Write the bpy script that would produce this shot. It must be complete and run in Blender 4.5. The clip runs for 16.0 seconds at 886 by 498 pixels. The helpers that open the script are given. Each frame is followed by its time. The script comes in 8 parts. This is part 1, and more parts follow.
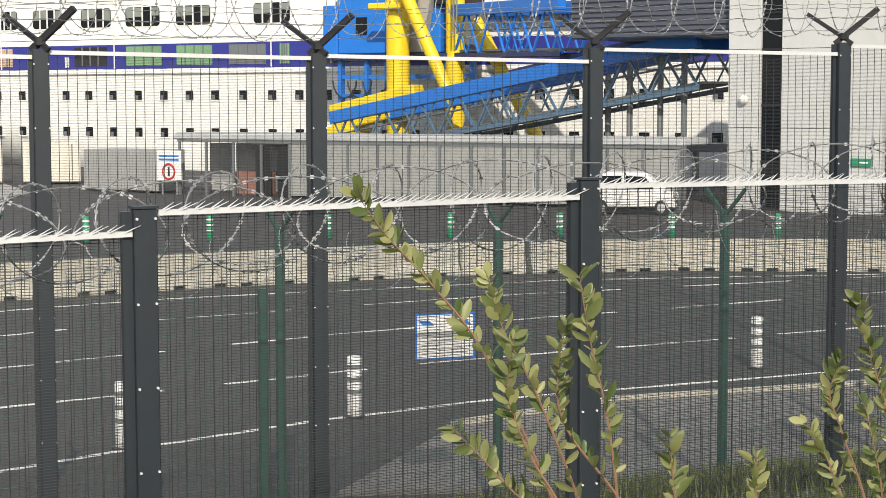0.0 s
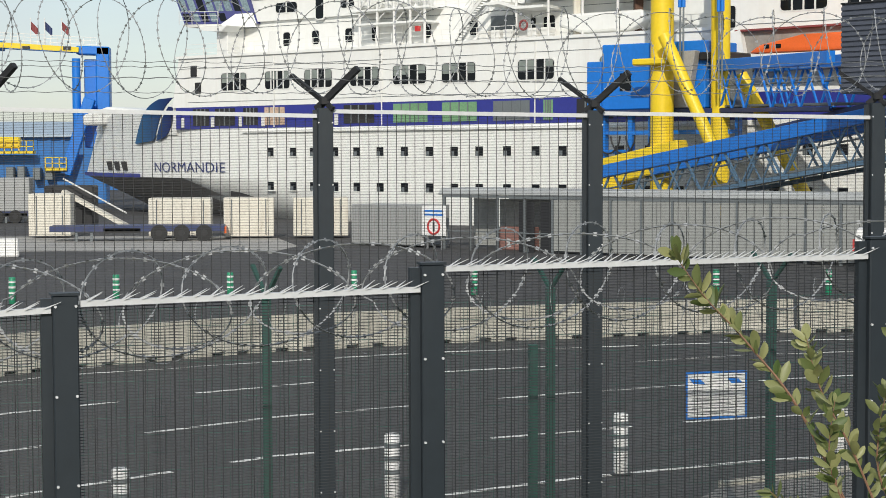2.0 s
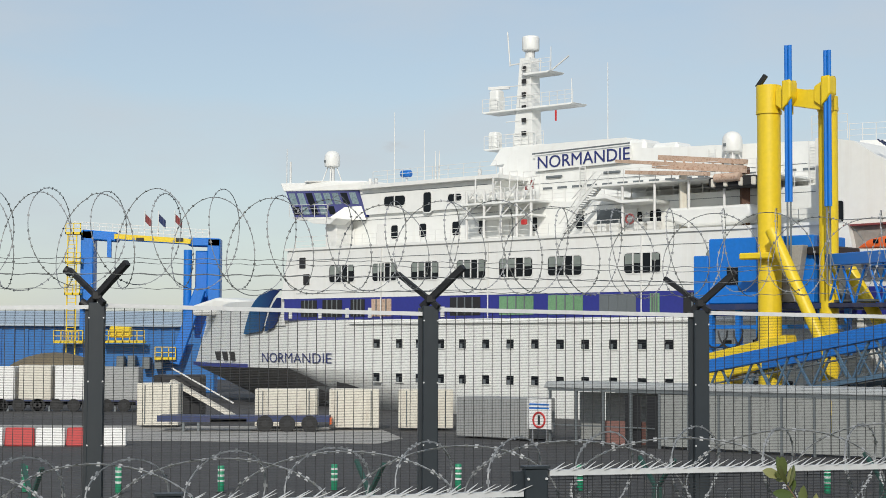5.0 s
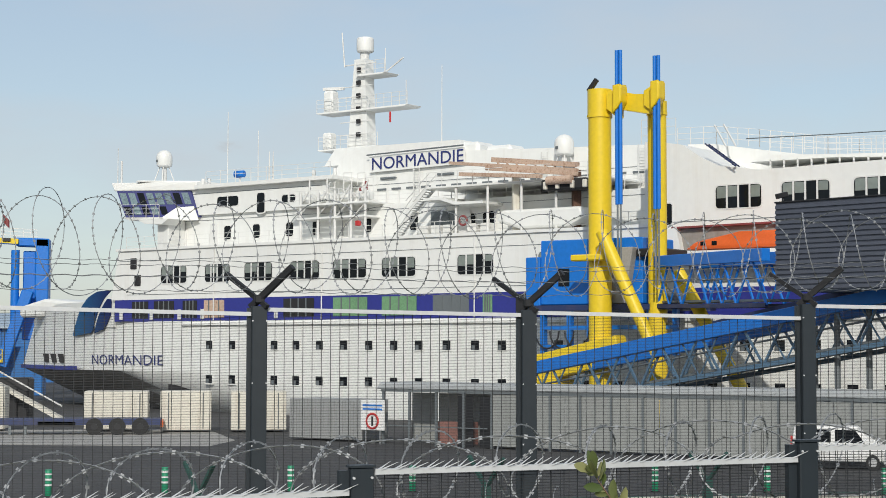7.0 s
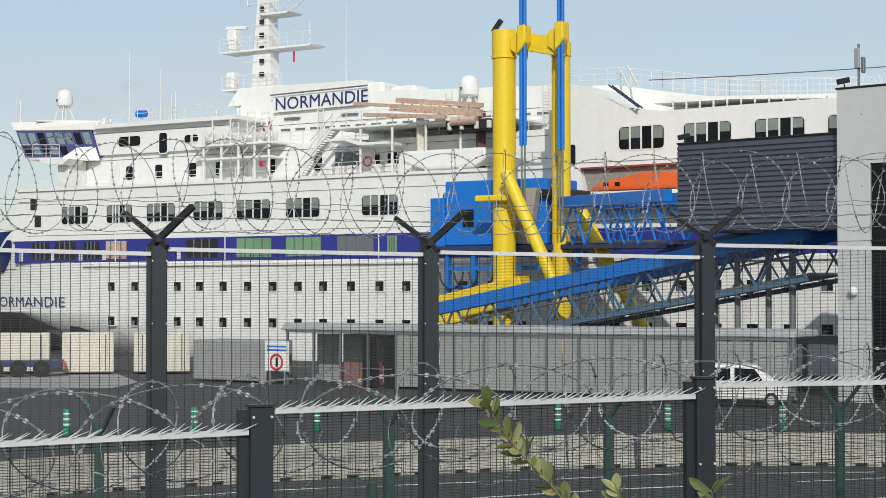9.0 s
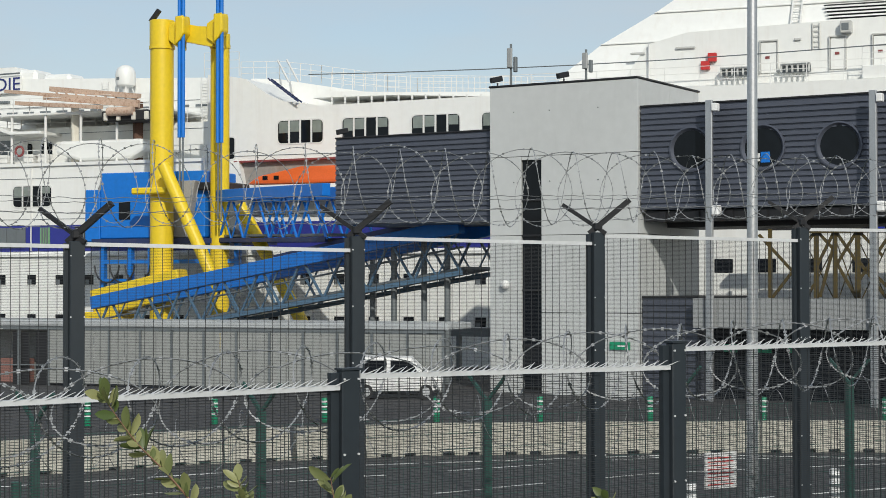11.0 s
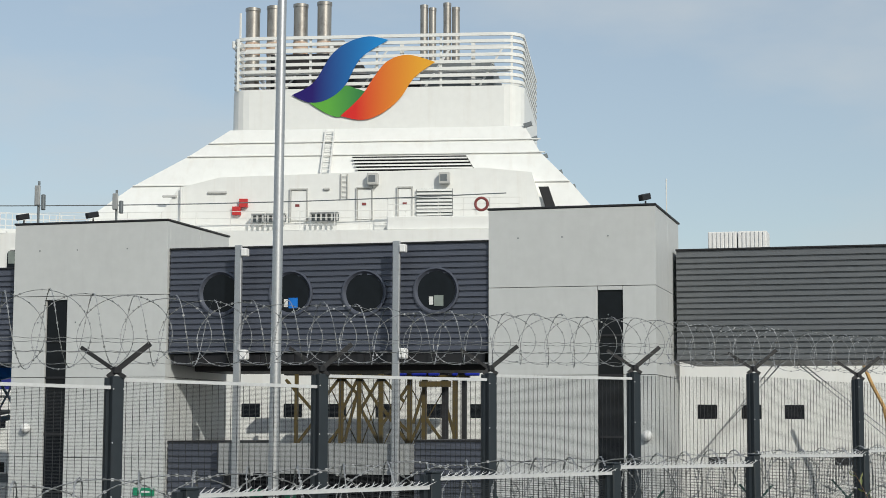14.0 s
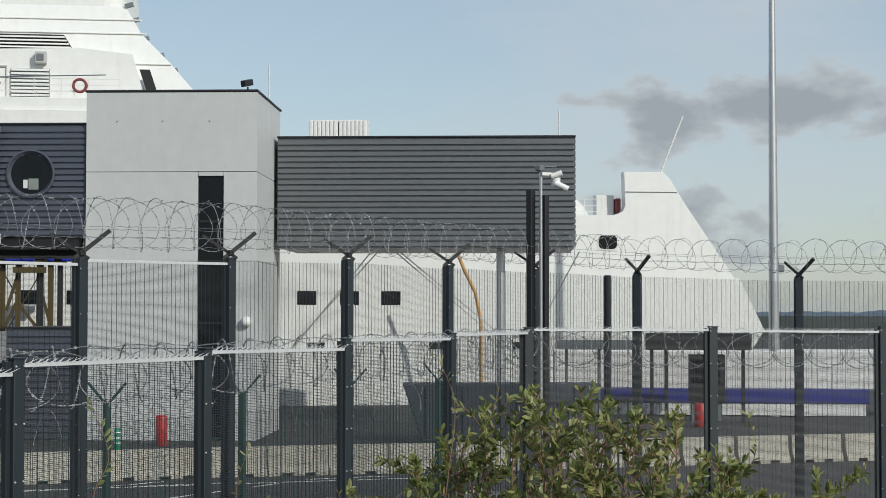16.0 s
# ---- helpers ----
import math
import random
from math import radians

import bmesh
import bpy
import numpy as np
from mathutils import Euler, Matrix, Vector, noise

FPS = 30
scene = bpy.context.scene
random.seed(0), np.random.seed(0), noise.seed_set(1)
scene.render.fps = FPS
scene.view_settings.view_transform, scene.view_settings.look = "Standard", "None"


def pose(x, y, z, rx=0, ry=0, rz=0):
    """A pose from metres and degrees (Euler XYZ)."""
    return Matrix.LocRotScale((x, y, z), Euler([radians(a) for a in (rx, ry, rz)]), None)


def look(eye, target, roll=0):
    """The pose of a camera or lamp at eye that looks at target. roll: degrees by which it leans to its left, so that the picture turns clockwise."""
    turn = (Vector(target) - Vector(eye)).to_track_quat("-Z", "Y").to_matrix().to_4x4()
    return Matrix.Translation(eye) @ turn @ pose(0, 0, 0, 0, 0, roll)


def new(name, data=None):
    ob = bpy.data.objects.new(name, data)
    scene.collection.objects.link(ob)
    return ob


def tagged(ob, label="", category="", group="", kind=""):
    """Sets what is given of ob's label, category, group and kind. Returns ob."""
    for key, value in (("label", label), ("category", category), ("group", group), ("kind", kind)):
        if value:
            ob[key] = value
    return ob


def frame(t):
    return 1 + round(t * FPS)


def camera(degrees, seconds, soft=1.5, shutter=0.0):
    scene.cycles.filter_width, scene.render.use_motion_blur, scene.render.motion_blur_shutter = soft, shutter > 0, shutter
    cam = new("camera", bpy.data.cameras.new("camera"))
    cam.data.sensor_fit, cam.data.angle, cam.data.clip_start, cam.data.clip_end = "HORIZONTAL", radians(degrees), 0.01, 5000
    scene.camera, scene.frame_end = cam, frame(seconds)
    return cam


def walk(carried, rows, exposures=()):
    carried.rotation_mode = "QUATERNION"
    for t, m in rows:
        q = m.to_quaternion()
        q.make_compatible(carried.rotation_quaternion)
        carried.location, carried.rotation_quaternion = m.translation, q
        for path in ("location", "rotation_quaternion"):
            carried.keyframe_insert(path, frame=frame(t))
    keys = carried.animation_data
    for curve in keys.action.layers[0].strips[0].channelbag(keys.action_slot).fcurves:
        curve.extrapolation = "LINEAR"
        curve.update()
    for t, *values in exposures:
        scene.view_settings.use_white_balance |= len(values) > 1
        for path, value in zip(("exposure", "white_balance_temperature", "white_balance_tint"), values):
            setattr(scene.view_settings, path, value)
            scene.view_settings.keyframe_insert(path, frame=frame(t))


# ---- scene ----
LENS = 29.16
cam = camera(LENS, 16.0, soft=0.65)
# seconds, place, azimuth clockwise from +y, pitch, roll
PATH = [
    (0.0, 0.003, 0.013, 5.163, 14.17, -5.05, 0.07),
    (0.5, 0.005, 0.012, 5.168, 15.18, -4.55, 0.10),
    (1.0, -0.028, 0.008, 5.177, 13.55, -3.92, 0.11),
    (1.5, -0.081, -0.008, 5.179, 9.78, -3.46, 0.21),
    (2.0, -0.123, 0.001, 5.175, 5.42, -3.17, 0.17),
    (2.5, -0.143, -0.016, 5.175, 2.04, -2.75, 0.14),
    (3.0, -0.146, -0.006, 5.182, 0.37, -1.78, 0.01),
    (3.5, -0.137, -0.006, 5.207, -0.00, -0.33, -0.01),
    (4.0, -0.130, -0.006, 5.219, 0.30, 1.17, -0.13),
    (4.5, -0.124, -0.010, 5.226, 0.90, 2.55, -0.24),
    (4.7, -0.121, -0.005, 5.229, 1.22, 3.04, -0.25),
    (6.8, -0.077, -0.024, 5.223, 7.06, 3.66, -0.20),
    (7.0, -0.075, -0.014, 5.219, 7.43, 3.33, -0.12),
    (7.5, -0.076, -0.001, 5.214, 8.24, 2.51, 0.04),
    (8.0, -0.067, -0.000, 5.212, 8.95, 1.95, 0.13),
    (8.2, -0.063, 0.015, 5.212, 9.16, 1.79, 0.15),
    (10.3, -0.004, 0.004, 5.198, 16.71, 0.75, -0.08),
    (10.5, 0.007, 0.011, 5.198, 18.19, 0.81, 0.01),
    (11.0, 0.034, 0.007, 5.198, 22.03, 1.13, 0.06),
    (11.5, 0.053, 0.008, 5.195, 25.49, 1.90, 0.31),
    (12.0, 0.069, 0.011, 5.200, 27.95, 3.36, 0.27),
    (12.5, 0.077, 0.004, 5.205, 29.86, 4.85, 0.05),
    (13.0, 0.094, 0.007, 5.213, 31.82, 5.95, -0.06),
    (13.5, 0.089, -0.018, 5.213, 34.16, 6.41, -0.11),
    (14.0, 0.115, -0.015, 5.209, 37.76, 5.98, -0.22),
    (14.5, 0.176, 0.002, 5.201, 42.21, 4.95, -0.09),
    (15.0, 0.199, 0.001, 5.198, 46.07, 3.99, -0.11),
    (15.5, 0.234, 0.015, 5.195, 48.89, 3.20, -0.11),
    (16.0, 0.251, 0.016, 5.196, 51.08, 2.21, -0.04),
]

walk(cam, [(t, pose(x, y, z, 90 + p, r, -a)) for t, x, y, z, a, p, r in PATH],
     exposures=[(0.0, 0.64, 7300, 11), (0.6, 0.58, 7300, 11), (1.1, 0.38, 7150, 10), (2.0, 0.19, 6800, 8), (3.5, 0.0, 6680, 8), (8.0, 0.0, 6640, 8), (10.4, 0.03, 6620, 7), (12.0, -0.13, 6640, 6), (13.3, -0.06, 6660, 6), (14.6, -0.04, 6680, 6), (16.0, -0.05, 6520, 6)])

# ---- world and sun ----
SUN_AZ, SUN_EL = 190.0, 30.0
world = bpy.data.worlds.new("sky")
scene.world = world
world.use_nodes = True
wn, wl = world.node_tree.nodes, world.node_tree.links
wn.clear()
w_out = wn.new("ShaderNodeOutputWorld")
w_bg = wn.new("ShaderNodeBackground")
w_sky = wn.new("ShaderNodeTexSky")
w_sky.sky_type, w_sky.sun_disc = "NISHITA", False
w_sky.sun_elevation, w_sky.sun_rotation = radians(SUN_EL), radians(SUN_AZ)
w_sky.air_density, w_sky.dust_density, w_sky.ozone_density = 1.0, 0.8, 1.8
w_co = wn.new("ShaderNodeTexCoord")
w_map = wn.new("ShaderNodeMapping")
w_map.inputs["Scale"].default_value = (3.0, 3.0, 9.0)
w_no = wn.new("ShaderNodeTexNoise")
w_no.inputs["Scale"].default_value, w_no.inputs["Detail"].default_value, w_no.inputs["Roughness"].default_value = 1.3, 7.0, 0.55
w_ramp = wn.new("ShaderNodeValToRGB")
w_ramp.color_ramp.elements[0].position, w_ramp.color_ramp.elements[1].position = 0.42, 0.72
w_mix = wn.new("ShaderNodeMix")
w_mix.data_type = "RGBA"
w_mix.inputs[7].default_value = (5.0, 5.45, 6.05, 1)
w_k = wn.new("ShaderNodeMath")
w_k.operation = "MULTIPLY_ADD"
w_k.inputs[1].default_value, w_k.inputs[2].default_value = 0.45, 0.40
wl.new(w_co.outputs["Generated"], w_map.inputs["Vector"])
wl.new(w_map.outputs["Vector"], w_no.inputs["Vector"])
wl.new(w_no.outputs["Fac"], w_ramp.inputs["Fac"])
wl.new(w_ramp.outputs["Color"], w_k.inputs[0])
wl.new(w_k.outputs[0], w_mix.inputs[0])
wl.new(w_sky.outputs["Color"], w_mix.inputs[6])
# grey-bellied cumulus, gathered in a bank low in the east
w_map2 = wn.new("ShaderNodeMapping")
w_map2.inputs["Scale"].default_value = (6.0, 6.0, 11.5)
w_map2.inputs["Location"].default_value = (3.1, 0.7, 0.4)
w_no2 = wn.new("ShaderNodeTexNoise")
w_no2.inputs["Scale"].default_value, w_no2.inputs["Detail"].default_value, w_no2.inputs["Roughness"].default_value = 2.0, 8.0, 0.52
wl.new(w_co.outputs["Generated"], w_map2.inputs["Vector"])
wl.new(w_map2.outputs["Vector"], w_no2.inputs["Vector"])
w_dot = wn.new("ShaderNodeVectorMath")
w_dot.operation = "DOT_PRODUCT"
w_dot.inputs[1].default_value = (0.866, 0.488, 0.105)
w_bank = wn.new("ShaderNodeMapRange")
w_bank.inputs["From Min"].default_value, w_bank.inputs["From Max"].default_value, w_bank.inputs["To Max"].default_value = 0.9885, 0.9990, 0.265
wl.new(w_co.outputs["Generated"], w_dot.inputs[0])
wl.new(w_dot.outputs["Value"], w_bank.inputs["Value"])
w_add = wn.new("ShaderNodeMath")
wl.new(w_no2.outputs["Fac"], w_add.inputs[0])
wl.new(w_bank.outputs["Result"], w_add.inputs[1])
w_r2 = wn.new("ShaderNodeMapRange")
w_r2.interpolation_type = "SMOOTHSTEP"
w_r2.inputs["From Min"].default_value, w_r2.inputs["From Max"].default_value, w_r2.inputs["To Max"].default_value = 0.69, 0.77, 0.85
wl.new(w_add.outputs[0], w_r2.inputs["Value"])
w_body = wn.new("ShaderNodeValToRGB")
w_body.color_ramp.elements[0].position, w_body.color_ramp.elements[1].position = 0.70, 0.84
w_body.color_ramp.elements[0].color, w_body.color_ramp.elements[1].color = (0.50, 0.53, 0.565, 1), (0.29, 0.315, 0.35, 1)
wl.new(w_add.outputs[0], w_body.inputs["Fac"])
w_gain = wn.new("ShaderNodeVectorMath")
w_gain.operation = "SCALE"
w_gain.inputs["Scale"].default_value = 10.0
wl.new(w_body.outputs["Color"], w_gain.inputs[0])
w_mix2 = wn.new("ShaderNodeMix")
w_mix2.data_type = "RGBA"
wl.new(w_r2.outputs["Result"], w_mix2.inputs[0])
wl.new(w_mix.outputs[2], w_mix2.inputs[6])
wl.new(w_gain.outputs["Vector"], w_mix2.inputs[7])
wl.new(w_mix2.outputs[2], w_bg.inputs["Color"])
w_bg.inputs["Strength"].default_value = 0.112
wl.new(w_bg.outputs["Background"], w_out.inputs["Surface"])

sun = new("sun", bpy.data.lights.new("sun", "SUN"))
sun.data.energy, sun.data.angle, sun.data.color = 2.8, radians(0.53), (1.0, 0.96, 0.9)
_a, _e = radians(SUN_AZ), radians(SUN_EL)
sun.matrix_world = look((60 * math.sin(_a) * math.cos(_e), 60 * math.cos(_a) * math.cos(_e), 60 * math.sin(_e)), (0, 0, 0))

# ---- materials ----


def mat(name, color, rough=0.6, metal=0.0, vary=0.12, grain=3.0, stain=0.0, stain_color=(0.2, 0.13, 0.08), stain_scale=(0.6, 0.6, 0.15),
        bump=0.1, bump_scale=40.0, spread=0.0, coat=0.0, gloss=0.5):
    """A painted, worn or mineral surface: colour with two scales of variation, streaky stains and fine relief."""
    m = bpy.data.materials.new(name)
    m.use_nodes = True
    n, l = m.node_tree.nodes, m.node_tree.links
    b = n["Principled BSDF"]
    b.inputs["Roughness"].default_value, b.inputs["Metallic"].default_value = rough, metal
    b.inputs["Coat Weight"].default_value = coat
    b.inputs["Specular IOR Level"].default_value = gloss
    co = n.new("ShaderNodeTexCoord")
    big, fine = n.new("ShaderNodeTexNoise"), n.new("ShaderNodeTexNoise")
    big.inputs["Scale"].default_value, big.inputs["Detail"].default_value = grain * 0.18, 5.0
    fine.inputs["Scale"].default_value, fine.inputs["Detail"].default_value = grain * 4, 3.0
    l.new(co.outputs["Object"], big.inputs["Vector"])
    l.new(co.outputs["Object"], fine.inputs["Vector"])
    s = n.new("ShaderNodeMath")
    s.operation = "ADD"
    l.new(big.outputs["Fac"], s.inputs[0])
    l.new(fine.outputs["Fac"], s.inputs[1])
    r = n.new("ShaderNodeMapRange")
    r.inputs["From Min"].default_value, r.inputs["From Max"].default_value = 0.65, 1.35
    r.inputs["To Min"].default_value, r.inputs["To Max"].default_value = 1 - vary, 1 + vary
    l.new(s.outputs[0], r.inputs["Value"])
    last = r.outputs["Result"]
    if spread:
        info = n.new("ShaderNodeObjectInfo")
        q = n.new("ShaderNodeMapRange")
        q.inputs["To Min"].default_value, q.inputs["To Max"].default_value = 1 - spread, 1 + spread
        l.new(info.outputs["Random"], q.inputs["Value"])
        p = n.new("ShaderNodeMath")
        p.operation = "MULTIPLY"
        l.new(last, p.inputs[0])
        l.new(q.outputs["Result"], p.inputs[1])
        last = p.outputs[0]
    v = n.new("ShaderNodeVectorMath")
    v.operation = "SCALE"
    v.inputs[0].default_value = color
    l.new(last, v.inputs["Scale"])
    out = v.outputs["Vector"]
    if stain:
        mp = n.new("ShaderNodeMapping")
        mp.inputs["Scale"].default_value = stain_scale
        st = n.new("ShaderNodeTexNoise")
        st.inputs["Scale"].default_value, st.inputs["Detail"].default_value, st.inputs["Roughness"].default_value = 2.0, 8.0, 0.65
        rp = n.new("ShaderNodeMapRange")
        rp.inputs["From Min"].default_value, rp.inputs["From Max"].default_value, rp.inputs["To Max"].default_value = 0.52, 0.75, stain
        mx = n.new("ShaderNodeMix")
        mx.data_type = "RGBA"
        mx.inputs[7].default_value = (*stain_color, 1)
        l.new(co.outputs["Object"], mp.inputs["Vector"])
        l.new(mp.outputs["Vector"], st.inputs["Vector"])
        l.new(st.outputs["Fac"], rp.inputs["Value"])
        l.new(rp.outputs["Result"], mx.inputs[0])
        l.new(out, mx.inputs[6])
        out = mx.outputs[2]
    l.new(out, b.inputs["Base Color"])
    if bump:
        bn = n.new("ShaderNodeTexNoise")
        bn.inputs["Scale"].default_value, bn.inputs["Detail"].default_value = bump_scale, 4.0
        bu = n.new("ShaderNodeBump")
        bu.inputs["Strength"].default_value, bu.inputs["Distance"].default_value = bump, 0.01
        l.new(co.outputs["Object"], bn.inputs["Vector"])
        l.new(bn.outputs["Fac"], bu.inputs["Height"])
        l.new(bu.outputs["Normal"], b.inputs["Normal"])
    return m


M_ASPHALT = mat("asphalt", (0.050, 0.049, 0.050), 0.85, vary=0.3, grain=1.0, stain=0.4, stain_color=(0.062, 0.06, 0.058), stain_scale=(0.08, 0.08, 0.08), bump=0.5, bump_scale=60)
M_ROUGH = mat("verge_grass_soil", (0.075, 0.09, 0.035), 0.9, vary=0.35, grain=3, stain=0.6, stain_color=(0.12, 0.1, 0.06), stain_scale=(0.8, 0.8, 0.8), bump=0.8, bump_scale=20)
M_CONCRETE = mat("concrete", (0.34, 0.33, 0.31), 0.85, vary=0.15, grain=2, stain=0.35, stain_color=(0.2, 0.19, 0.17), stain_scale=(0.5, 0.5, 0.5), bump=0.3)
M_PAVE = mat("worn_pale_asphalt", (0.19, 0.182, 0.172), 0.9, vary=0.2, grain=2, stain=0.5, stain_color=(0.12, 0.115, 0.11), stain_scale=(0.4, 0.4, 0.4), bump=0.4, bump_scale=60)
M_BARRIER = mat("barrier_concrete", (0.43, 0.41, 0.35), 0.85, vary=0.15, grain=2, stain=0.45, stain_color=(0.3, 0.28, 0.24), stain_scale=(1.5, 1.5, 0.5), bump=0.25, spread=0.08)
M_LINE = mat("road_paint", (0.72, 0.72, 0.7), 0.7, vary=0.15, grain=3, stain=0.7, stain_color=(0.15, 0.15, 0.15), stain_scale=(2, 2, 2), bump=0.1)
M_ANTHRACITE = mat("anthracite_powder_coat", (0.021, 0.028, 0.035), 0.45, vary=0.1, grain=3, stain=0.12, stain_color=(0.08, 0.08, 0.078), stain_scale=(3, 3, 0.6), bump=0.05)
M_WIRE = mat("dark_fence_wire", (0.014, 0.016, 0.018), 0.55, 0.0, vary=0.08, bump=0)
M_GREEN_POST = mat("dark_green_paint", (0.018, 0.075, 0.06), 0.5, vary=0.12, grain=3, bump=0.05)
M_BLACK = mat("black_steel", (0.014, 0.014, 0.016), 0.5, vary=0.1, bump=0.05)
M_GALV = mat("galvanised_steel", (0.5, 0.51, 0.52), 0.42, 0.75, vary=0.12, grain=6, bump=0.08)
M_RAIL = mat("light_zinc_rail", (0.60, 0.61, 0.62), 0.5, 0.1, vary=0.1, grain=5, stain=0.2, stain_color=(0.4, 0.4, 0.4), bump=0.05)
M_RAZOR = mat("razor_wire", (0.30, 0.31, 0.32), 0.6, 0.2, vary=0.15, grain=8, bump=0)
M_SHIP = mat("ship_white_paint", (0.78, 0.785, 0.76), 0.42, vary=0.04, grain=0.5, stain=0.16, stain_color=(0.5, 0.42, 0.33), stain_scale=(0.9, 0.9, 0.05), bump=0.06, bump_scale=0.8)
M_SHIP_BLUE = mat("ship_blue_paint", (0.028, 0.035, 0.24), 0.4, vary=0.1, grain=1, bump=0.04)
M_NAVY = mat("lettering_navy", (0.02, 0.03, 0.15), 0.5, vary=0.08, bump=0)
M_NAVY_BLUE = mat("bridge_navy_paint", (0.016, 0.022, 0.15), 0.4, vary=0.1, grain=1, bump=0.03)
# Reflections on the bridge windows are put into this pale base colour.
M_SIGHT = mat("bridge_glass_reflection", (0.16, 0.22, 0.24), 0.08, vary=0.5, grain=1.5, bump=0)
# Shade on white paint, put into a grey colour, with rust streaks.
M_SHADE_GREY = mat("painted_shade_grey", (0.30, 0.28, 0.26), 0.6, vary=0.15, grain=1, stain=0.5, stain_color=(0.2, 0.14, 0.1), stain_scale=(0.5, 0.5, 0.1), bump=0.1)
M_GLASS = mat("dark_window_glass", (0.007, 0.009, 0.012), 0.06, vary=0.3, grain=0.6, bump=0, gloss=0.2)
M_GLASS_BLUE = mat("blue_tinted_glass", (0.03, 0.05, 0.14), 0.08, vary=0.4, grain=1, bump=0)
# On the ship's windows this pale base colour stands in for reflections.
M_GLASS_PALE = mat("pale_reflecting_glass", (0.21, 0.24, 0.22), 0.15, vary=0.25, grain=0.4, bump=0)
M_FRAME = mat("window_frame_white", (0.7, 0.7, 0.68), 0.5, vary=0.06, bump=0)
# Near-black for dark parts and, painted flat, for shade inside openings.
M_DARK = mat("dark_part_and_shade", (0.02, 0.02, 0.022), 0.8, vary=0.2, bump=0)
M_GREEN_BOX = mat("pale_green_panel", (0.15, 0.30, 0.16), 0.6, vary=0.25, grain=2, bump=0.05)
M_RED = mat("signal_red", (0.5, 0.03, 0.03), 0.5, vary=0.12, bump=0.03)
M_DULL_RED = mat("dull_red_paint", (0.22, 0.05, 0.05), 0.6, vary=0.15, bump=0.03)
# Red lightened in the colour by the haze of glazing before it.
M_VEILED_RED = mat("red_veiled_by_glass", (0.26, 0.13, 0.11), 0.6, vary=0.2, bump=0.03)
M_ORANGE = mat("lifeboat_orange", (0.75, 0.13, 0.025), 0.4, vary=0.08, bump=0.03)
M_RUST = mat("weathered_davit", (0.52, 0.38, 0.29), 0.7, vary=0.2, grain=2, stain=1.0, stain_color=(0.24, 0.085, 0.03), stain_scale=(2.2, 2.2, 2.2), bump=0.15)
M_DARK_RUST = mat("dark_rusty_steel", (0.11, 0.055, 0.035), 0.8, vary=0.3, grain=3, stain=0.5, stain_color=(0.05, 0.03, 0.025), stain_scale=(2, 2, 1), bump=0.2)
M_YELLOW = mat("linkspan_yellow", (0.78, 0.56, 0.02), 0.42, vary=0.07, grain=1, stain=0.2, stain_color=(0.35, 0.24, 0.05), stain_scale=(1.5, 1.5, 0.12), bump=0.04)
M_BLUE = mat("linkspan_blue", (0.005, 0.165, 0.60), 0.42, vary=0.1, grain=1, stain=0.15, stain_color=(0.02, 0.08, 0.2), stain_scale=(1, 1, 0.2), bump=0.04)
M_PALE_TRUSS = mat("truss_grey_blue", (0.09, 0.17, 0.26), 0.5, vary=0.12, bump=0.04)
M_PANEL = mat("grey_facade_panel", (0.54, 0.555, 0.55), 0.5, vary=0.05, grain=0.6, stain=0.12, stain_color=(0.3, 0.3, 0.29), stain_scale=(1, 1, 0.1), bump=0.05, bump_scale=5)
M_CLAD = mat("slate_grey_cladding", (0.092, 0.102, 0.132), 0.4, 0.25, vary=0.08, grain=0.8, stain=0.15, stain_color=(0.16, 0.165, 0.17), stain_scale=(0.3, 0.3, 2), bump=0.05, spread=0.06)
M_CLAD_MID = mat("mid_grey_cladding", (0.142, 0.152, 0.162), 0.45, 0.2, vary=0.08, grain=0.8, stain=0.15, stain_color=(0.22, 0.225, 0.22), stain_scale=(0.3, 0.3, 2), bump=0.05, spread=0.05)
M_SKIP = mat("skip_blue_grey", (0.045, 0.055, 0.07), 0.6, vary=0.15, grain=1, stain=0.3, stain_color=(0.08, 0.07, 0.06), stain_scale=(1, 1, 0.4), bump=0.08)
M_CLAD_LIGHT = mat("light_grey_cladding", (0.33, 0.34, 0.34), 0.5, 0.1, vary=0.06, grain=1, bump=0.05)
M_CREAM = mat("cream_container_paint", (0.66, 0.63, 0.55), 0.6, vary=0.08, grain=1, stain=0.3, stain_color=(0.35, 0.25, 0.16), stain_scale=(1, 1, 0.2), bump=0.08)
M_WHITE = mat("white_paint", (0.78, 0.78, 0.77), 0.5, vary=0.05, grain=1.5, stain=0.12, stain_color=(0.45, 0.43, 0.4), stain_scale=(1, 1, 0.3), bump=0.04)
M_TYRE = mat("tyre_rubber", (0.02, 0.02, 0.02), 0.85, vary=0.2, bump=0.1)
M_NAVY_STEEL = mat("trailer_navy_steel", (0.02, 0.035, 0.11), 0.5, vary=0.15, stain=0.3, bump=0.05)
M_GREEN_PL = mat("green_plastic", (0.01, 0.26, 0.13), 0.5, vary=0.1, bump=0.03)
M_GREY_STEEL = mat("grey_steel", (0.16, 0.18, 0.19), 0.5, 0.2, vary=0.12, bump=0.05)
M_ROOFSHEET = mat("pale_roof_sheet", (0.42, 0.44, 0.45), 0.35, vary=0.15, grain=1, stain=0.3, stain_color=(0.25, 0.26, 0.26), stain_scale=(1, 1, 1), bump=0.05)
M_SMOKE = mat("smoked_glazing", (0.30, 0.31, 0.30), 0.25, vary=0.12, grain=1, bump=0)
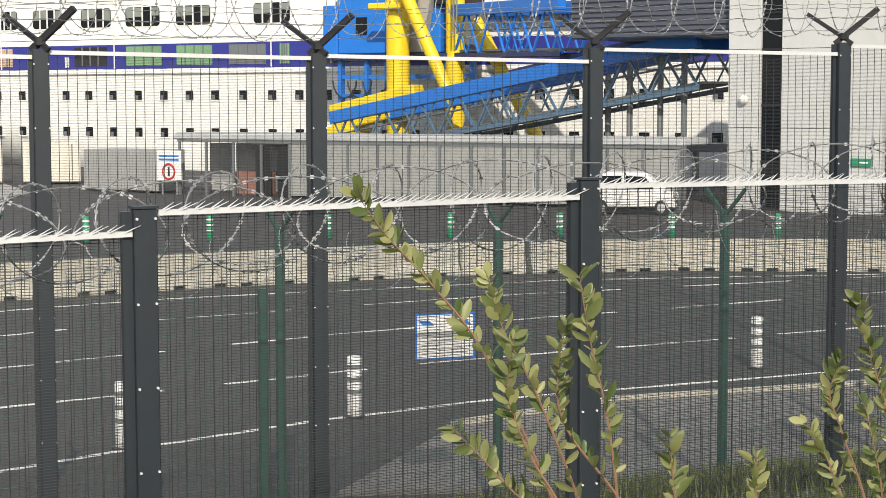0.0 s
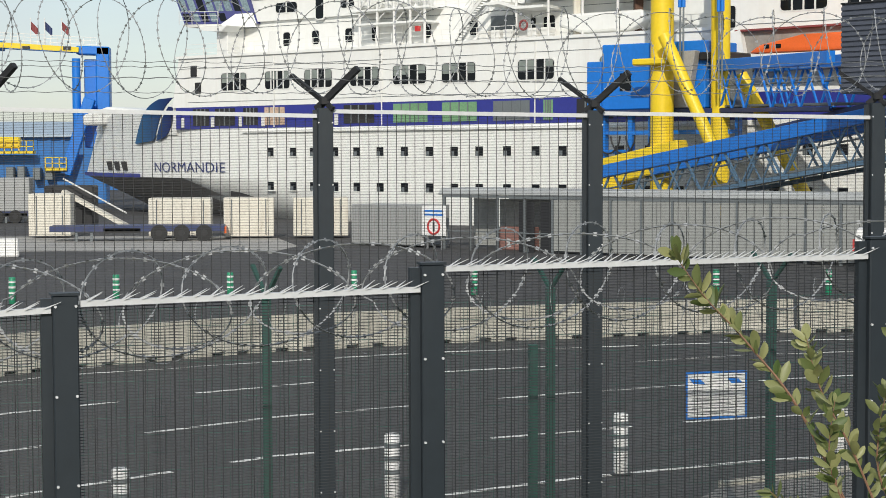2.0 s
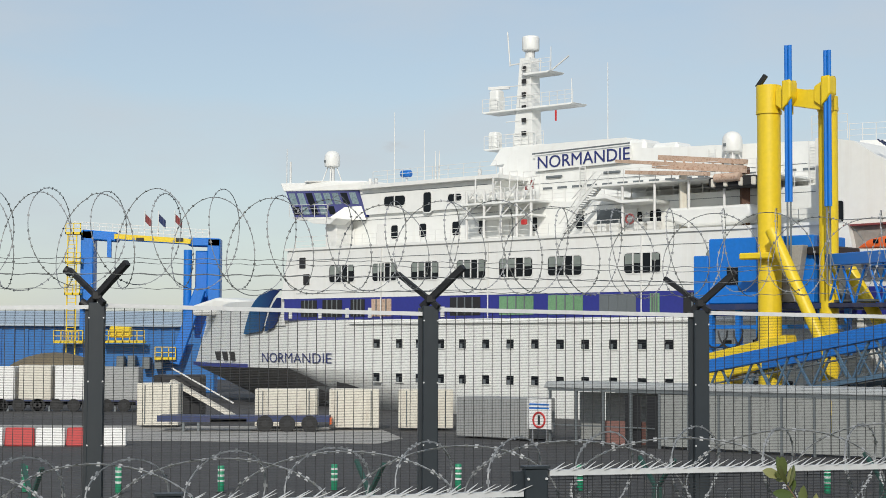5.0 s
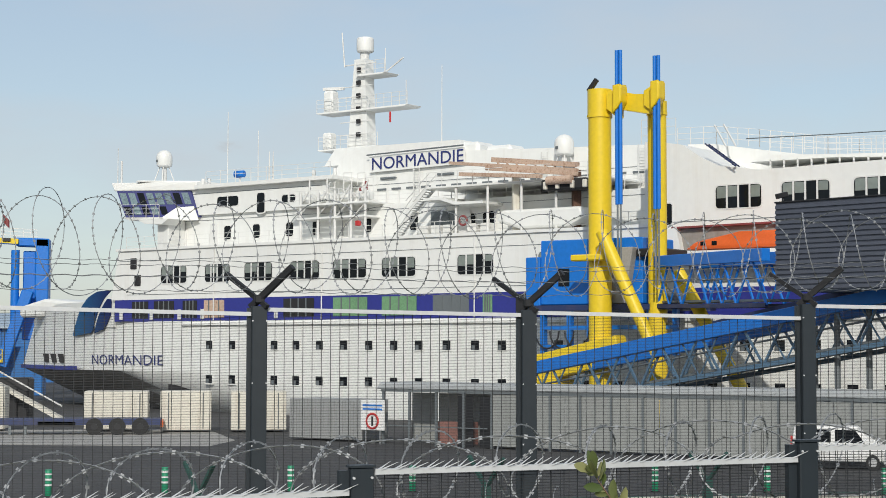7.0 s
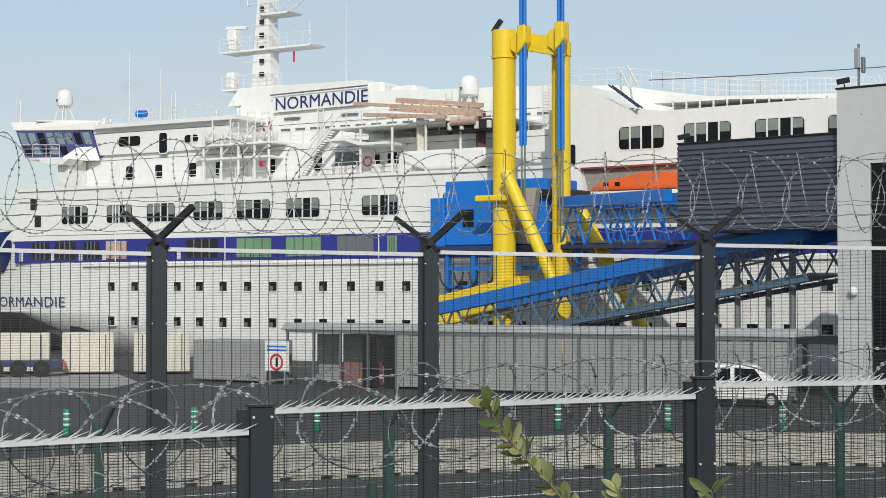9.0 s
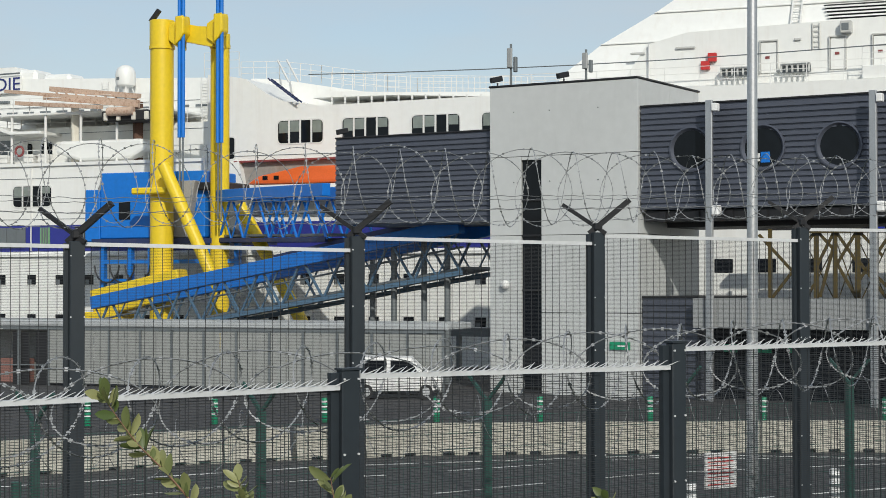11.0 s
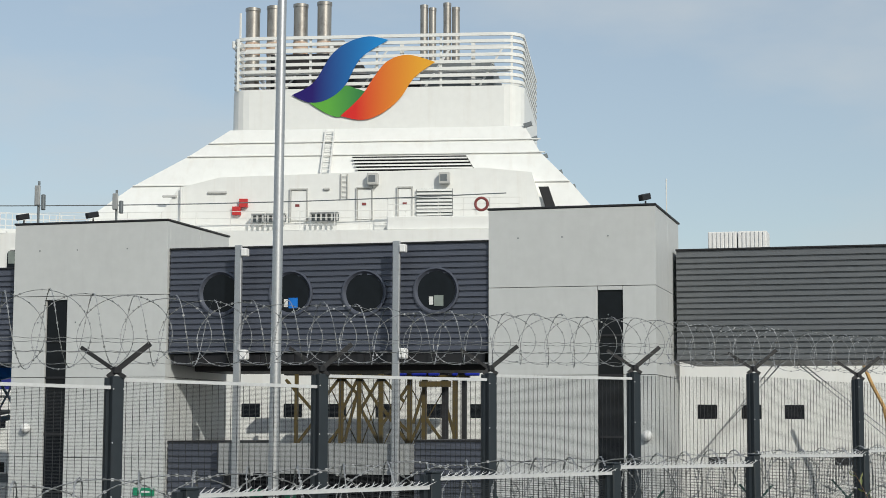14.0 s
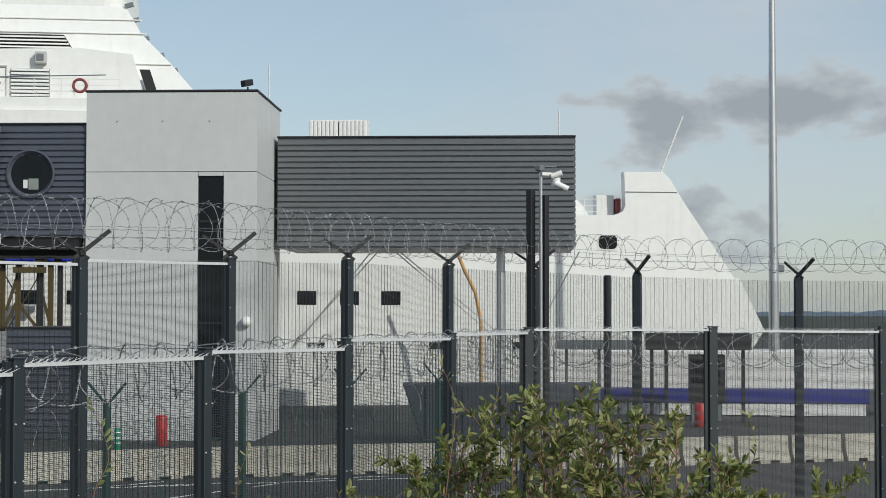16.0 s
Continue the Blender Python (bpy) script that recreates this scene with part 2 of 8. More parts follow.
M_EXHAUST = mat("exhaust_steel", (0.36, 0.34, 0.31), 0.4, 0.7, vary=0.15, stain=0.6, stain_color=(0.1, 0.08, 0.07), stain_scale=(1, 1, 0.6), bump=0.1)
M_PALE_BLUE = mat("pale_blue_roof_sheet", (0.36, 0.45, 0.54), 0.5, vary=0.08, grain=0.4, stain=0.2, stain_color=(0.25, 0.33, 0.4), stain_scale=(0.05, 0.3, 0.3), bump=0.05)
M_BLUE_SHED = mat("blue_shed_cladding", (0.008, 0.14, 0.42), 0.5, vary=0.12, grain=0.5, stain=0.2, stain_color=(0.1, 0.17, 0.28), stain_scale=(0.3, 0.3, 0.05), bump=0.05)
M_HILL = mat("far_wooded_land", (0.05, 0.06, 0.05), 0.95, vary=0.3, grain=0.02, bump=0)
M_HILL_FAR = mat("far_blue_hills", (0.11, 0.15, 0.2), 0.95, vary=0.15, grain=0.01, bump=0)
M_WATER = mat("harbour_water", (0.03, 0.05, 0.06), 0.12, vary=0.2, grain=0.2, bump=0.5, bump_scale=1.5)
M_SCRUB = mat("brown_scrub", (0.16, 0.13, 0.08), 0.9, vary=0.35, grain=2, bump=0.8, bump_scale=6)
M_STEM = mat("shrub_stem", (0.22, 0.12, 0.075), 0.7, vary=0.2, grain=20, bump=0.1)

# ---- helpers of the scene ----
I4 = Matrix.Identity(4)
QUAY = pose(0, 0, 0, 0, 0, -44)  # x along the quay towards the stern, y away from the fence
AT = {}


def thing(name, label, category, at=(0, 0, 0), frame_=I4, group="", kind=""):
    ob = new(name)
    ob.empty_display_size = 0.2
    ob.matrix_world = frame_ @ Matrix.Translation(at)
    AT[ob.name] = Vector(at)
    return tagged(ob, label, category, group, kind)


def mesh_of(name, bm, material, smooth=False):
    me = bpy.data.meshes.new(name)
    bmesh.ops.recalc_face_normals(bm, faces=bm.faces)
    bm.to_mesh(me)
    bm.free()
    for m in (material if isinstance(material, (list, tuple)) else [material]):
        me.materials.append(m)
    if smooth:
        for p in me.polygons:
            p.use_smooth = True
        me.set_sharp_from_angle(angle=radians(40))
    return me


def part(name, bm, material, parent, label="", smooth=False, kind=""):
    """bm is in the frame of the thing; it becomes one mesh under parent."""
    bm.transform(Matrix.Translation(-AT[parent.name]))
    ob = new(name, mesh_of(name, bm, material, smooth))
    ob.parent = parent
    AT[ob.name] = AT[parent.name]
    return tagged(ob, label, kind=kind)


def piece(name, me, parent, at):
    """A repeat on shared mesh data at a place in the frame of the thing."""
    ob = new(name, me)
    ob.parent = parent
    ob.location = Vector(at) - AT[parent.name]
    AT[ob.name] = Vector(at)
    return ob


def single(name, bm, material, label, category, at=(0, 0, 0), frame_=I4, group="", kind="", smooth=False):
    bm.transform(Matrix.Translation(-Vector(at)))
    ob = new(name, mesh_of(name, bm, material, smooth))
    ob.matrix_world = frame_ @ Matrix.Translation(at)
    AT[ob.name] = Vector(at)
    return tagged(ob, label, category, group, kind)


def B():
    return bmesh.new()


def box(bm, x0, x1, y0, y1, z0, z1, mi=0):
    v = [bm.verts.new(p) for p in ((x0, y0, z0), (x1, y0, z0), (x1, y1, z0), (x0, y1, z0), (x0, y0, z1), (x1, y0, z1), (x1, y1, z1), (x0, y1, z1))]
    for f in ((3, 2, 1, 0), (4, 5, 6, 7), (0, 1, 5, 4), (1, 2, 6, 5), (2, 3, 7, 6), (3, 0, 4, 7)):
        bm.faces.new([v[i] for i in f]).material_index = mi
    return bm


def soft(bm, w, seg=1):
    bmesh.ops.bevel(bm, geom=list(bm.edges), offset=w, segments=seg, affect="EDGES", profile=0.5)
    return bm


def bar(bm, a, b, r, n=6, r2=None, mi=0):
    """A round bar from a to b."""
    a, b = Vector(a), Vector(b)
    w = (b - a).normalized()
    u = w.orthogonal().normalized()
    k = w.cross(u)
    r2 = r if r2 is None else r2
    rings = []
    for c, q in ((a, r), (b, r2)):
        rings.append([bm.verts.new(c + (u * math.cos(2 * math.pi * i / n) + k * math.sin(2 * math.pi * i / n)) * q) for i in range(n)])
    for i in range(n):
        bm.faces.new((rings[0][i], rings[0][(i + 1) % n], rings[1][(i + 1) % n], rings[1][i])).material_index = mi
    bm.faces.new(rings[0][::-1]).material_index = mi
    bm.faces.new(rings[1]).material_index = mi
    return bm


def beam(bm, a, b, w, h, up=(0, 0, 1), mi=0):
    """A square bar from a to b, w wide and h high."""
    a, b = Vector(a), Vector(b)
    d = (b - a).normalized()
    up = Vector(up)
    s = d.cross(up)
    s = s.normalized() if s.length > 1e-5 else d.orthogonal().normalized()
    u = s.cross(d).normalized()
    v = [bm.verts.new(c + s * (w / 2) * i + u * (h / 2) * j) for c in (a, b) for i, j in ((-1, -1), (1, -1), (1, 1), (-1, 1))]
    for f in ((3, 2, 1, 0), (4, 5, 6, 7), (0, 1, 5, 4), (1, 2, 6, 5), (2, 3, 7, 6), (3, 0, 4, 7)):
        bm.faces.new([v[i] for i in f]).material_index = mi
    return bm


def prism(bm, poly, y0, y1, mi=0):
    """A polygon in x and z, drawn out from y0 to y1."""
    a = [bm.verts.new((x, y0, z)) for x, z in poly]
    b = [bm.verts.new((x, y1, z)) for x, z in poly]
    n = len(poly)
    bm.faces.new(a).material_index = mi
    bm.faces.new(b[::-1]).material_index = mi
    for i in range(n):
        bm.faces.new((a[i], b[i], b[(i + 1) % n], a[(i + 1) % n])).material_index = mi
    return bm


def slab(bm, poly, z0, z1, mi=0):
    """A polygon in x and y, from z0 to z1."""
    a = [bm.verts.new((x, y, z0)) for x, y in poly]
    b = [bm.verts.new((x, y, z1)) for x, y in poly]
    n = len(poly)
    bm.faces.new(a[::-1]).material_index = mi
    bm.faces.new(b).material_index = mi
    for i in range(n):
        bm.faces.new((a[i], a[(i + 1) % n], b[(i + 1) % n], b[i])).material_index = mi
    return bm


def ball(bm, c, r, sz=1.0, seg=14, rings=9):
    m = Matrix.Translation(c) @ Matrix.Diagonal((r, r, r * sz, 1))
    bmesh.ops.create_uvsphere(bm, u_segments=seg, v_segments=rings, radius=1.0, matrix=m)
    return bm


def text_bm(body, height, width=None, depth=0.03, bold=0.0):
    """Lettering as a mesh that stands in the x-z plane and faces -y; lower left corner at the origin."""
    cu = bpy.data.curves.new("lettering", "FONT")
    cu.body, cu.size, cu.extrude, cu.resolution_u, cu.offset = body, 1.0, depth / 2, 3, bold
    tmp = new("lettering_source", cu)
    me = bpy.data.meshes.new_from_object(tmp.evaluated_get(bpy.context.evaluated_depsgraph_get()))
    bpy.data.objects.remove(tmp)
    bm = B()
    bm.from_mesh(me)
    bpy.data.meshes.remove(me)
    xs, ys = [v.co.x for v in bm.verts], [v.co.y for v in bm.verts]
    kx = (width / (max(xs) - min(xs))) if width else height / (max(ys) - min(ys))
    kz = height / (max(ys) - min(ys))
    x0, y0 = min(xs), min(ys)
    for v in bm.verts:
        v.co = Vector(((v.co.x - x0) * kx, -v.co.z, (v.co.y - y0) * kz))
    return bm


def moved(bm, x, y, z):
    bmesh.ops.translate(bm, vec=(x, y, z), verts=bm.verts)
    return bm


# ---- ground ----
def ground_z(x, y):
    """Height of the bank on which the fences stand; it falls to the port road."""
    n = -x * 0.17 + y * 0.985  # away from the fences
    for a, b, za, zb in ((-1e9, 4.2, 3.5, 3.5), (4.2, 8.0, 3.5, 2.5), (8.0, 13.7, 2.5, 1.3), (13.7, 19.0, 1.3, 0.0)):
        if n < b:
            z = za if a < -1e8 else za + (zb - za) * (n - a) / (b - a)
            return max(0.0, min(z, 4.75 - 0.155 * math.hypot(x, y)))
    return 0.0


def build_ground():
    bm = B()
    xs = [-2500, -900, -300, -120, -60] + [-40 + 2 * i for i in range(66)] + [120, 200, 400, 900, 2500]
    ys = [-600, -100, -30] + [-8 + i for i in range(30)] + [24, 30, 40, 60, 80, 110, 160, 300, 800, 2800]
    grid = [[bm.verts.new((x, y, ground_z(x, y) if -200 < x < 200 else ground_z(0, y))) for x in xs] for y in ys]
    for j in range(len(ys) - 1):
        for i in range(len(xs) - 1):
            f = bm.faces.new((grid[j][i], grid[j][i + 1], grid[j + 1][i + 1], grid[j + 1][i]))
            c = f.calc_center_median()
            f.material_index = 1 if c.z > 0.02 else 0
    single("ground", bm, [M_ASPHALT, M_ROUGH], "dark asphalt port ground with a grassy bank under the fences", "ground", kind="structure")


build_ground()


def ribbon(points, width, z0, z1, bm=None, dash=None, gap=0.0):
    """A strip along a line of points in x and y; with dash, broken into pieces."""
    bm = bm or B()
    pts = [Vector(p) for p in points]
    run = 0.0
    for a, b in zip(pts, pts[1:]):
        L = (b - a).length
        d = (b - a) / L
        n = Vector((-d.y, d.x)) * width / 2
        pos = 0.0
        while pos < L:
            e = min(L, pos + (dash or L))
            p, q = a + d * pos, a + d * e
            slab(bm, [p - n, q - n, q + n, p + n], z0, z1)
            pos = e + gap
    return bm


# lighter pavement with a kerb edge inside the fences
bm = slab(B(), [(4.0, 21.5), (14, 20.0), (40, 22), (40, 30.5), (17.2, 27.6), (9.9, 27.0), (6.6, 25.5)], 0.0, 0.06)
single("pavement", bm, M_PAVE, "pale worn concrete pavement beside the port road", "pavement", kind="structure")
bm = ribbon([(6.6, 25.5), (9.9, 27.0), (17.2, 27.6), (40, 30.5)], 0.16, 0.0, 0.13)
single("kerb", bm, M_BARRIER, "pale concrete kerb stones along the pavement", "kerb", kind="structure")
bm = B()
for pts, dash, gap in (([(-12, 17.5), (-0.3, 24.1), (1.6, 25.2), (4.6, 26.7), (8.0, 27.9), (16.1, 29.3), (36, 33)], None, 0),
                       ([(-11, 21), (-0.3, 29.2), (8.0, 32.2), (20, 35), (38, 37)], 3.0, 1.2),
                       ([(-11, 26), (-0.3, 33.6), (6.3, 36.4), (10.7, 37.8), (22.5, 40.9), (40, 40)], 3.5, 1.6),
                       ([(-11, 31), (-2, 37.2), (3.2, 40.1), (12.4, 42.8), (24.7, 44.6), (42, 36)], 3.5, 2.0),
                       ([(-13, 34.5), (-5, 40.8), (3.5, 44.2), (15, 46.0), (26, 45.0), (45, 33)], 6, 0.4)):
    ribbon(pts, 0.13, 0.004, 0.01, bm, dash, gap)
single("road_marking", bm, M_LINE, "worn white lane lines painted on the asphalt", "road marking", kind="structure")
bm = slab(B(), [(-60, 93.5), (-24, 93.8), (-12, 94.0), (-0.6, 91.5), (0.8, 97), (-0.8, 110), (-30, 112), (-60, 112)], 0.0, 0.015)
single("quay_strip", bm, M_CONCRETE, "pale concrete strip before the parked trailers", "pavement", kind="structure")

# ---- fences ----
NEAR = [(-3.55, 7.4, 4.44), (-1.13, 8.02, 4.54), (0.62, 8.46, 4.64), (3.13, 9.08, 4.72), (5.57, 9.67, 4.82), (7.99, 10.27, 4.88), (10.45, 10.89, 4.91), (12.94, 11.51, 4.96), (15.41, 12.13, 4.99), (17.68, 12.7, 5.04), (19.71, 11.22, 5.05), (21.72, 9.78, 5.05), (23.78, 8.34, 5.05)]
HIGH = [(-5.0, 13.3, 5.52), (-2.41, 13.53, 5.56), (0.23, 13.8, 5.555), (2.48, 14.06, 5.54), (4.99, 14.3, 5.61), (7.5, 14.53, 5.675), (9.97, 14.77, 5.757), (12.43, 15.01, 5.825), (14.95, 15.26, 5.9), (17.4, 15.51, 5.95), (19.89, 15.76, 5.93), (22.4, 16.0, 5.93), (25.23, 15.87, 5.9), (26.3, 13.35, 5.82), (27.6, 10.75, 5.8)]
# heights of the top rails at their two ends: after each post, and where they reach the next one
NEAR_RAIL = ((4.39, 4.487, 4.605, 4.672, 4.766, 4.824, 4.869, 4.94, 4.966, 5.007, 4.988, 4.99, 4.99), (4.36, 4.461, 4.505, 4.612, 4.649, 4.76, 4.82, 4.85, 4.92, 4.965, 5.0, 4.97, 4.97))
HIGH_RAIL = ((5.49, 5.538, 5.527, 5.516, 5.592, 5.643, 5.737, 5.797, 5.862), (5.47, 5.524, 5.49, 5.497, 5.484, 5.569, 5.623, 5.75, 5.82))
GREEN = [(-7.3, 18.35), (-3.95, 18.68), (-0.3, 19.07), (2.96, 19.41), (5.66, 19.70), (8.74, 20.02), (11.75, 20.33), (14.72, 20.65), (17.81, 20.98), (21.11, 21.32), (24.2, 21.6), (27.2, 21.9)]


def flat_dir(a, b):
    d = Vector((b[0] - a[0], b[1] - a[1], 0))
    return d.normalized(), d.length


def mesh_panel(bm, length, height, wire, pitch_h, pitch_v, upright=None):
    """Welded mesh in the x-z plane: close horizontal wires and wider verticals, 3-sided."""
    def wire_h(z):
        v = [bm.verts.new((x, y, z + dz)) for x in (0, length) for y, dz in ((-wire / 2, -wire / 2), (wire / 2, -wire / 2), (0, wire / 2))]
        for i in range(3):
            bm.faces.new((v[i], v[(i + 1) % 3], v[3 + (i + 1) % 3], v[3 + i]))

    upright = upright or wire

    def wire_v(x):
        v = [bm.verts.new((x + dx, y + wire, z)) for z in (0, height) for dx, y in ((-upright / 2, -upright / 2), (upright / 2, -upright / 2), (0, upright / 2))]
        for i in range(3):
            bm.faces.new((v[i], v[(i + 1) % 3], v[3 + (i + 1) % 3], v[3 + i]))
    for k in range(int(height / pitch_h)):
        wire_h(height - 0.01 - k * pitch_h)
    for k in range(int(length / pitch_v) + 1):
        wire_v(min(length, k * pitch_v))
    return bm


def fence_frame(a, d):
    n = Vector((-d.y, d.x, 0))
    return Matrix(((d.x, n.x, 0, a[0]), (d.y, n.y, 0, a[1]), (0, 0, 1, 0), (0, 0, 0, 1)))


def post_bm(w, depth, z0, z1, flange):
    """A post with a flat face, side channels into which the mesh runs, and a cap."""
    bm = B()
    soft(box(bm, -w / 2, w / 2, -depth / 2, depth / 2, z0, z1), 0.006)
    b2 = box(B(), -w / 2 - flange, w / 2 + 0.004, depth / 2 - 0.03, depth / 2 + 0.012, z0, z1 - 0.015)
    me = bpy.data.meshes.new("x")
    b2.to_mesh(me)
    bm.from_mesh(me)
    bpy.data.meshes.remove(me)
    b2.free()
    return bm


def near_fence():
    fence = thing("security_fence", "anthracite welded-mesh security fence with spiked pale top rails", "fence", at=(NEAR[2][0], NEAR[2][1], 2.5))
    for i, (x, y, z) in enumerate(NEAR):
        j = min(i, len(NEAR) - 2)
        d, _ = flat_dir(NEAR[j], NEAR[j + 1])
        m = fence_frame((x, y), d)
        zb = ground_z(x, y) - 0.1
        top = z - 0.012
        bm = post_bm(0.118, 0.066, zb, top, 0.05)
        box(bm, -0.066, 0.066, -0.039, 0.039, top, top + 0.012)
        bm.transform(m)
        post = part("post", bm, M_ANTHRACITE, fence, "anthracite steel post with bolted clamps")
        zz = top - 0.05
        while zz > top - 2.4:
            for sx in (-0.047, 0.047):
                bm = bar(B(), (sx, -0.033, zz), (sx, -0.042, zz), 0.007, 6)
                bm.transform(m)
                part("bolt", bm, M_RAIL, post)
            zz -= 0.42
    for i, (a, b) in enumerate(zip(NEAR, NEAR[1:])):
        d, L = flat_dir(a, b)
        m = fence_frame(a, d)
        z1a, z1b = NEAR_RAIL[0][i], NEAR_RAIL[1][i + 1]
        zb = 1.9
        bm = mesh_panel(B(), L - 0.12, z1a - zb, 0.0031, 0.0145, 0.0762, 0.0045)
        for v in bm.verts:
            v.co.z += (z1b - z1a) * v.co.x / L
        bm.transform(m @ Matrix.Translation((0.06, 0.03, zb)))
        part("mesh_panel", bm, M_WIRE, fence, "close anti-climb welded wire mesh")
        bm = B()
        beam(bm, (0.07, -0.005, z1a + 0.0), (L - 0.065, -0.005, z1b), 0.03, 0.028)
        bm.transform(m)
        rail = part("top_rail", bm, M_RAIL, fence, "pale zinc rail set with slanted spikes")
        bm = B()
        n = int(L / 0.088)
        for k in range(n):
            x = 0.1 + k * (L - 0.2) / (n - 1)
            z = z1a + (z1b - z1a) * x / L + 0.02
            for sgn, yy in ((1, -0.02), (1, 0.015)):
                bar(bm, (x, yy, z - 0.01), (x + (0.062 + 0.02 * random.random()) * sgn, yy * 2.6, z + 0.022 + 0.012 * random.random()), 0.005, 4, 0.001)
        bm.transform(m)
        part("spike", bm, M_RAIL, rail, "row of slanted pale steel spikes", kind="stuff")
    return fence


def high_fence():
    fence = thing("perimeter_fence", "tall anthracite welded-mesh perimeter fence with forked arms", "fence", at=(HIGH[4][0], HIGH[4][1], 1.2))
    for i, (x, y, z) in enumerate(HIGH):
        j = min(i, len(HIGH) - 2)
        d, _ = flat_dir(HIGH[j], HIGH[j + 1])
        m = fence_frame((x, y), d)
        bm = post_bm(0.125, 0.09, ground_z(x, y) - 0.1, z, 0.03)
        bm.transform(m)
        post = part("post", bm, M_ANTHRACITE, fence, "anthracite steel post")
        zz = z - 0.12
        while zz > z - 3.4:
            for sx in (-0.056, 0.056):
                bm = bar(B(), (sx, -0.045, zz), (sx, -0.051, zz), 0.007, 6)
                bm.transform(m)
                part("bolt", bm, M_RAIL, post)
            zz -= 0.5
        bm = B()
        soft(box(bm, -0.04, 0.04, -0.04, 0.04, z + 0.02, z + 0.09), 0.01)
        bm.transform(m)
        part("arm_socket", bm, M_BLACK, post)
        for ax, ay, az, w in ((0.24, -0.2, 0.31, 0.048), (-0.24, 0.24, 0.27, 0.036)):
            bm = beam(B(), (-ax * 0.25, -ay * 0.25, z - 0.01), (ax, ay, z + az), w, w)
            bm.transform(m)
            part("fork_arm", bm, M_BLACK, post, "black forked arm that holds the coils")
    bm = post_bm(0.09, 0.08, -0.1, 5.88, 0.0)
    bm.transform(Matrix.Translation((24.92, 16.28, 0)))
    part("corner_post", bm, M_ANTHRACITE, fence, "slimmer second post at the fence corner")
    for i, (a, b) in enumerate(zip(HIGH, HIGH[1:])):
        d, L = flat_dir(a, b)
        m = fence_frame(a, d)
        zb = 1.2
        za, ze = (HIGH_RAIL[0][i], HIGH_RAIL[1][i + 1]) if i < 8 else (a[2] - 0.04, b[2] - 0.06)
        bm = mesh_panel(B(), L - 0.12, za - zb, 0.0021, 0.0127, 0.0762, 0.0054)
        for v in bm.verts:
            v.co.z += (ze - za) * v.co.x / L * (v.co.z / (za - zb))
        bm.transform(m @ Matrix.Translation((0.06, 0.035, zb)))
        part("mesh_panel", bm, M_WIRE, fence, "close anti-climb welded wire mesh")
        if i < 8:
            bm = beam(B(), (0.07, 0.0, za), (L - 0.065, 0.0, ze), 0.025, 0.032)
            bm.transform(m)
            part("top_rail", bm, M_RAIL, fence, "pale zinc top rail")
    return fence


def tube_path(bm, pts, r, n=3):
    rings = []
    for i, p in enumerate(pts):
        t = (pts[min(i + 1, len(pts) - 1)] - pts[max(i - 1, 0)]).normalized()
        u = t.cross(Vector((0.13, 0.21, 0.97))).normalized()
        k = t.cross(u)
        rings.append([bm.verts.new(p + (u * math.cos(2 * math.pi * j / n) + k * math.sin(2 * math.pi * j / n)) * r) for j in range(n)])
    for a, b in zip(rings, rings[1:]):
        for j in range(n):
            bm.faces.new((a[j], a[(j + 1) % n], b[(j + 1) % n], b[j]))
    return bm


def coil(line, radius, pitch, lift, sag, seed, rx=1.0, wire=0.003, barb=0.07, turn=1.0, lean=0.2, bm=None, seg=22, size=0.010, close=0.0):
    """Concertina wire along a line of (x, y, z), with small double barbs; close: how far it narrows towards the end of the line."""
    rng = random.Random(seed)
    bm = bm or B()
    pts = []
    ph = seed * 0.7
    for span, (a, b) in enumerate(zip(line, line[1:])):
        a3, b3 = Vector(a), Vector(b)
        d = (b3 - a3)
        L = d.length
        d /= L
        side = Vector((-d.y, d.x, 0)).normalized()
        steps = int(L / pitch * seg)
        for i in range(steps):
            f = i / steps
            ph += 2 * math.pi / seg * turn
            k = 1 - close * min(1.0, (span + f) / 9.0)
            r = radius * k * (1 + 0.17 * noise.noise(Vector((f * L * 1.3 + seed, ph * 0.02, seed))))
            wob = lean * math.cos(ph) * (1 + 0.3 * noise.noise(Vector((f * L * 0.9, seed, 7))))
            c = a3 + d * (f * L + wob) + Vector((0, 0, lift * k - sag * math.sin(math.pi * f) + 0.04 * noise.noise(Vector((f * L, seed, 0)))))
            pts.append(c + side * (r * rx * math.cos(ph)) + Vector((0, 0, r * math.sin(ph))))
    tube_path(bm, pts, wire)
    acc = 0.0
    for p, q in zip(pts, pts[1:]):
        acc += (q - p).length
        if acc > barb:
            acc = 0.0
            t = (q - p).normalized()
            u = t.cross(Vector((rng.random() - .5, rng.random() - .5, rng.random() - .5))).normalized()
            for s in (1, -1):
                v = [bm.verts.new(p + t * 0.006), bm.verts.new(p - t * 0.006), bm.verts.new(p + u * size * s + t * size), bm.verts.new(p + u * size * s - t * size)]
                bm.faces.new((v[0], v[1], v[3], v[2]))
    return bm


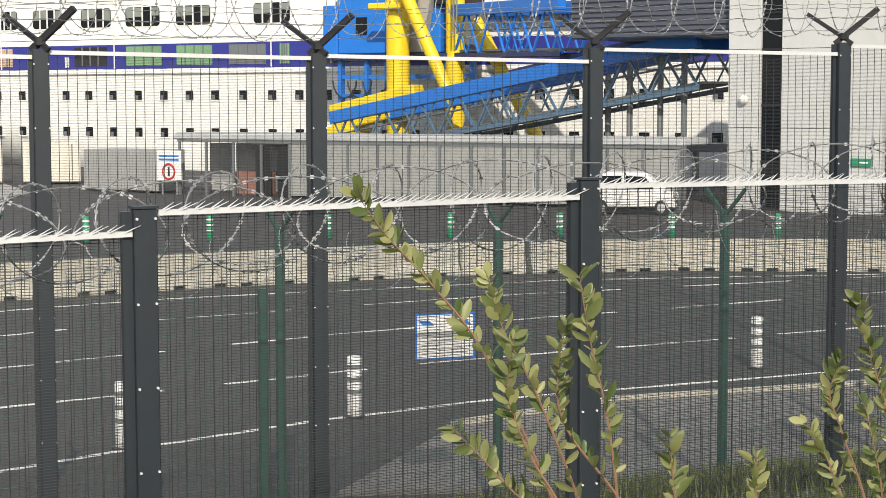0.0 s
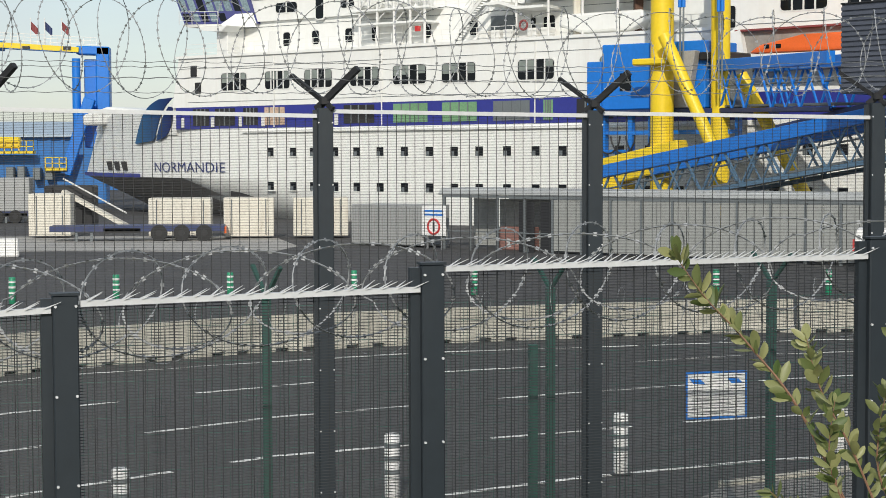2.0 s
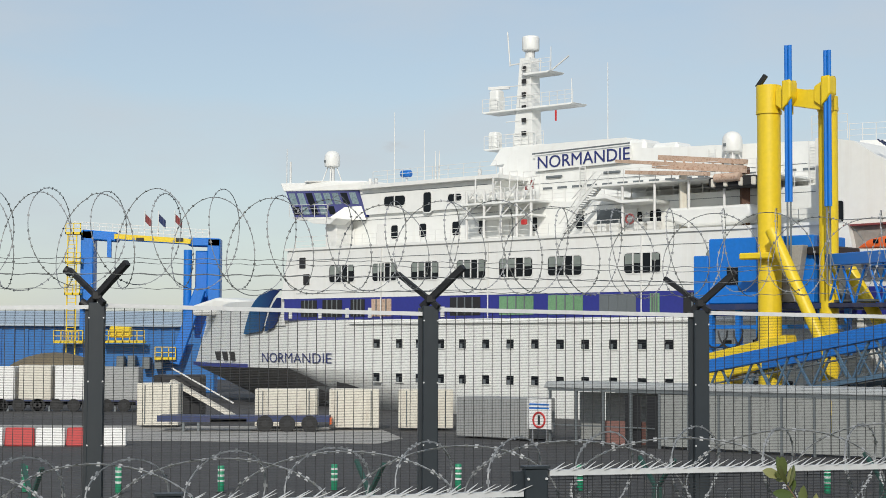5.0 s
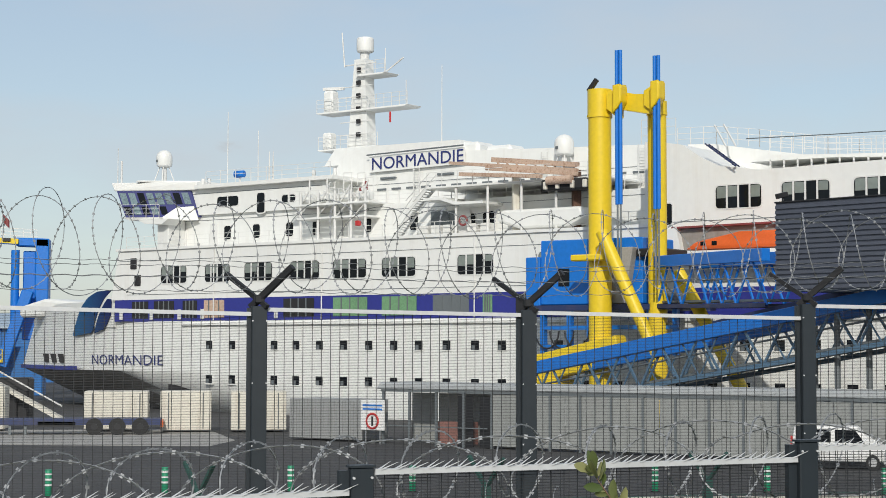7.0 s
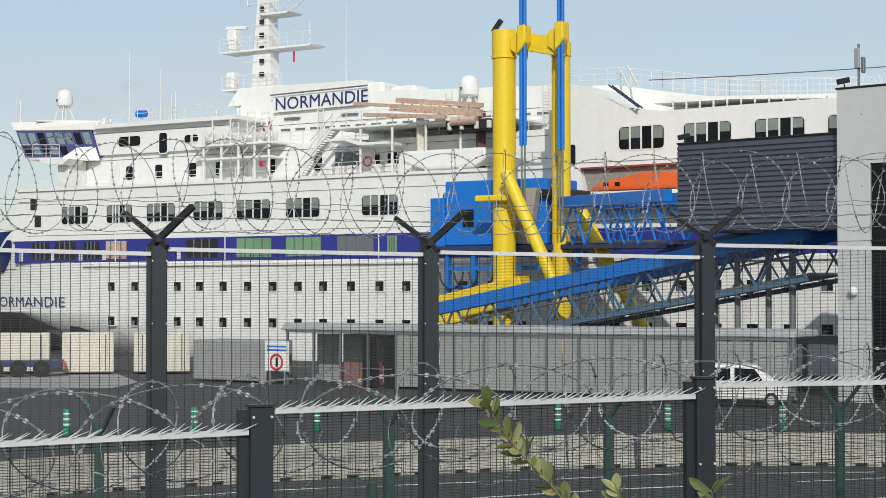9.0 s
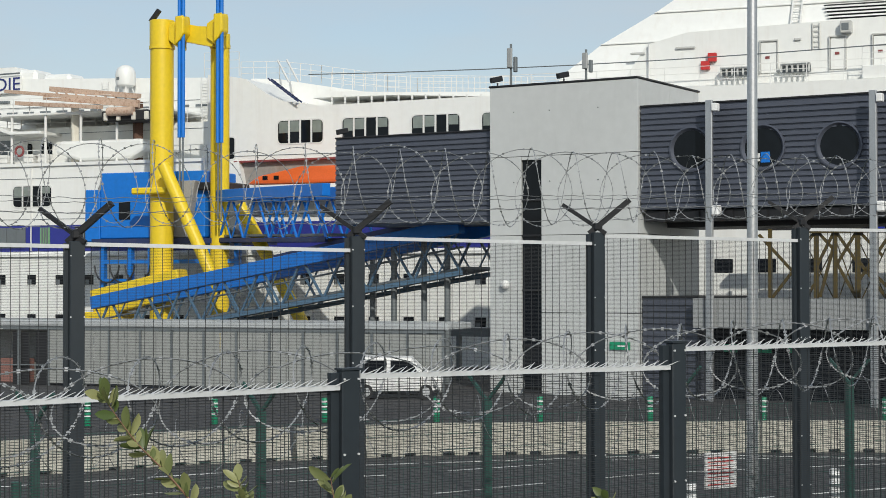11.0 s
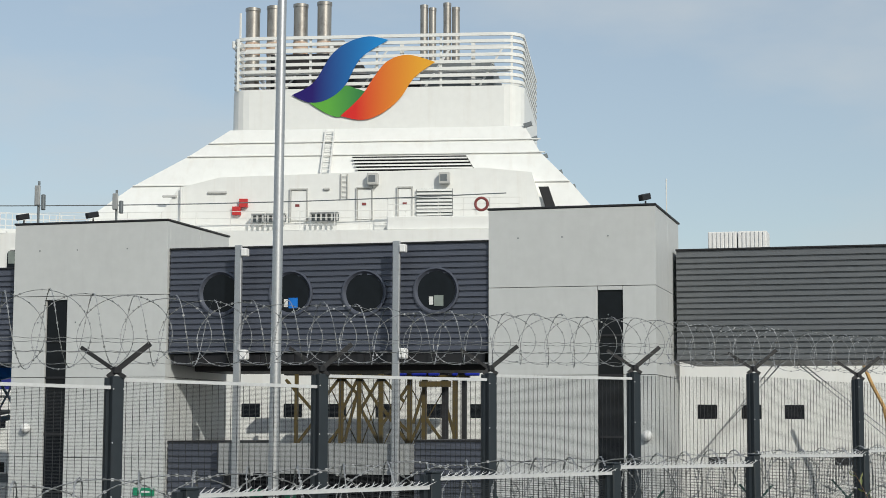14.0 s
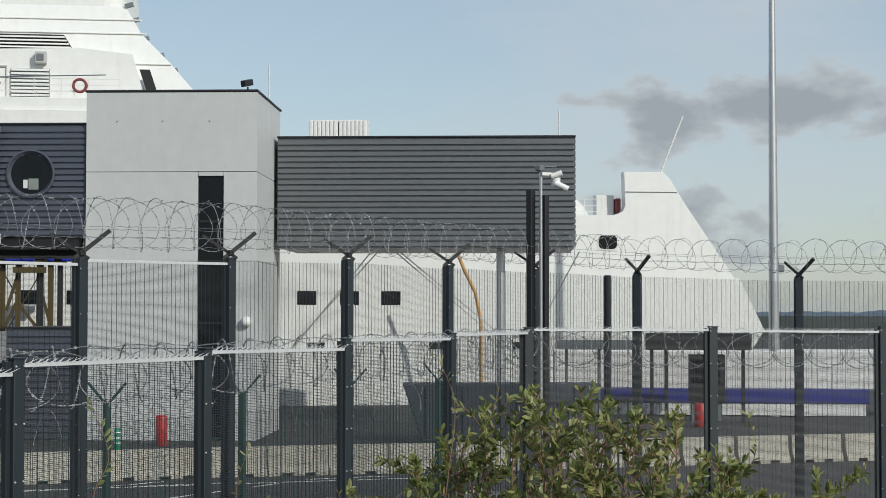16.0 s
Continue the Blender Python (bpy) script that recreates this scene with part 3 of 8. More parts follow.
near_fence()
high_fence()
hi_line = [(x - 0.05, y + 0.1, z + 0.0) for x, y, z in HIGH]
bm = coil(hi_line, 0.41, 0.46, 0.53, 0.0, 3, wire=0.0036, seg=40, barb=0.055, lean=0.23, close=0.32)
coil(hi_line, 0.39, 0.46, 0.52, 0.0, 5, wire=0.0036, seg=40, barb=0.055, lean=-0.21, bm=bm, close=0.32)
single("razor_coil", bm, M_RAZOR, "grey razor wire coil on the forked arms of the tall fence", "razor wire", at=hi_line[3], kind="stuff")
bm = B()
for dz, off in ((0.12, 0.14), (0.22, -0.2), (0.33, 0.28), (0.34, -0.29), (0.24, 0.2)):
    pts = []
    for a, b in zip(HIGH, HIGH[1:]):
        d, L = flat_dir(a, b)
        n = Vector((-d.y, d.x, 0))
        for i in range(40):
            f = i / 40
            pts.append(Vector((a[0], a[1], 0)) + d * L * f + n * off + Vector((0, 0, a[2] + (b[2] - a[2]) * f + dz + 0.006 * math.sin(i * 1.6))))
    tube_path(bm, pts, 0.003)
single("barbed_strands", bm, M_RAZOR, "taut barbed strands along the forked arms of the tall fence", "barbed wire", at=(HIGH[3][0], HIGH[3][1], HIGH[3][2]), kind="stuff")
lo_line = [(x + 0.06, y + 0.45, z - 0.09 - 0.02 * i) for i, (x, y, z) in enumerate(NEAR)]
bm = coil(lo_line, 0.26, 0.50, 0.0, 0.0, 8, wire=0.0048, lean=0.34, barb=0.032, seg=54, size=0.011)
coil(lo_line, 0.23, 0.62, 0.0, 0.0, 9, wire=0.0048, lean=-0.36, barb=0.032, bm=bm, seg=54, size=0.011)
single("razor_coil", bm, M_RAZOR, "sagging razor wire coil behind the spiked fence", "razor wire", at=lo_line[3], kind="stuff")


def green_fence():
    fence = thing("green_fence", "older dark green mesh fence with forked post tops", "fence", at=(GREEN[3][0], GREEN[3][1], 0))
    for i, (x, y) in enumerate(GREEN):
        j = min(i, len(GREEN) - 2)
        d, L = flat_dir(GREEN[j], GREEN[j + 1])
        m = fence_frame((x, y), d)
        z = 3.55 + 0.03 * i
        bm = soft(box(B(), -0.05, 0.05, -0.05, 0.05, ground_z(x, y) - 0.1, z), 0.008)
        bm.transform(m)
        post = part("post", bm, M_GREEN_POST, fence, "dark green steel post")
        if i in (1, 3):
            bm = soft(box(B(), -0.26, -0.16, -0.06, 0.04, ground_z(x, y) - 0.1, z - 0.65), 0.008)
            bm.transform(m)
            part("spare_post", bm, M_GREEN_POST, fence, "second post of the doubled pair")
        for s in (1, -1):
            bm = beam(B(), (0, 0, z - 0.02), (0.13 * s, -0.28 * s, z + 0.33), 0.045, 0.035)
            bm.transform(m)
            part("fork_arm", bm, M_GREEN_POST, post)
    for a, b in zip(GREEN, GREEN[1:]):
        d, L = flat_dir(a, b)
        bm = mesh_panel(B(), L - 0.1, 3.4, 0.005, 0.20, 0.05)
        bm.transform(fence_frame(a, d) @ Matrix.Translation((0.05, 0.0, 0.1)))
        part("mesh_panel", bm, M_GREEN_POST, fence)


green_fence()
gl = [(x, y, 3.75 + 0.03 * i) for i, (x, y) in enumerate(GREEN)]
single("razor_coil", coil(gl, 0.34, 0.8, -0.45, 0.15, 12, wire=0.005, lean=0.3), M_RAZOR, "loose hanging razor wire on the green fence", "razor wire", at=gl[3], kind="stuff")

# ---- terminal building ----
BLD = pose(0, 0, 0, 0, 0, -53.5)


def bevelled_box(x0, x1, y0, y1, z0, z1, w=0.02):
    return soft(box(B(), x0, x1, y0, y1, z0, z1), w)


def lift_tower(x0, x1, slit, label):
    y0, y1, top = 70.0, 77.0, 14.42
    t = thing("lift_tower", label, "tower", at=((x0 + x1) / 2, 73.5, 0), frame_=BLD, group="lift towers of the terminal")
    joints = [0, 3.8, 7.4, 11.1, top]
    # facade panels either side of the slit window, one piece each
    cols = [x0, slit, slit + 1.05, x1]
    part("facade_panel", bevelled_box(x0 + 0.012, x1 - 0.012, y0, y0 + 0.25, 11.112, top - 0.012, 0.006), M_PANEL, t)
    for z0, z1 in zip(joints, joints[1:]):
        for k in ((0, 2) if z1 < 12 else ()):
            a, b = cols[k], cols[k + 1]
            part("facade_panel", bevelled_box(a + 0.012, b - 0.012, y0, y0 + 0.25, z0 + 0.012, z1 - 0.012, 0.006), M_PANEL, t)
        for side in (x0 + 0.02, x1 - 0.27):
            for ya, yb in ((y0 + 0.26, 73.6), (73.6, y1)):
                part("side_panel", bevelled_box(side, side + 0.25, ya + 0.012, yb - 0.012, z0 + 0.012, z1 - 0.012, 0.006), M_PANEL, t)
    part("facade_panel", bevelled_box(slit + 0.005, slit + 1.045, y0, y0 + 0.25, 10.93, 11.088, 0.006), M_PANEL, t)
    part("core", box(B(), x0 + 0.15, x1 - 0.15, y0 + 0.3, y1 - 0.05, 0, top - 0.1), M_DARK, t)
    part("slit_window", box(B(), slit + 0.02, slit + 1.03, y0 + 0.1, y0 + 0.2, 0.3, 10.9), M_GLASS, t, "tall dark slit window")
    for z in (2.2, 4.8, 7.35, 9.0):
        part("window_transom", box(B(), slit + 0.02, slit + 1.03, y0 + 0.04, y0 + 0.099, z, z + 0.09), M_BLACK, t)
    part("roof_edge", bevelled_box(x0 - 0.04, x1 + 0.04, y0 - 0.05, y1 + 0.05, top, top + 0.09, 0.02), M_BLACK, t, "thin dark metal coping")
    bm = B()
    for x in (x0 + 1.3, x0 + 3.2, x1 - 2.0):
        for z in (9.9, 13.2):
            bar(bm, (x, y0 - 0.02, z), (x, y0, z), 0.035, 6)
    part("fixing", bm, M_GREY_STEEL, t)
    return t


def ribs(bm, x0, x1, y, z0, z1, pitch, depth, mi=0):
    """Horizontal profiled cladding: sloped ribs on a face towards -y."""
    z = z0
    while z < z1 - 1e-3:
        h = min(pitch, z1 - z)
        a = [(y, z), (y - depth, z + h * 0.03), (y - depth, z + h * 0.66), (y, z + h * 0.74), (y, z + h)]
        va = [bm.verts.new((x0, p, q)) for p, q in a]
        vb = [bm.verts.new((x1, p, q)) for p, q in a]
        for i in range(4):
            bm.faces.new((va[i], vb[i], vb[i + 1], va[i + 1])).material_index = mi
        z += h


def clad_block(name, label, x0, x1, y0, y1, z0, z1, portholes=(), pitch=0.255, m=None):
    m = m or M_CLAD
    t = thing(name, label, "building wing", at=((x0 + x1) / 2, (y0 + y1) / 2, z0), frame_=BLD)
    part("body", box(B(), x0, x1, y0, y1, z0, z1), m, t)
    n = int(round((z1 - z0 - 0.1) / pitch))
    h = (z1 - z0 - 0.1) / n
    holes = [(p, zc, r) for p, zc, r in portholes]
    for k in range(n):
        za = z0 + 0.05 + k * h
        # each profiled sheet is cut where a porthole passes
        spans = [(x0 + 0.01, x1 - 0.01)]
        for px, pz, r in holes:
            dz = abs(za + h / 2 - pz)
            if dz < r:
                w = math.sqrt(r * r - dz * dz)
                spans = [q for a, b in spans for q in ((a, min(b, px - w)), (max(a, px + w), b)) if q[1] - q[0] > 0.05]
        for a, b in spans:
            bm = B()
            ribs(bm, a, b, y0 - 0.002, za, za + h, h, 0.085)
            part("cladding_sheet", bm, m, t)
    bm = B()
    for k in range(n):
        za = z0 + 0.05 + k * h
        box(bm, x1, x1 + 0.05, y0, y1, za + 0.03, za + h * 0.8)
    part("end_cladding", bm, m, t)
    part("coping", bevelled_box(x0 - 0.03, x1 + 0.06, y0 - 0.1, y1 + 0.03, z1, z1 + 0.08, 0.015), M_BLACK, t)
    for px, pz, r in holes:
        bm = B()
        n_ = 28
        ring = []
        for rr, yy in ((r + 0.10, y0 - 0.17), (r + 0.03, y0 - 0.18), (r - 0.10, y0 - 0.02), (r + 0.10, y0 - 0.02)):
            ring.append([bm.verts.new((px + rr * math.cos(2 * math.pi * i / n_), yy, pz + rr * math.sin(2 * math.pi * i / n_))) for i in range(n_)])
        for i in range(4):
            for j in range(n_):
                bm.faces.new((ring[i][j], ring[i][(j + 1) % n_], ring[(i + 1) % 4][(j + 1) % n_], ring[(i + 1) % 4][j]))
        w = part("round_window", bm, M_CLAD, t, "round window in a deep slate-grey ring", smooth=True)
        bm = B()
        bm.faces.new([bm.verts.new((px + (r - 0.06) * math.cos(2 * math.pi * i / n_), y0 - 0.05, pz + (r - 0.06) * math.sin(2 * math.pi * i / n_))) for i in range(n_)])
        part("pane", bm, M_GLASS, w, "dark reflective pane")
        # Small flat patches, blue and pale, in front of two panes.
        if px in (-26.65, -20.0):
            part("pane_patch", box(B(), px - 0.1, px + 0.32, y0 - 0.075, y0 - 0.061, pz - 0.66, pz - 0.2), M_BLUE if px < -25 else M_GLASS_PALE, w, "small bright patch on the pane")
            part("pane_patch", box(B(), px - 0.32, px - 0.14, y0 - 0.075, y0 - 0.061, pz - 0.6, pz - 0.25), M_FRAME, w)
    return t


lift_tower(-40.2, -32.5, -38.5, "pale grey panel-clad lift tower with a tall slit window")
lift_tower(-17.65, -10.5, -12.95, "pale grey panel-clad lift tower with a dark coping")
clad_block("bridge_block", "slate-grey ribbed upper storey with four round windows", -32.45, -17.7, 70.25, 77, 8.45, 13.1,
           [(-30.0, 11.1, 0.92), (-26.65, 11.05, 0.92), (-23.25, 11.0, 0.92), (-20.0, 11.05, 0.92)])
clad_block("boarding_block", "slate-grey ribbed raised corridor beside the lift tower", -49.5, -40.25, 70.6, 76.5, 8.1, 12.45)
clad_block("waiting_block", "long mid-grey ribbed raised hall on slim columns", -10.35, 2.75, 75.0, 82.0, 8.15, 13.0, m=M_CLAD_MID)
clad_block("entrance_wall", "slate-grey ribbed low wall below the bridge", -32.45, -29.8, 70.4, 76.8, 0.0, 4.5, pitch=0.27)
clad_block("store_wall", "slate-grey ribbed low store below the bridge", -21.0, -17.7, 70.4, 76.8, 0.0, 4.6, pitch=0.27)

t = thing("entrance_canopy", "pale grey ribbed canopy fascia over the dark entrance", "canopy", at=(-25.3, 70.5, 0), frame_=BLD)
FASCIA = mesh_of("fascia_board", box(B(), 0, 0.228, 0, 0.15, 0, 1.3), M_CLAD_LIGHT)
for k in range(36):
    piece("fascia_board", FASCIA, t, (-29.7 + k * 0.2417, 69.6, 3.2))
part("roof", box(B(), -29.7, -21.0, 69.76, 76.5, 3.3, 4.45), M_CLAD_LIGHT, t)
part("glazed_front", box(B(), -29.6, -21.1, 71.5, 71.6, 0, 3.2), M_GLASS, t)
bm = B()
for x in (-29.5, -27.4, -25.3, -23.2, -21.2):
    box(bm, x - 0.05, x + 0.05, 71.38, 71.499, 0, 3.2)
part("mullions", bm, M_BLACK, t, kind="stuff")
for x in (-27.0, -25.6, -28.6):
    t2 = thing("exit_sign", "small green emergency exit sign over the entrance doors", "sign", at=(x, 71.2, 2.2), frame_=BLD, group="exit signs")
    part("plate", box(B(), x - 0.33, x + 0.33, 71.2, 71.26, 2.1, 2.45), M_GREEN_PL, t2)
    part("arrow", box(B(), x - 0.12, x + 0.16, 71.19, 71.199, 2.23, 2.31), M_WHITE, t2)
t2 = thing("exit_sign", "green emergency exit sign on the lift tower", "sign", at=(-33.3, 69.9, 2.6), frame_=BLD, group="exit signs")
part("plate", box(B(), -33.9, -32.9, 69.9, 69.98, 2.15, 2.5), M_GREEN_PL, t2)
part("arrow", box(B(), -33.5, -33.1, 69.89, 69.899, 2.28, 2.36), M_WHITE, t2)

for x, z in ((-39.3, 5.1), (-10.9, 4.9)):
    bm = ball(B(), (x, 69.85, z), 0.22)
    single("wall_lamp", bm, M_WHITE, "round white globe lamp on the tower wall", "lamp", at=(x, 69.9, z), frame_=BLD, group="globe lamps", smooth=True)

bm = B()
box(bm, -32.3, -17.9, 70.4, 72.4, 7.95, 8.4)
box(bm, -32.2, -18.0, 72.5, 76.5, 7.72, 8.42)
for k in range(9):
    box(bm, -31.6 + k * 1.6, -31.3 + k * 1.6, 70.3, 70.398, 7.9, 8.35)
single("bridge_underside", bm, M_BLACK, "dark steel underside of the raised bridge", "soffit", at=(-25, 73, 7.7), frame_=BLD, kind="structure")

for x in (-28.82, -21.55):
    t = thing("steel_column", "slim galvanised column with a flood lamp in front of the bridge", "column", at=(x, 69.4, 0), frame_=BLD, group="columns before the bridge")
    part("shaft", soft(box(B(), x - 0.16, x + 0.16, 69.3, 69.5, 0, 13.15), 0.03), M_GALV, t)
    part("flood_lamp", bevelled_box(x + 0.17, x + 0.42, 69.2, 69.6, 12.65, 13.0, 0.03), M_WHITE, t, "small white flood lamp")
    part("camera_box", bevelled_box(x + 0.17, x + 0.5, 69.15, 69.6, 8.1, 8.55, 0.05), M_WHITE, t, "small white box")
for x in (-0.5,):
    t = thing("steel_column", "round galvanised column under the raised hall", "column", at=(x, 76, 0), frame_=BLD, group="columns under the hall")
    part("shaft", bar(B(), (x, 76.5, 0), (x, 76.5, 8.15), 0.2, 12), M_GALV, t, smooth=True)
for (xa, za), (xb, zb) in (((-6.3, 8.0), (-10.2, 3.2)), ((-6.0, 8.0), (-10.0, 3.6)), ((-5.2, 8.0), (0.2, 3.4)), ((-5.0, 8.0), (0.6, 3.4)), ((3.0, 8.0), (0.4, 3.2))):
    single("brace_rod", bar(B(), (xa, 76.2, za), (xb, 76.2, zb), 0.03, 6), M_GALV, "thin steel bracing rod under the raised hall", "brace", at=(xa, 76.2, za), frame_=BLD, group="bracing rods")
for x in (-9.3, -7.95):
    bm = B()
    box(bm, x, x + 1.3, 78.0, 79.5, 13.0, 14.15)
    for k in range(7):
        box(bm, x + 0.03 + k * 0.185, x + 0.13 + k * 0.185, 77.94, 77.999, 13.02, 14.12)
    single("roof_vent", bm, M_WHITE, "white ribbed ventilation box on the hall roof", "vent", at=(x + 0.65, 78.5, 13), frame_=BLD, group="roof vents")


def antenna(x, y, z, h, frame_, panel=True):
    t = thing("roof_antenna", "slim mobile antenna with a pale panel on the roof", "antenna", at=(x, y, z), frame_=frame_, group="roof antennas")
    part("pole", bar(B(), (x, y, z), (x, y, z + h), 0.06 if panel else 0.03, 8), M_GREY_STEEL if panel else M_FRAME, t)
    if panel:
        part("antenna_panel", bevelled_box(x - 0.13, x + 0.13, y - 0.2, y - 0.06, z + h * 0.45, z + h * 0.9, 0.03), M_CLAD_LIGHT, t)
        part("antenna_panel", bevelled_box(x + 0.16, x + 0.32, y - 0.1, y + 0.1, z + h * 0.35, z + h * 0.7, 0.03), M_GREY_STEEL, t)
    return t


antenna(-39.6, 71.0, 14.5, 2.1, BLD)
antenna(-36.1, 72.0, 14.5, 1.7, BLD)
antenna(-10.9, 76.0, 14.4, 2.0, BLD, False)
antenna(2.1, 76.0, 13.0, 1.3, BLD, False)
for x, y, z in ((-40.0, 70.4, 14.5), (-36.5, 70.5, 14.5), (-11.0, 70.6, 14.5), (-49.2, 70.8, 12.5)):
    t = thing("roof_camera", "black roof-edge camera on a short bracket", "camera", at=(x, y, z), frame_=BLD, group="roof cameras")
    part("bracket", bar(B(), (x, y, z), (x, y, z + 0.2), 0.04, 6), M_BLACK, t)
    part("housing", soft(beam(B(), (x - 0.15, y - 0.35, z + 0.28), (x + 0.1, y + 0.2, z + 0.42), 0.26, 0.26), 0.03), M_BLACK, t)

# ---- ferry ----
SIDE = 98.0
ferry = thing("ferry", "large white car ferry with a blue band, moored at the quay", "ship", at=(-50, 111, 0), frame_=QUAY)


def hull_d(s, z):
    """Distance of the hull side inboard from the flat of the side."""
    stem = -134.2 + (0.45 * (z - 3.3) if z > 3.3 else (3.3 - z) * 3.2)
    length = 34.0 - (z - 3.3) * 0.9 if z > 3.3 else 34.0 + (3.3 - z) * 4.0
    u = min(1.0, max(0.0, (s - stem) / length))
    return 13.0 * (1 - math.sin(u * math.pi / 2) ** 0.85), s < stem


def build_hull():
    bm = B()
    zs = [-1.0, 0.5, 1.8, 3.3, 3.32, 4.6, 6.0, 7.35]
    n = 46
    rows = []
    for z in zs:
        stem = -134.2 + (0.45 * (z - 3.3) if z > 3.3 else (3.3 - z) * 3.2)
        row = []
        for i in range(n + 1):
            f = (i / n) ** 1.7
            s = stem + (30.0 - stem) * f
            d, _ = hull_d(s, z)
            row.append((s, d))
        rows.append(row)
    for sgn in (1, -1):
        vs = [[bm.verts.new((s, 111 - sgn * (13 - d), z)) for s, d in row] for row, z in zip(rows, zs)]
        for j in range(len(zs) - 1):
            for i in range(n):
                f = bm.faces.new((vs[j][i], vs[j][i + 1], vs[j + 1][i + 1], vs[j + 1][i]))
                # Faces under the bow flare take the grey that paints shade.
                f.material_index = 1 if zs[j + 1] <= 3.3 and rows[j][i][0] < -103 else 0
    bmesh.ops.remove_doubles(bm, verts=bm.verts, dist=0.02)
    return bm


part("hull", build_hull(), [M_SHIP, M_SHADE_GREY], ferry, smooth=True)


def bulwark():
    """Forecastle bulwark that rises aft from the stem to the house front."""
    bm = B()
    n = 26
    for sgn in (1, -1):
        lo, hi = [], []
        for i in range(n + 1):
            s = -132.4 + i * (25.5 / n)
            d, _ = hull_d(s, 7.35)
            top = 7.4 + 1.7 * min(1.0, max(0.0, (s + 132.4) / 14.0)) ** 0.8
            lo.append(bm.verts.new((s, 111 - sgn * (13 - d), 7.3)))
            hi.append(bm.verts.new((s, 111 - sgn * (13 - d) - sgn * 0.1, top)))
        for i in range(n):
            bm.faces.new((lo[i], lo[i + 1], hi[i + 1], hi[i]))
    return bm


part("bulwark", bulwark(), M_SHIP, ferry, smooth=True)
bm = B()
vs = [[], []]
for i in range(27):
    s = -132.4 + i
    d, _ = hull_d(s, 7.3)
    vs[0].append(bm.verts.new((s, 98 + d + 0.05, 7.3)))
    vs[1].append(bm.verts.new((s, 124 - d - 0.05, 7.3)))
for i in range(26):
    bm.faces.new((vs[0][i], vs[0][i + 1], vs[1][i + 1], vs[1][i]))
part("foredeck", bm, M_GREY_STEEL, ferry)
bm = soft(prism(B(), [(-126.5, 9.0), (-123, 9.7), (-118, 9.3), (-118, 8.0), (-126.5, 8.0)], 104, 112), 0.3, 2)
part("windlass_cover", bm, M_SHIP, ferry, "white domed cover on the foredeck")
# blue stripe and painted wave at the bow
bm = B()
pts = []
for i in range(12):
    s = -133.6 + i * (20.0 / 11)
    pts.append((s, 98 + hull_d(s, 3.5)[0] - 0.28))
for (a, ya), (b, yb) in zip(pts, pts[1:]):
    v = [bm.verts.new(p) for p in ((a, ya, 3.25), (b, yb, 3.25), (b, yb, 3.6), (a, ya, 3.6))]
    bm.faces.new(v)
part("bow_stripe", bm, M_SHIP_BLUE, ferry)


def gradient(name, a, b, axis_from, axis_to):
    """Painted colour that runs from a to b along the emblem, for a printed emblem."""
    m = bpy.data.materials.new(name)
    m.use_nodes = True
    n, l = m.node_tree.nodes, m.node_tree.links
    co, sp, mr, mx = n.new("ShaderNodeTexCoord"), n.new("ShaderNodeSeparateXYZ"), n.new("ShaderNodeMapRange"), n.new("ShaderNodeMix")
    mx.data_type = "RGBA"
    mx.inputs[6].default_value, mx.inputs[7].default_value = (*a, 1), (*b, 1)
    mr.inputs["From Min"].default_value, mr.inputs["From Max"].default_value = axis_from, axis_to
    l.new(co.outputs["Object"], sp.inputs[0])
    l.new(sp.outputs["X"], mr.inputs["Value"])
    l.new(mr.outputs["Result"], mx.inputs[0])
    l.new(mx.outputs[2], n["Principled BSDF"].inputs["Base Color"])
    n["Principled BSDF"].inputs["Roughness"].default_value = 0.5
    n["Principled BSDF"].inputs["Specular IOR Level"].default_value = 0.25
    return m


def bow_wave(left, right, n=16, lift=0.24):
    """A painted steel wave that stands along the bulwark, between two edges of (s, z)."""
    def at(pts, f):
        k = f * (len(pts) - 1)
        i = min(int(k), len(pts) - 2)
        return Vector(pts[i]).lerp(Vector(pts[i + 1]), k - i)
    bm = B()
    rows = []
    for i in range(n + 1):
        row = []
        for p in (at(left, i / n), at(right, i / n)):
            y = 98 + hull_d(p.x, min(p.y, 7.35))[0]
            row += [bm.verts.new((p.x, y - lift, p.y)), bm.verts.new((p.x, y - lift + 0.08, p.y))]
        rows.append(row)
    for a, b in zip(rows, rows[1:]):
        bm.faces.new((a[0], a[2], b[2], b[0]))
        bm.faces.new((a[3], a[1], b[1], b[3]))
        bm.faces.new((a[1], a[0], b[0], b[1]))
        bm.faces.new((a[2], a[3], b[3], b[2]))
    return bm


M_BOW_WAVE = gradient("bow_wave_blue", (0.012, 0.10, 0.24), (0.006, 0.016, 0.10), -63.6, -58.2)
part("bow_emblem", bow_wave([(-114.5, 6.25), (-113.7, 7.5), (-112.9, 8.6), (-111.6, 9.45), (-110.0, 9.95), (-107.4, 10.05)],
                            [(-114.2, 6.2), (-110.8, 6.45), (-110.3, 7.4), (-109.8, 8.3), (-109.0, 9.2), (-107.8, 9.95)]), M_BOW_WAVE, ferry, "blue painted wave emblem on the bow")
part("bow_emblem", bow_wave([(-110.4, 6.42), (-110.0, 7.3), (-109.5, 8.1), (-108.9, 8.8), (-108.3, 9.3)],
                            [(-108.9, 6.75), (-108.3, 7.2), (-107.8, 7.9), (-107.7, 8.6), (-107.7, 9.25)]), M_BOW_WAVE, ferry, "blue painted wave emblem on the bow")
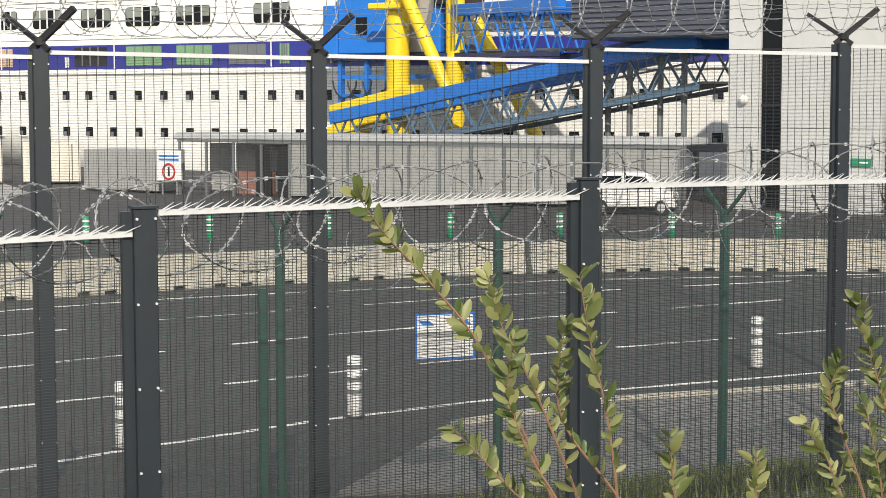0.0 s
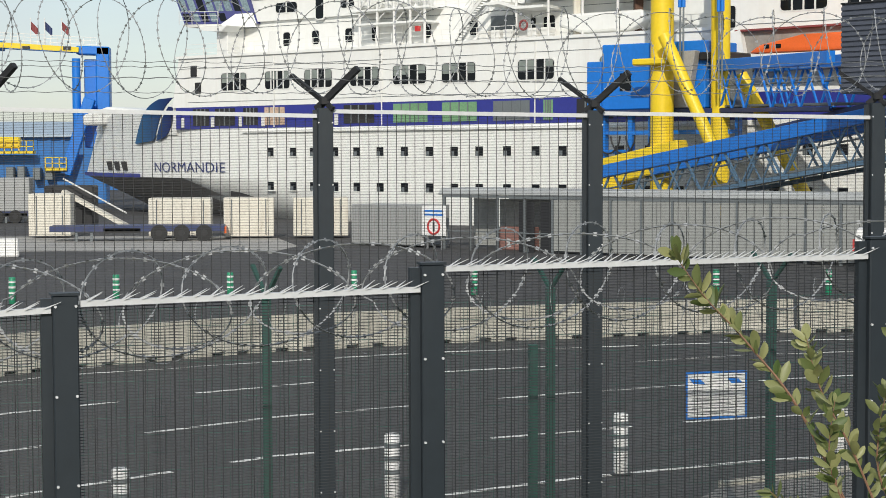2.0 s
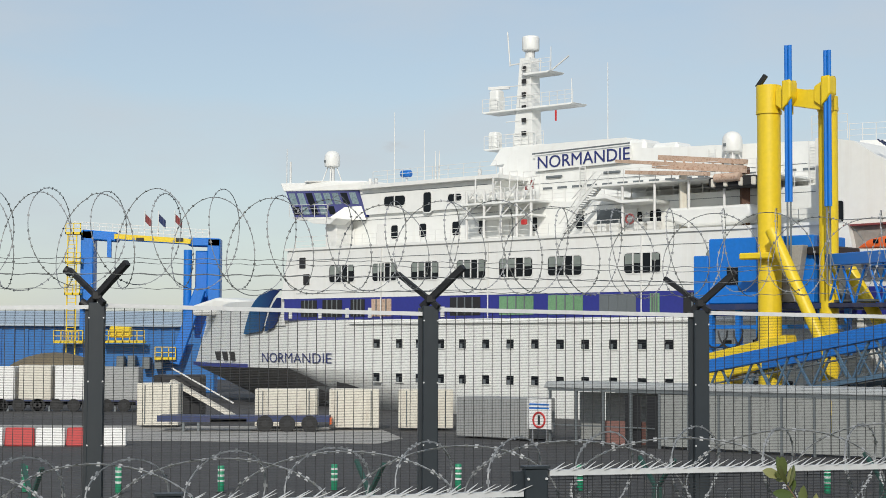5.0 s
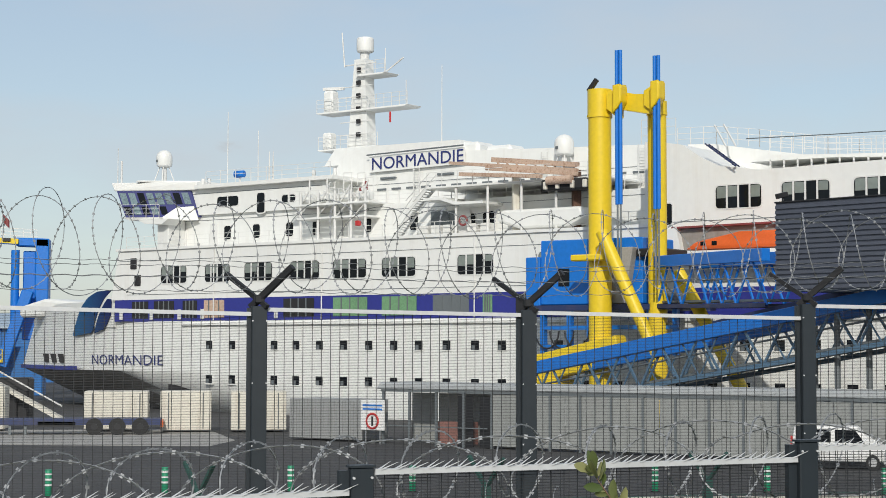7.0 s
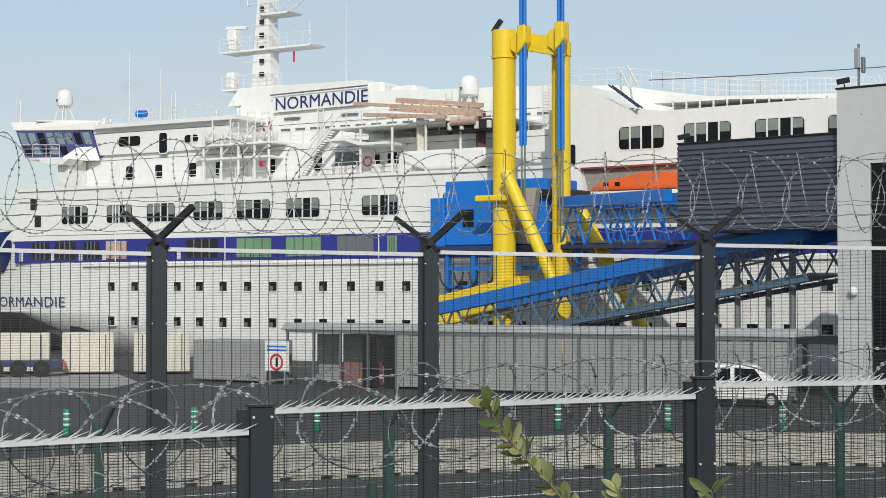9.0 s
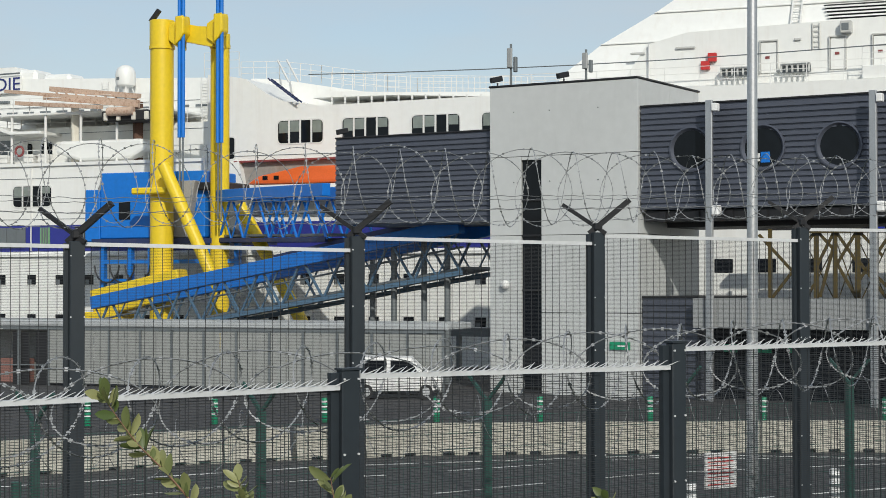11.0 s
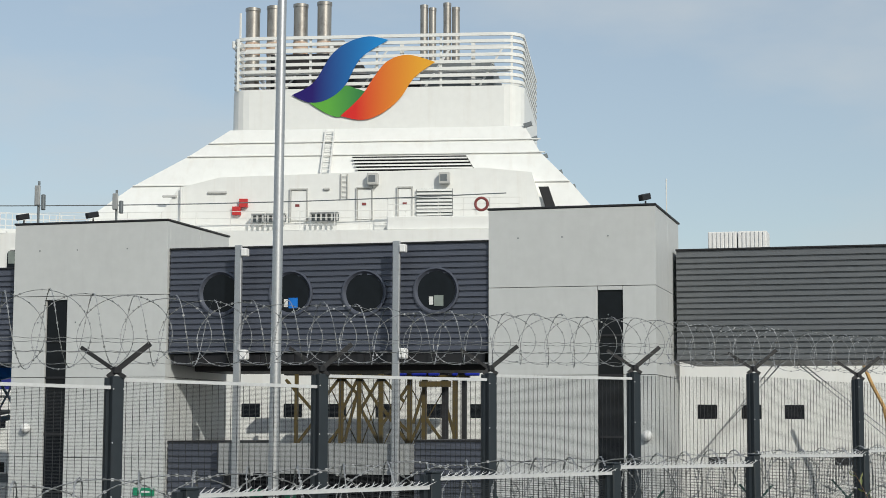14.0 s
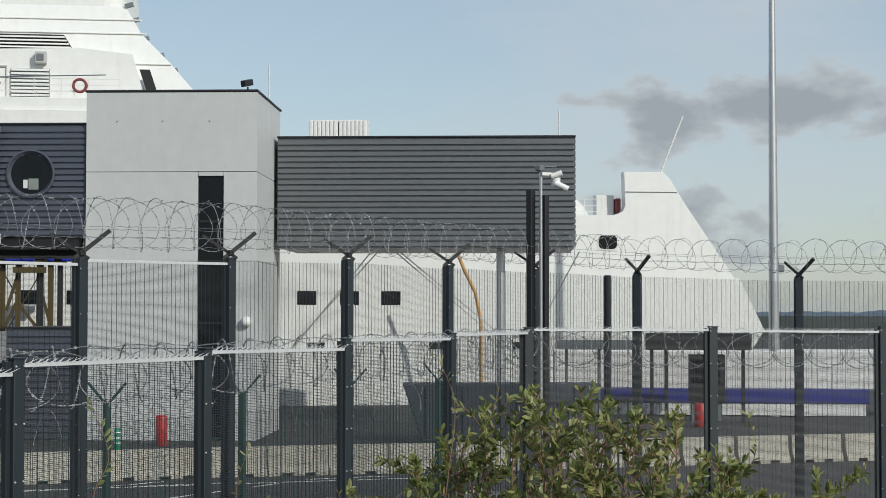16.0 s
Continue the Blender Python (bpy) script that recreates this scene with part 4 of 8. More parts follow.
# the white sheet behind the painted waves
part("bow_wing", bow_wave([(-111.0, 6.9), (-110.6, 8.0), (-109.2, 9.2)], [(-107.2, 6.9), (-107.3, 8.2), (-107.4, 9.6)], 8, 0.14), M_SHIP, ferry)

# houses and decks
part("band", box(B(), -107.0, -30.0, 98.02, 123.98, 7.35, 9.15), M_SHIP_BLUE, ferry, "dark blue band with openings")
part("hull_aft", box(B(), -30.0, 20.0, 98.02, 123.98, 7.35, 9.15), M_SHIP, ferry)
part("saloon_deck", prism(B(), [(-107.4, 9.15), (-54.9, 9.15), (-54.9, 13.2), (-106.6, 13.2)], 98.0, 124.0), M_SHIP, ferry)
part("deck_edge", box(B(), -106.8, -55.0, 97.85, 98.4, 13.2, 13.42), M_SHIP, ferry)
bm = B()
prism(bm, [(-55.2, 9.15), (-2.0, 9.15), (-2.0, 16.7), (-38.0, 16.68), (-47.9, 16.55), (-50.7, 16.95), (-51.9, 17.5), (-53.4, 18.5), (-54.5, 18.7), (-56.2, 18.9), (-56.2, 13.2), (-55.2, 13.2)], 98.05, 123.95)
part("midship_house", bm, M_SHIP, ferry)
part("aft_house", prism(B(), [(-2.0, 9.15), (22.9, 9.15), (22.9, 10.9), (16.5, 10.9), (-2.0, 11.2)], 98.05, 123.9), M_SHIP, ferry)
fin = [(18.0, 7.35), (29.7, 7.35), (26.6, 11.9), (25.8, 13.2), (25.4, 13.62), (23.05, 13.6), (23.12, 11.6), (22.95, 11.25), (22.5, 11.05), (18.0, 11.0)]
part("stern_wing", prism(B(), fin, 98.0, 98.9), M_SHIP, ferry)
part("stern_wing", prism(B(), fin, 123.1, 124.0), M_SHIP, ferry)
part("transom", prism(B(), [(28.0, -1.0), (31.5, 4.3), (30.0, 7.35), (18.0, 7.35), (18, 0), (24, -1)], 98.02, 123.98), M_SHIP, ferry)
part("upper_house", prism(B(), [(-104.3, 13.2), (-57.0, 13.2), (-57.0, 16.2), (-104.3, 16.2)], 101.5, 120.5), M_SHIP, ferry)
part("wheelhouse_block", prism(B(), [(-103.0, 16.2), (-86.5, 16.2), (-86.5, 18.35), (-103.0, 18.35)], 101.2, 120.8), M_SHIP, ferry)
part("roof_lip", box(B(), -100.5, -85.5, 100.6, 121.4, 18.35, 18.65), M_SHIP, ferry)
part("mast_house", prism(B(), [(-92, 16.2), (-88.6, 19.3), (-87.0, 20.9), (-84.6, 21.2), (-76.0, 21.1), (-75.5, 20.2), (-60, 19.6), (-58, 16.2)], 104.4, 117.6), M_SHIP, ferry)
# bridge: wings that taper inboard, raked glazed faces
def bridge_plan(front, out, aft, inner):
    return [(front, 98.0 - out), (aft, inner - out), (aft, 222.0 - inner + out), (front, 124.0 + out)]


def frustum(low, z0, high, z1):
    bm = B()
    a = [bm.verts.new((x, y, z0)) for x, y in low]
    b = [bm.verts.new((x, y, z1)) for x, y in high]
    n = len(a)
    for i in range(n):
        bm.faces.new((a[i], a[(i + 1) % n], b[(i + 1) % n], b[i]))
    bm.faces.new(list(reversed(a)))
    bm.faces.new(b)
    return bm


bridge = part("bridge", frustum(bridge_plan(-105.9, -0.1, -100.4, 101.1), 16.05, bridge_plan(-106.8, 0.1, -101.3, 101.1), 18.3), M_NAVY_BLUE, ferry, "overhanging navigation bridge with raked windows")
part("bridge_roof", soft(frustum(bridge_plan(-107.0, 0.2, -100.6, 101.3), 18.3, bridge_plan(-107.3, 0.3, -100.6, 101.3), 19.0), 0.05), M_SHIP, bridge)
part("bridge_coping", soft(frustum(bridge_plan(-105.2, -0.4, -101.0, 101.3), 19.0, bridge_plan(-105.0, -0.5, -101.0, 101.3), 19.15), 0.04), M_SHIP, bridge)
part("wing_floor", frustum(bridge_plan(-105.6, -0.3, -101.3, 100.9), 15.8, bridge_plan(-106.1, 0.15, -101.2, 100.9), 16.05), M_SHIP, bridge)


def wing_face(u, f):
    """A spot on the raked side of the bridge wing, u along it and f up it."""
    a = Vector((-105.9 - 0.9 * f, 98.1 - 0.2 * f, 16.05 + 2.25 * f))
    b = Vector((-100.4 - 0.9 * f, 101.2 - 0.2 * f, 16.05 + 2.25 * f))
    return a.lerp(b, u) + Vector((-0.03, -0.05, 0))


def face_panel(u0, u1, f0, f1, lift=0.0):
    bm = B()
    out = Vector((-0.5, -0.85, 0)) * lift
    v = [bm.verts.new(wing_face(u, f) + out) for u, f in ((u0, f0), (u1, f0), (u1, f1), (u0, f1))]
    bm.faces.new(v)
    return bm


for k in range(8):
    u = 0.03 + k * 0.121
    part("bridge_window", face_panel(u, u + 0.09, 0.48, 0.92), (M_SIGHT, M_SIGHT, M_GLASS, M_SIGHT)[k % 4], bridge)
    if k < 5:
        part("bridge_window", face_panel(u, u + 0.09, 0.10, 0.41), (M_GLASS, M_SIGHT)[k % 2], bridge)
for k in range(9):
    y = 98.8 + k * 2.75
    bm = B()
    q = lambda y, f: (-105.93 - 0.9 * f, y, 16.05 + 2.25 * f)
    bm.faces.new([bm.verts.new(p) for p in (q(y, .3), q(y, .92), q(y + 2.3, .92), q(y + 2.3, .3))])
    part("bridge_window", bm, M_GLASS_PALE, bridge)
# white parapet that climbs towards the house
bm = B()
rows = []
for u, f in ((0.52, 0.0), (0.76, 0.36), (1.0, 0.40)):
    rows.append([bm.verts.new(wing_face(u, g) + Vector((-0.04, -0.07, 0))) for g in (-0.12, f + 0.004)])
for a, b in zip(rows, rows[1:]):
    bm.faces.new((a[0], b[0], b[1], a[1]))
part("wing_parapet", bm, M_SHIP, bridge)
part("wing_bracket", prism(B(), [(-104.9, 15.8), (-101.4, 15.8), (-102.2, 15.35), (-104.2, 15.5)], 98.6, 100.4), M_SHIP, bridge)
part("wing_leg", soft(box(B(), -103.5, -102.2, 99.4, 101.4, 13.3, 15.8), 0.05), M_FRAME, bridge)


def deck_window(s0, s1, z0, z1, y, panes, house=ferry):
    """A wide window: dark recess with rounded corners, bright mullions."""
    def outline(g, r):
        c = ((s1 + g - r, z0 - g + r, -90), (s1 + g - r, z1 + g - r, 0), (s0 - g + r, z1 + g - r, 90), (s0 - g + r, z0 - g + r, 180))
        return [(x + r * math.cos(radians(q + 22.5 * i)), z + r * math.sin(radians(q + 22.5 * i))) for x, z, q in c for i in range(5)]
    r = min(0.26, (s1 - s0) * 0.25)
    w = part("window", prism(B(), outline(0.0, r), y - 0.03, y + 0.2), M_GLASS, house)
    part("window_rim", prism(B(), outline(0.09, r + 0.05), y - 0.028, y + 0.1), M_FRAME, w)
    # Pale sheets over some panes paint reflections on the glass.
    if panes > 2:
        for k, hh in ((0, 0.55), (1, 0.5), (3, 0.35 + 0.3 * ((s0 * 7.3) % 1))):
            x = s0 + (s1 - s0) * k / panes
            part("pane_reflection", box(B(), x + 0.08, x + (s1 - s0) / panes - 0.08, y - 0.045, y - 0.031, z1 - (z1 - z0) * hh, z1 - 0.05), M_GLASS_PALE, w)
    for k in range(1, panes):
        x = s0 + (s1 - s0) * k / panes
        part("mullion", box(B(), x - 0.06, x + 0.06, y - 0.06, y - 0.031, z0, z1), M_FRAME, w)
    return w


for s0, s1 in ((-101.5, -98.6), (-96.5, -93.8), (-92.2, -89.3), (-87.4, -84.5), (-83.1, -79.9), (-78.4, -75.3), (-71.5, -68.4), (-64.6, -61.6)):
    deck_window(s0, s1, 10.45, 11.85, 98.0, 4)
for s0, s1 in ((-51.0, -47.8), (-46.4, -43.2), (-41.6, -38.4), (-36.9, -33.7), (-32.2, -29.0)):
    deck_window(s0, s1, 14.2, 15.65, 98.05, 4)
deck_window(-54.9, -54.2, 13.3, 14.7, 98.05, 1)
for s0, s1, z0, z1, n in ((-95.2, -92.9, 16.6, 17.4, 2), (-90.9, -90.1, 15.9, 17.5, 1), (-88.3, -86.9, 16.6, 17.2, 2)):
    deck_window(s0 * 1.033, s1 * 1.033, z0 + 0.2, z1 + 0.2, 101.2, n)
for s in (-97.8, -94.6, -91.0, -88.2, -83.0, -78.5, -75.0, -71.5, -66.0):
    deck_window(s, s + 0.75, 14.1, 15.2, 101.5, 1)
# openings in the blue band: flat panels, the dark ones painting inner shade
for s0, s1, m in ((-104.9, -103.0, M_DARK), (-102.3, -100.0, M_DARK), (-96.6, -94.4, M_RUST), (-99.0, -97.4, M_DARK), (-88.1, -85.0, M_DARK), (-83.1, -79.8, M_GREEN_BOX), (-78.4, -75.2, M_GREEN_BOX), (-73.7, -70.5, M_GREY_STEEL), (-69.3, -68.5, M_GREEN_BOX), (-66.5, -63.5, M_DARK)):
    w = part("band_opening_panel", box(B(), s0, s1, 97.98, 98.1, 7.6, 9.0), m, ferry)
    for i in range(1, 4):
        x = s0 + (s1 - s0) * i / 4
        part("stanchion", box(B(), x - 0.05, x + 0.05, 97.93, 97.979, 7.6, 9.0), M_GREY_STEEL, w)
for s in (-106.3, -102.7, -99.5, -96.9, -89.0):
    part("fender_bar", box(B(), s, s + 0.35, 97.9, 97.975, 7.5, 8.3), M_FRAME, ferry)
# portholes, one mesh shared by all
bm = B()
box(bm, -0.36, 0.36, -0.03, 0.1, -0.34, 0.34, 0)
for a in ((-0.44, 0.44, 0.34, 0.42), (-0.44, 0.44, -0.42, -0.34), (-0.44, -0.36, -0.34, 0.34), (0.36, 0.44, -0.34, 0.34)):
    box(bm, a[0], a[1], -0.06, 0.1, a[2], a[3], 1)
box(bm, -0.30, -0.02, -0.045, -0.031, -0.32, 0.02, 2)
PORT = mesh_of("porthole", bm, [M_GLASS, M_SHIP, M_GREY_STEEL])
ss = [-95.95, -93.45, -91.3, -89.0, -86.75, -84.4, -82.0, -79.6, -77.25, -74.95, -72.45, -69.95, -67.65, -65.3, -62.95, -60.6, -58.3, -56.0, -53.6, -51.3, -49.0, -46.6, -44.2, -41.8, -39.4, -37.0]
for s in ss:
    piece("porthole", PORT, ferry, (s, 98.0, 5.42))
    piece("porthole", PORT, ferry, (s, 98.0, 2.72))
for s in (-21.9, -19.4, -16.8, -14.0, -11.2, -8.5, 4.45, 6.9, 9.3):
    bm = bevelled_box(s - 0.55, s + 0.55, 97.97, 98.1, 5.75, 6.55, 0.03)
    part("hull_window", bm, M_GLASS, ferry)
deck_window(21.5, 22.6, 9.05, 9.85, 98.0, 1)
# Near-black blocks on the uncut hull paint the shade inside its openings.
for s in (5.0, 12.0, 16.9):
    part("hull_opening", box(B(), s - 0.5, s + 0.5, 97.97, 98.1, 3.2, 3.6), M_DARK, ferry)
for s0 in (-121.6, -119.5, -117.6):
    y = 98 + hull_d(s0 + 0.4, 4.2)[0]
    bm = prism(B(), [(s0 + 0.25, 3.85), (s0 + 0.85, 3.85), (s0 + 0.55, 4.65), (s0 - 0.05, 4.65)], y - 0.22, y + 0.4)
    part("hawse_slot", bm, M_DARK, ferry)
part("hull_door", box(B(), -101.3, -98.3, 97.6 + hull_d(-101, 1.8)[0], 99.5, 1.5, 2.4), M_DARK, ferry, "dark block painting the shade of a mooring opening")


def railing(pts, h=1.05, rails=3, gap=1.6, parent=ferry, r=0.03):
    bm = B()
    for a, b in zip(pts, pts[1:]):
        a, b = Vector(a), Vector(b)
        L = (b - a).length
        n = max(1, int(L / gap))
        for i in range(n + 1):
            p = a.lerp(b, i / n)
            bar(bm, p, p + Vector((0, 0, h)), r, 4)
        for k in range(1, rails + 1):
            bar(bm, a + Vector((0, 0, h * k / rails)), b + Vector((0, 0, h * k / rails)), r * 0.8, 4)
    return part("railing", bm, M_FRAME, parent)


railing([(-103.0, 100.0, 13.4), (-57.0, 100.0, 13.4)], 1.1)
railing([(-106.3, 98.6, 13.3), (-100.0, 98.6, 13.3)], 1.1)
railing([(-99.5, 101.0, 18.65), (-86.0, 101.0, 18.65)], 1.1)
railing([(-57.0, 99.0, 18.9), (-54.4, 99.0, 18.85)], 1.6, 3, 0.9)
railing([(-57.0, 104.0, 19.3), (-54.0, 104.0, 19.2), (-50.8, 104, 18.75), (-45.9, 104, 17.9), (-36.0, 104, 17.3)], 1.2, 3, 0.8)
railing([(-51.5, 107, 18.7), (-45.0, 107, 18.0), (-30, 107, 17.4)], 1.2, 3, 0.8)
railing([(-36, 98.6, 16.75), (-2.5, 98.6, 16.7)], 1.2, 3, 2.0)
railing([(-106.2, 97.75, 16.05), (-103.3, 99.4, 16.05)], 1.05, 3, 0.9, bridge, 0.025)
railing([(16.5, 98.4, 10.9), (21.8, 98.4, 10.9)], 1.1, 3, 1.0)
# stairs beside the midship house
bm = B()
for k in range(8):
    beam(bm, (-51.3 + k * 0.26, 97.55, 18.25 - k * 0.19), (-51.3 + k * 0.26, 98.1, 18.25 - k * 0.19), 0.2, 0.04)
for y in (97.55, 98.05):
    beam(bm, (-51.5, y, 18.4), (-49.3, y, 16.8), 0.04, 0.09)
part("deck_stair", bm, M_NAVY_STEEL, ferry, "dark blue steel deck stair")
part("sun_deck", prism(B(), [(-56.0, 17.0), (-40.0, 17.0), (-46.0, 17.75), (-51.0, 18.6), (-54.0, 19.15), (-56.0, 19.25)], 103.6, 118.0), M_SHIP, ferry)
part("upper_stair_rail", beam(B(), (-53.9, 103.5, 20.4), (-52.0, 101.5, 18.6), 0.1, 0.1), M_FRAME, ferry)
part("upper_stair_rail", beam(B(), (-53.2, 103.5, 20.4), (-51.3, 101.5, 18.6), 0.1, 0.1), M_FRAME, ferry)
bm = prism(B(), [(-49.8, 17.35), (-48.6, 17.75), (-44.0, 17.5), (-36.5, 17.2), (-33.0, 16.9), (-33.0, 16.7), (-44.0, 17.3)], 100.5, 112)
part("sun_deck_shelter", bm, M_SHIP, ferry)
for kk in range(13):
    part("shelter_post", box(B(), -48.4 + kk * 0.95, -48.3 + kk * 0.95, 100.5, 100.6, 16.6, 17.45 - kk * 0.03), M_FRAME, ferry)
part("shelter_back", box(B(), -48.2, -36.5, 103.2, 103.3, 16.6, 17.2), M_GREY_STEEL, ferry)

part("wing_seam", box(B(), 23.1, 26.2, 97.96, 98.0, 12.4, 12.44), M_GREY_STEEL, ferry)
part("stern_staff", bar(B(), (25.3, 98.4, 13.5), (26.7, 98.4, 17.0), 0.06, 6), M_FRAME, ferry)
part("stern_locker", bevelled_box(21.6, 22.7, 99.2, 100.0, 10.9, 12.3, 0.05), M_FRAME, ferry)
part("stern_locker", bevelled_box(22.75, 23.05, 98.9, 99.6, 11.2, 12.1, 0.05), M_DULL_RED, ferry)

part("dressing_line", tube_path(B(), [Vector((-49.0 + 6.0 * i, 98.4, 18.35 + 0.03 * (i - 3) ** 2)) for i in range(8)], 0.035, 5), M_GREY_STEEL, ferry, "slack dark wire above the upper deck")

for x0, x1, z, y in ((-106.5, -55.5, 12.35, 97.97), (-105.5, -56.0, 9.55, 97.97), (-103.5, -58.0, 15.75, 101.47), (-102.0, -87.0, 17.95, 101.17), (-89.0, -60.5, 18.05, 104.37), (-54.8, -3.0, 13.45, 98.02)):
    part("plate_seam", box(B(), x0, x1, y, y + 0.03, z, z + 0.035), M_GREY_STEEL, ferry)
for x in (-95.5, -84.2, -70.0, -60.5):
    part("drain_pipe", bar(B(), (x, 97.93, 7.4), (x, 97.93, 13.1), 0.05, 6), M_FRAME, ferry)
for x, z in ((-104.6, 11.2), (-105.1, 12.6)):
    part("side_light", bevelled_box(x, x + 0.7, 97.9, 98.05, z - 0.9, z, 0.04), M_DARK, ferry)
for x in (-100.6, -99.9, -88.4, -86.2):
    part("deck_vent", soft(bar(B(), (x, 101.8, 18.65), (x, 101.8, 19.3), 0.16, 10), 0.03), M_FRAME, ferry, smooth=True)
part("wing_rail_post", bar(B(), (-107.0, 98.6, 19.0), (-107.0, 98.6, 20.9), 0.09, 8), M_FRAME, ferry)

# lettering
board = part("name_board", prism(B(), [(-84.6, 19.05), (-75.4, 19.2), (-75.4, 20.45), (-84.6, 20.3)], 104.1, 104.3), M_SHIP, ferry)
bm = text_bm("NORMANDIE", 0.96, 8.9)
for v in bm.verts:
    v.co.z += v.co.x * 0.016
part("lettering", moved(bm, -84.3, 104.06, 19.22), M_NAVY, board, "navy capital letters")
bm = text_bm("NORMANDIE", 0.82, 10.0, bold=-0.014)
for v in bm.verts:
    v.co.z += 3.78
    v.co.x += -111.1
    v.co.y += 98 + hull_d(v.co.x, v.co.z)[0] - 0.09
part("bow_lettering", bm, M_NAVY, ferry, "navy capital letters on the bow")

# mast
mast = part("mast", prism(B(), [(-92.2, 20.9), (-89.9, 20.9), (-90.3, 29.6), (-91.4, 29.6)], 110.4, 111.6), M_SHIP, ferry)
part("mast_foot", prism(B(), [(-94.0, 20.6), (-86.5, 20.6), (-88.8, 22.0), (-92.8, 22.0)], 109.6, 112.4), M_SHIP, mast)
for x0, x1, z in ((-95.2, -88.5, 22.1), (-95.4, -85.4, 25.3), (-91.0, -87.8, 28.2)):
    bm = soft(prism(B(), [(x0, z), (x1, z), (x1 - 0.3, z - 0.16), (x0 + 0.3, z - 0.16)], 110.0, 112.0), 0.03)
    part("mast_platform", bm, M_SHIP, mast)
    railing([(x0 + 0.1, 110.1, z), (x1 - 0.1, 110.1, z)], 1.1, 3, 0.8, mast)
part("radome", soft(bar(B(), (-90.7, 111, 30.2), (-90.7, 111, 31.5), 0.75, 16), 0.2, 3), M_SHIP, mast, "white satellite dome", smooth=True)
part("radome_pedestal", bar(B(), (-90.8, 111, 29.5), (-90.75, 111, 30.25), 0.4, 10), M_FRAME, mast)
part("cross_arm", beam(B(), (-92.6, 110.6, 29.2), (-89.2, 110.6, 29.2), 0.1, 0.1), M_FRAME, mast)
for zz in (23.2, 24.3, 26.4, 27.3):
    part("aerial_bracket", beam(B(), (-92.9, 110.4, zz), (-89.4, 110.4, zz), 0.07, 0.07), M_FRAME, mast)
part("whip", bar(B(), (-86.0, 110.6, 25.3), (-86.0, 110.6, 27.4), 0.04, 5), M_FRAME, mast)
part("whip", bar(B(), (-88.2, 110.6, 28.2), (-88.2, 110.6, 30.3), 0.04, 5), M_FRAME, mast)
part("radar", beam(B(), (-95.0, 110.6, 27.4), (-93.2, 111.2, 27.4), 0.3, 0.25), M_FRAME, mast)
part("radar", soft(box(B(), -94.8, -93.8, 110.3, 111.3, 25.3, 27.2), 0.15), M_SHIP, mast)
part("radar", soft(box(B(), -94.9, -94.0, 110.3, 111.3, 22.1, 23.6), 0.15), M_SHIP, mast)
part("yard", bar(B(), (-88.4, 111, 28.4), (-86.6, 111, 29.4), 0.07, 6), M_FRAME, mast)
part("whip", bar(B(), (-92.3, 110.2, 29.0), (-92.6, 110.2, 32.0), 0.06, 6), M_FRAME, mast)
bm = B()
for k in range(6):
    box(bm, -91.0, -90.6, 110.15, 110.29, 23 + k * 1.1, 23.35 + k * 1.1)
part("mast_lights", bm, M_DARK, mast)
part("pennant", slab(B(), [(-87.3, 110), (-87.1, 110), (-87.2, 110.06)], 23.9, 24.8), M_RED, mast)


def dome(s, y, z, r):
    d = thing("satellite_dome", "white satellite dome on a braced stand on the ship", "antenna", at=(s, y, z), frame_=QUAY, group="satellite domes")
    bm = B()
    prof = [(0.0, -0.9), (0.6, -0.9), (0.92, -0.75), (1.0, -0.5), (1.0, 0.35), (0.94, 0.68), (0.75, 0.98), (0.42, 1.2), (0.0, 1.28)]
    rings = [[bm.verts.new((s + r * q * math.cos(i * math.pi / 10), y + r * q * math.sin(i * math.pi / 10), z + 1.95 + r * h)) for i in range(20)] for q, h in prof]
    for a, b in zip(rings, rings[1:]):
        for i in range(20):
            bm.faces.new((a[i], a[(i + 1) % 20], b[(i + 1) % 20], b[i]))
    bmesh.ops.remove_doubles(bm, verts=bm.verts, dist=0.001)
    part("dome", bm, M_SHIP, d, smooth=True)
    part("pedestal", bar(B(), (s, y, z), (s, y, z + 1.4), 0.22, 10), M_FRAME, d)
    part("hatch", box(B(), s - 0.3, s - 0.08, y - r - 0.02, y - r + 0.05, z + 1.75, z + 1.95), M_GREY_STEEL, d)
    bm = B()
    for a in range(4):
        ca, sa = math.cos(a * 1.571 + .6), math.sin(a * 1.571 + .6)
        bar(bm, (s + ca * 0.9, y + sa * 0.9, z), (s + ca * 0.4, y + sa * 0.4, z + 1.35), 0.05, 5)
    part("stand", bm, M_FRAME, d)


dome(-104.9, 101.5, 19.15, 0.68)
dome(-66.0, 103.5, 17.8, 0.72)
for s, y, z, h in ((-107.9, 99, 18.9, 3.2), (-99.9, 104, 18.6, 6.5), (-95.5, 103, 18.6, 4.5), (-92.6, 101.2, 18.6, 2.4), (-92.2, 101.2, 18.6, 2.4), (-82.6, 111, 21.0, 7.4)):
    single("whip_aerial", bar(B(), (s, y, z), (s, y, z + h), 0.09 if h > 8 or h < 3 else 0.05, 6, 0.03), M_FRAME, "thin white whip aerial on the ship", "antenna", at=(s, y, z), frame_=QUAY, group="whip aerials")

# two-storey raft rack, davits and clutter between the houses
for z, x0, x1 in ((16.2, -89.2, -81.0), (15.15, -88.2, -81.4)):
    part("rack_deck", soft(box(B(), x0, x1, 99.6, 104.4, z, z + 0.16), 0.02), M_SHIP, ferry, "white raft platform over the side deck")
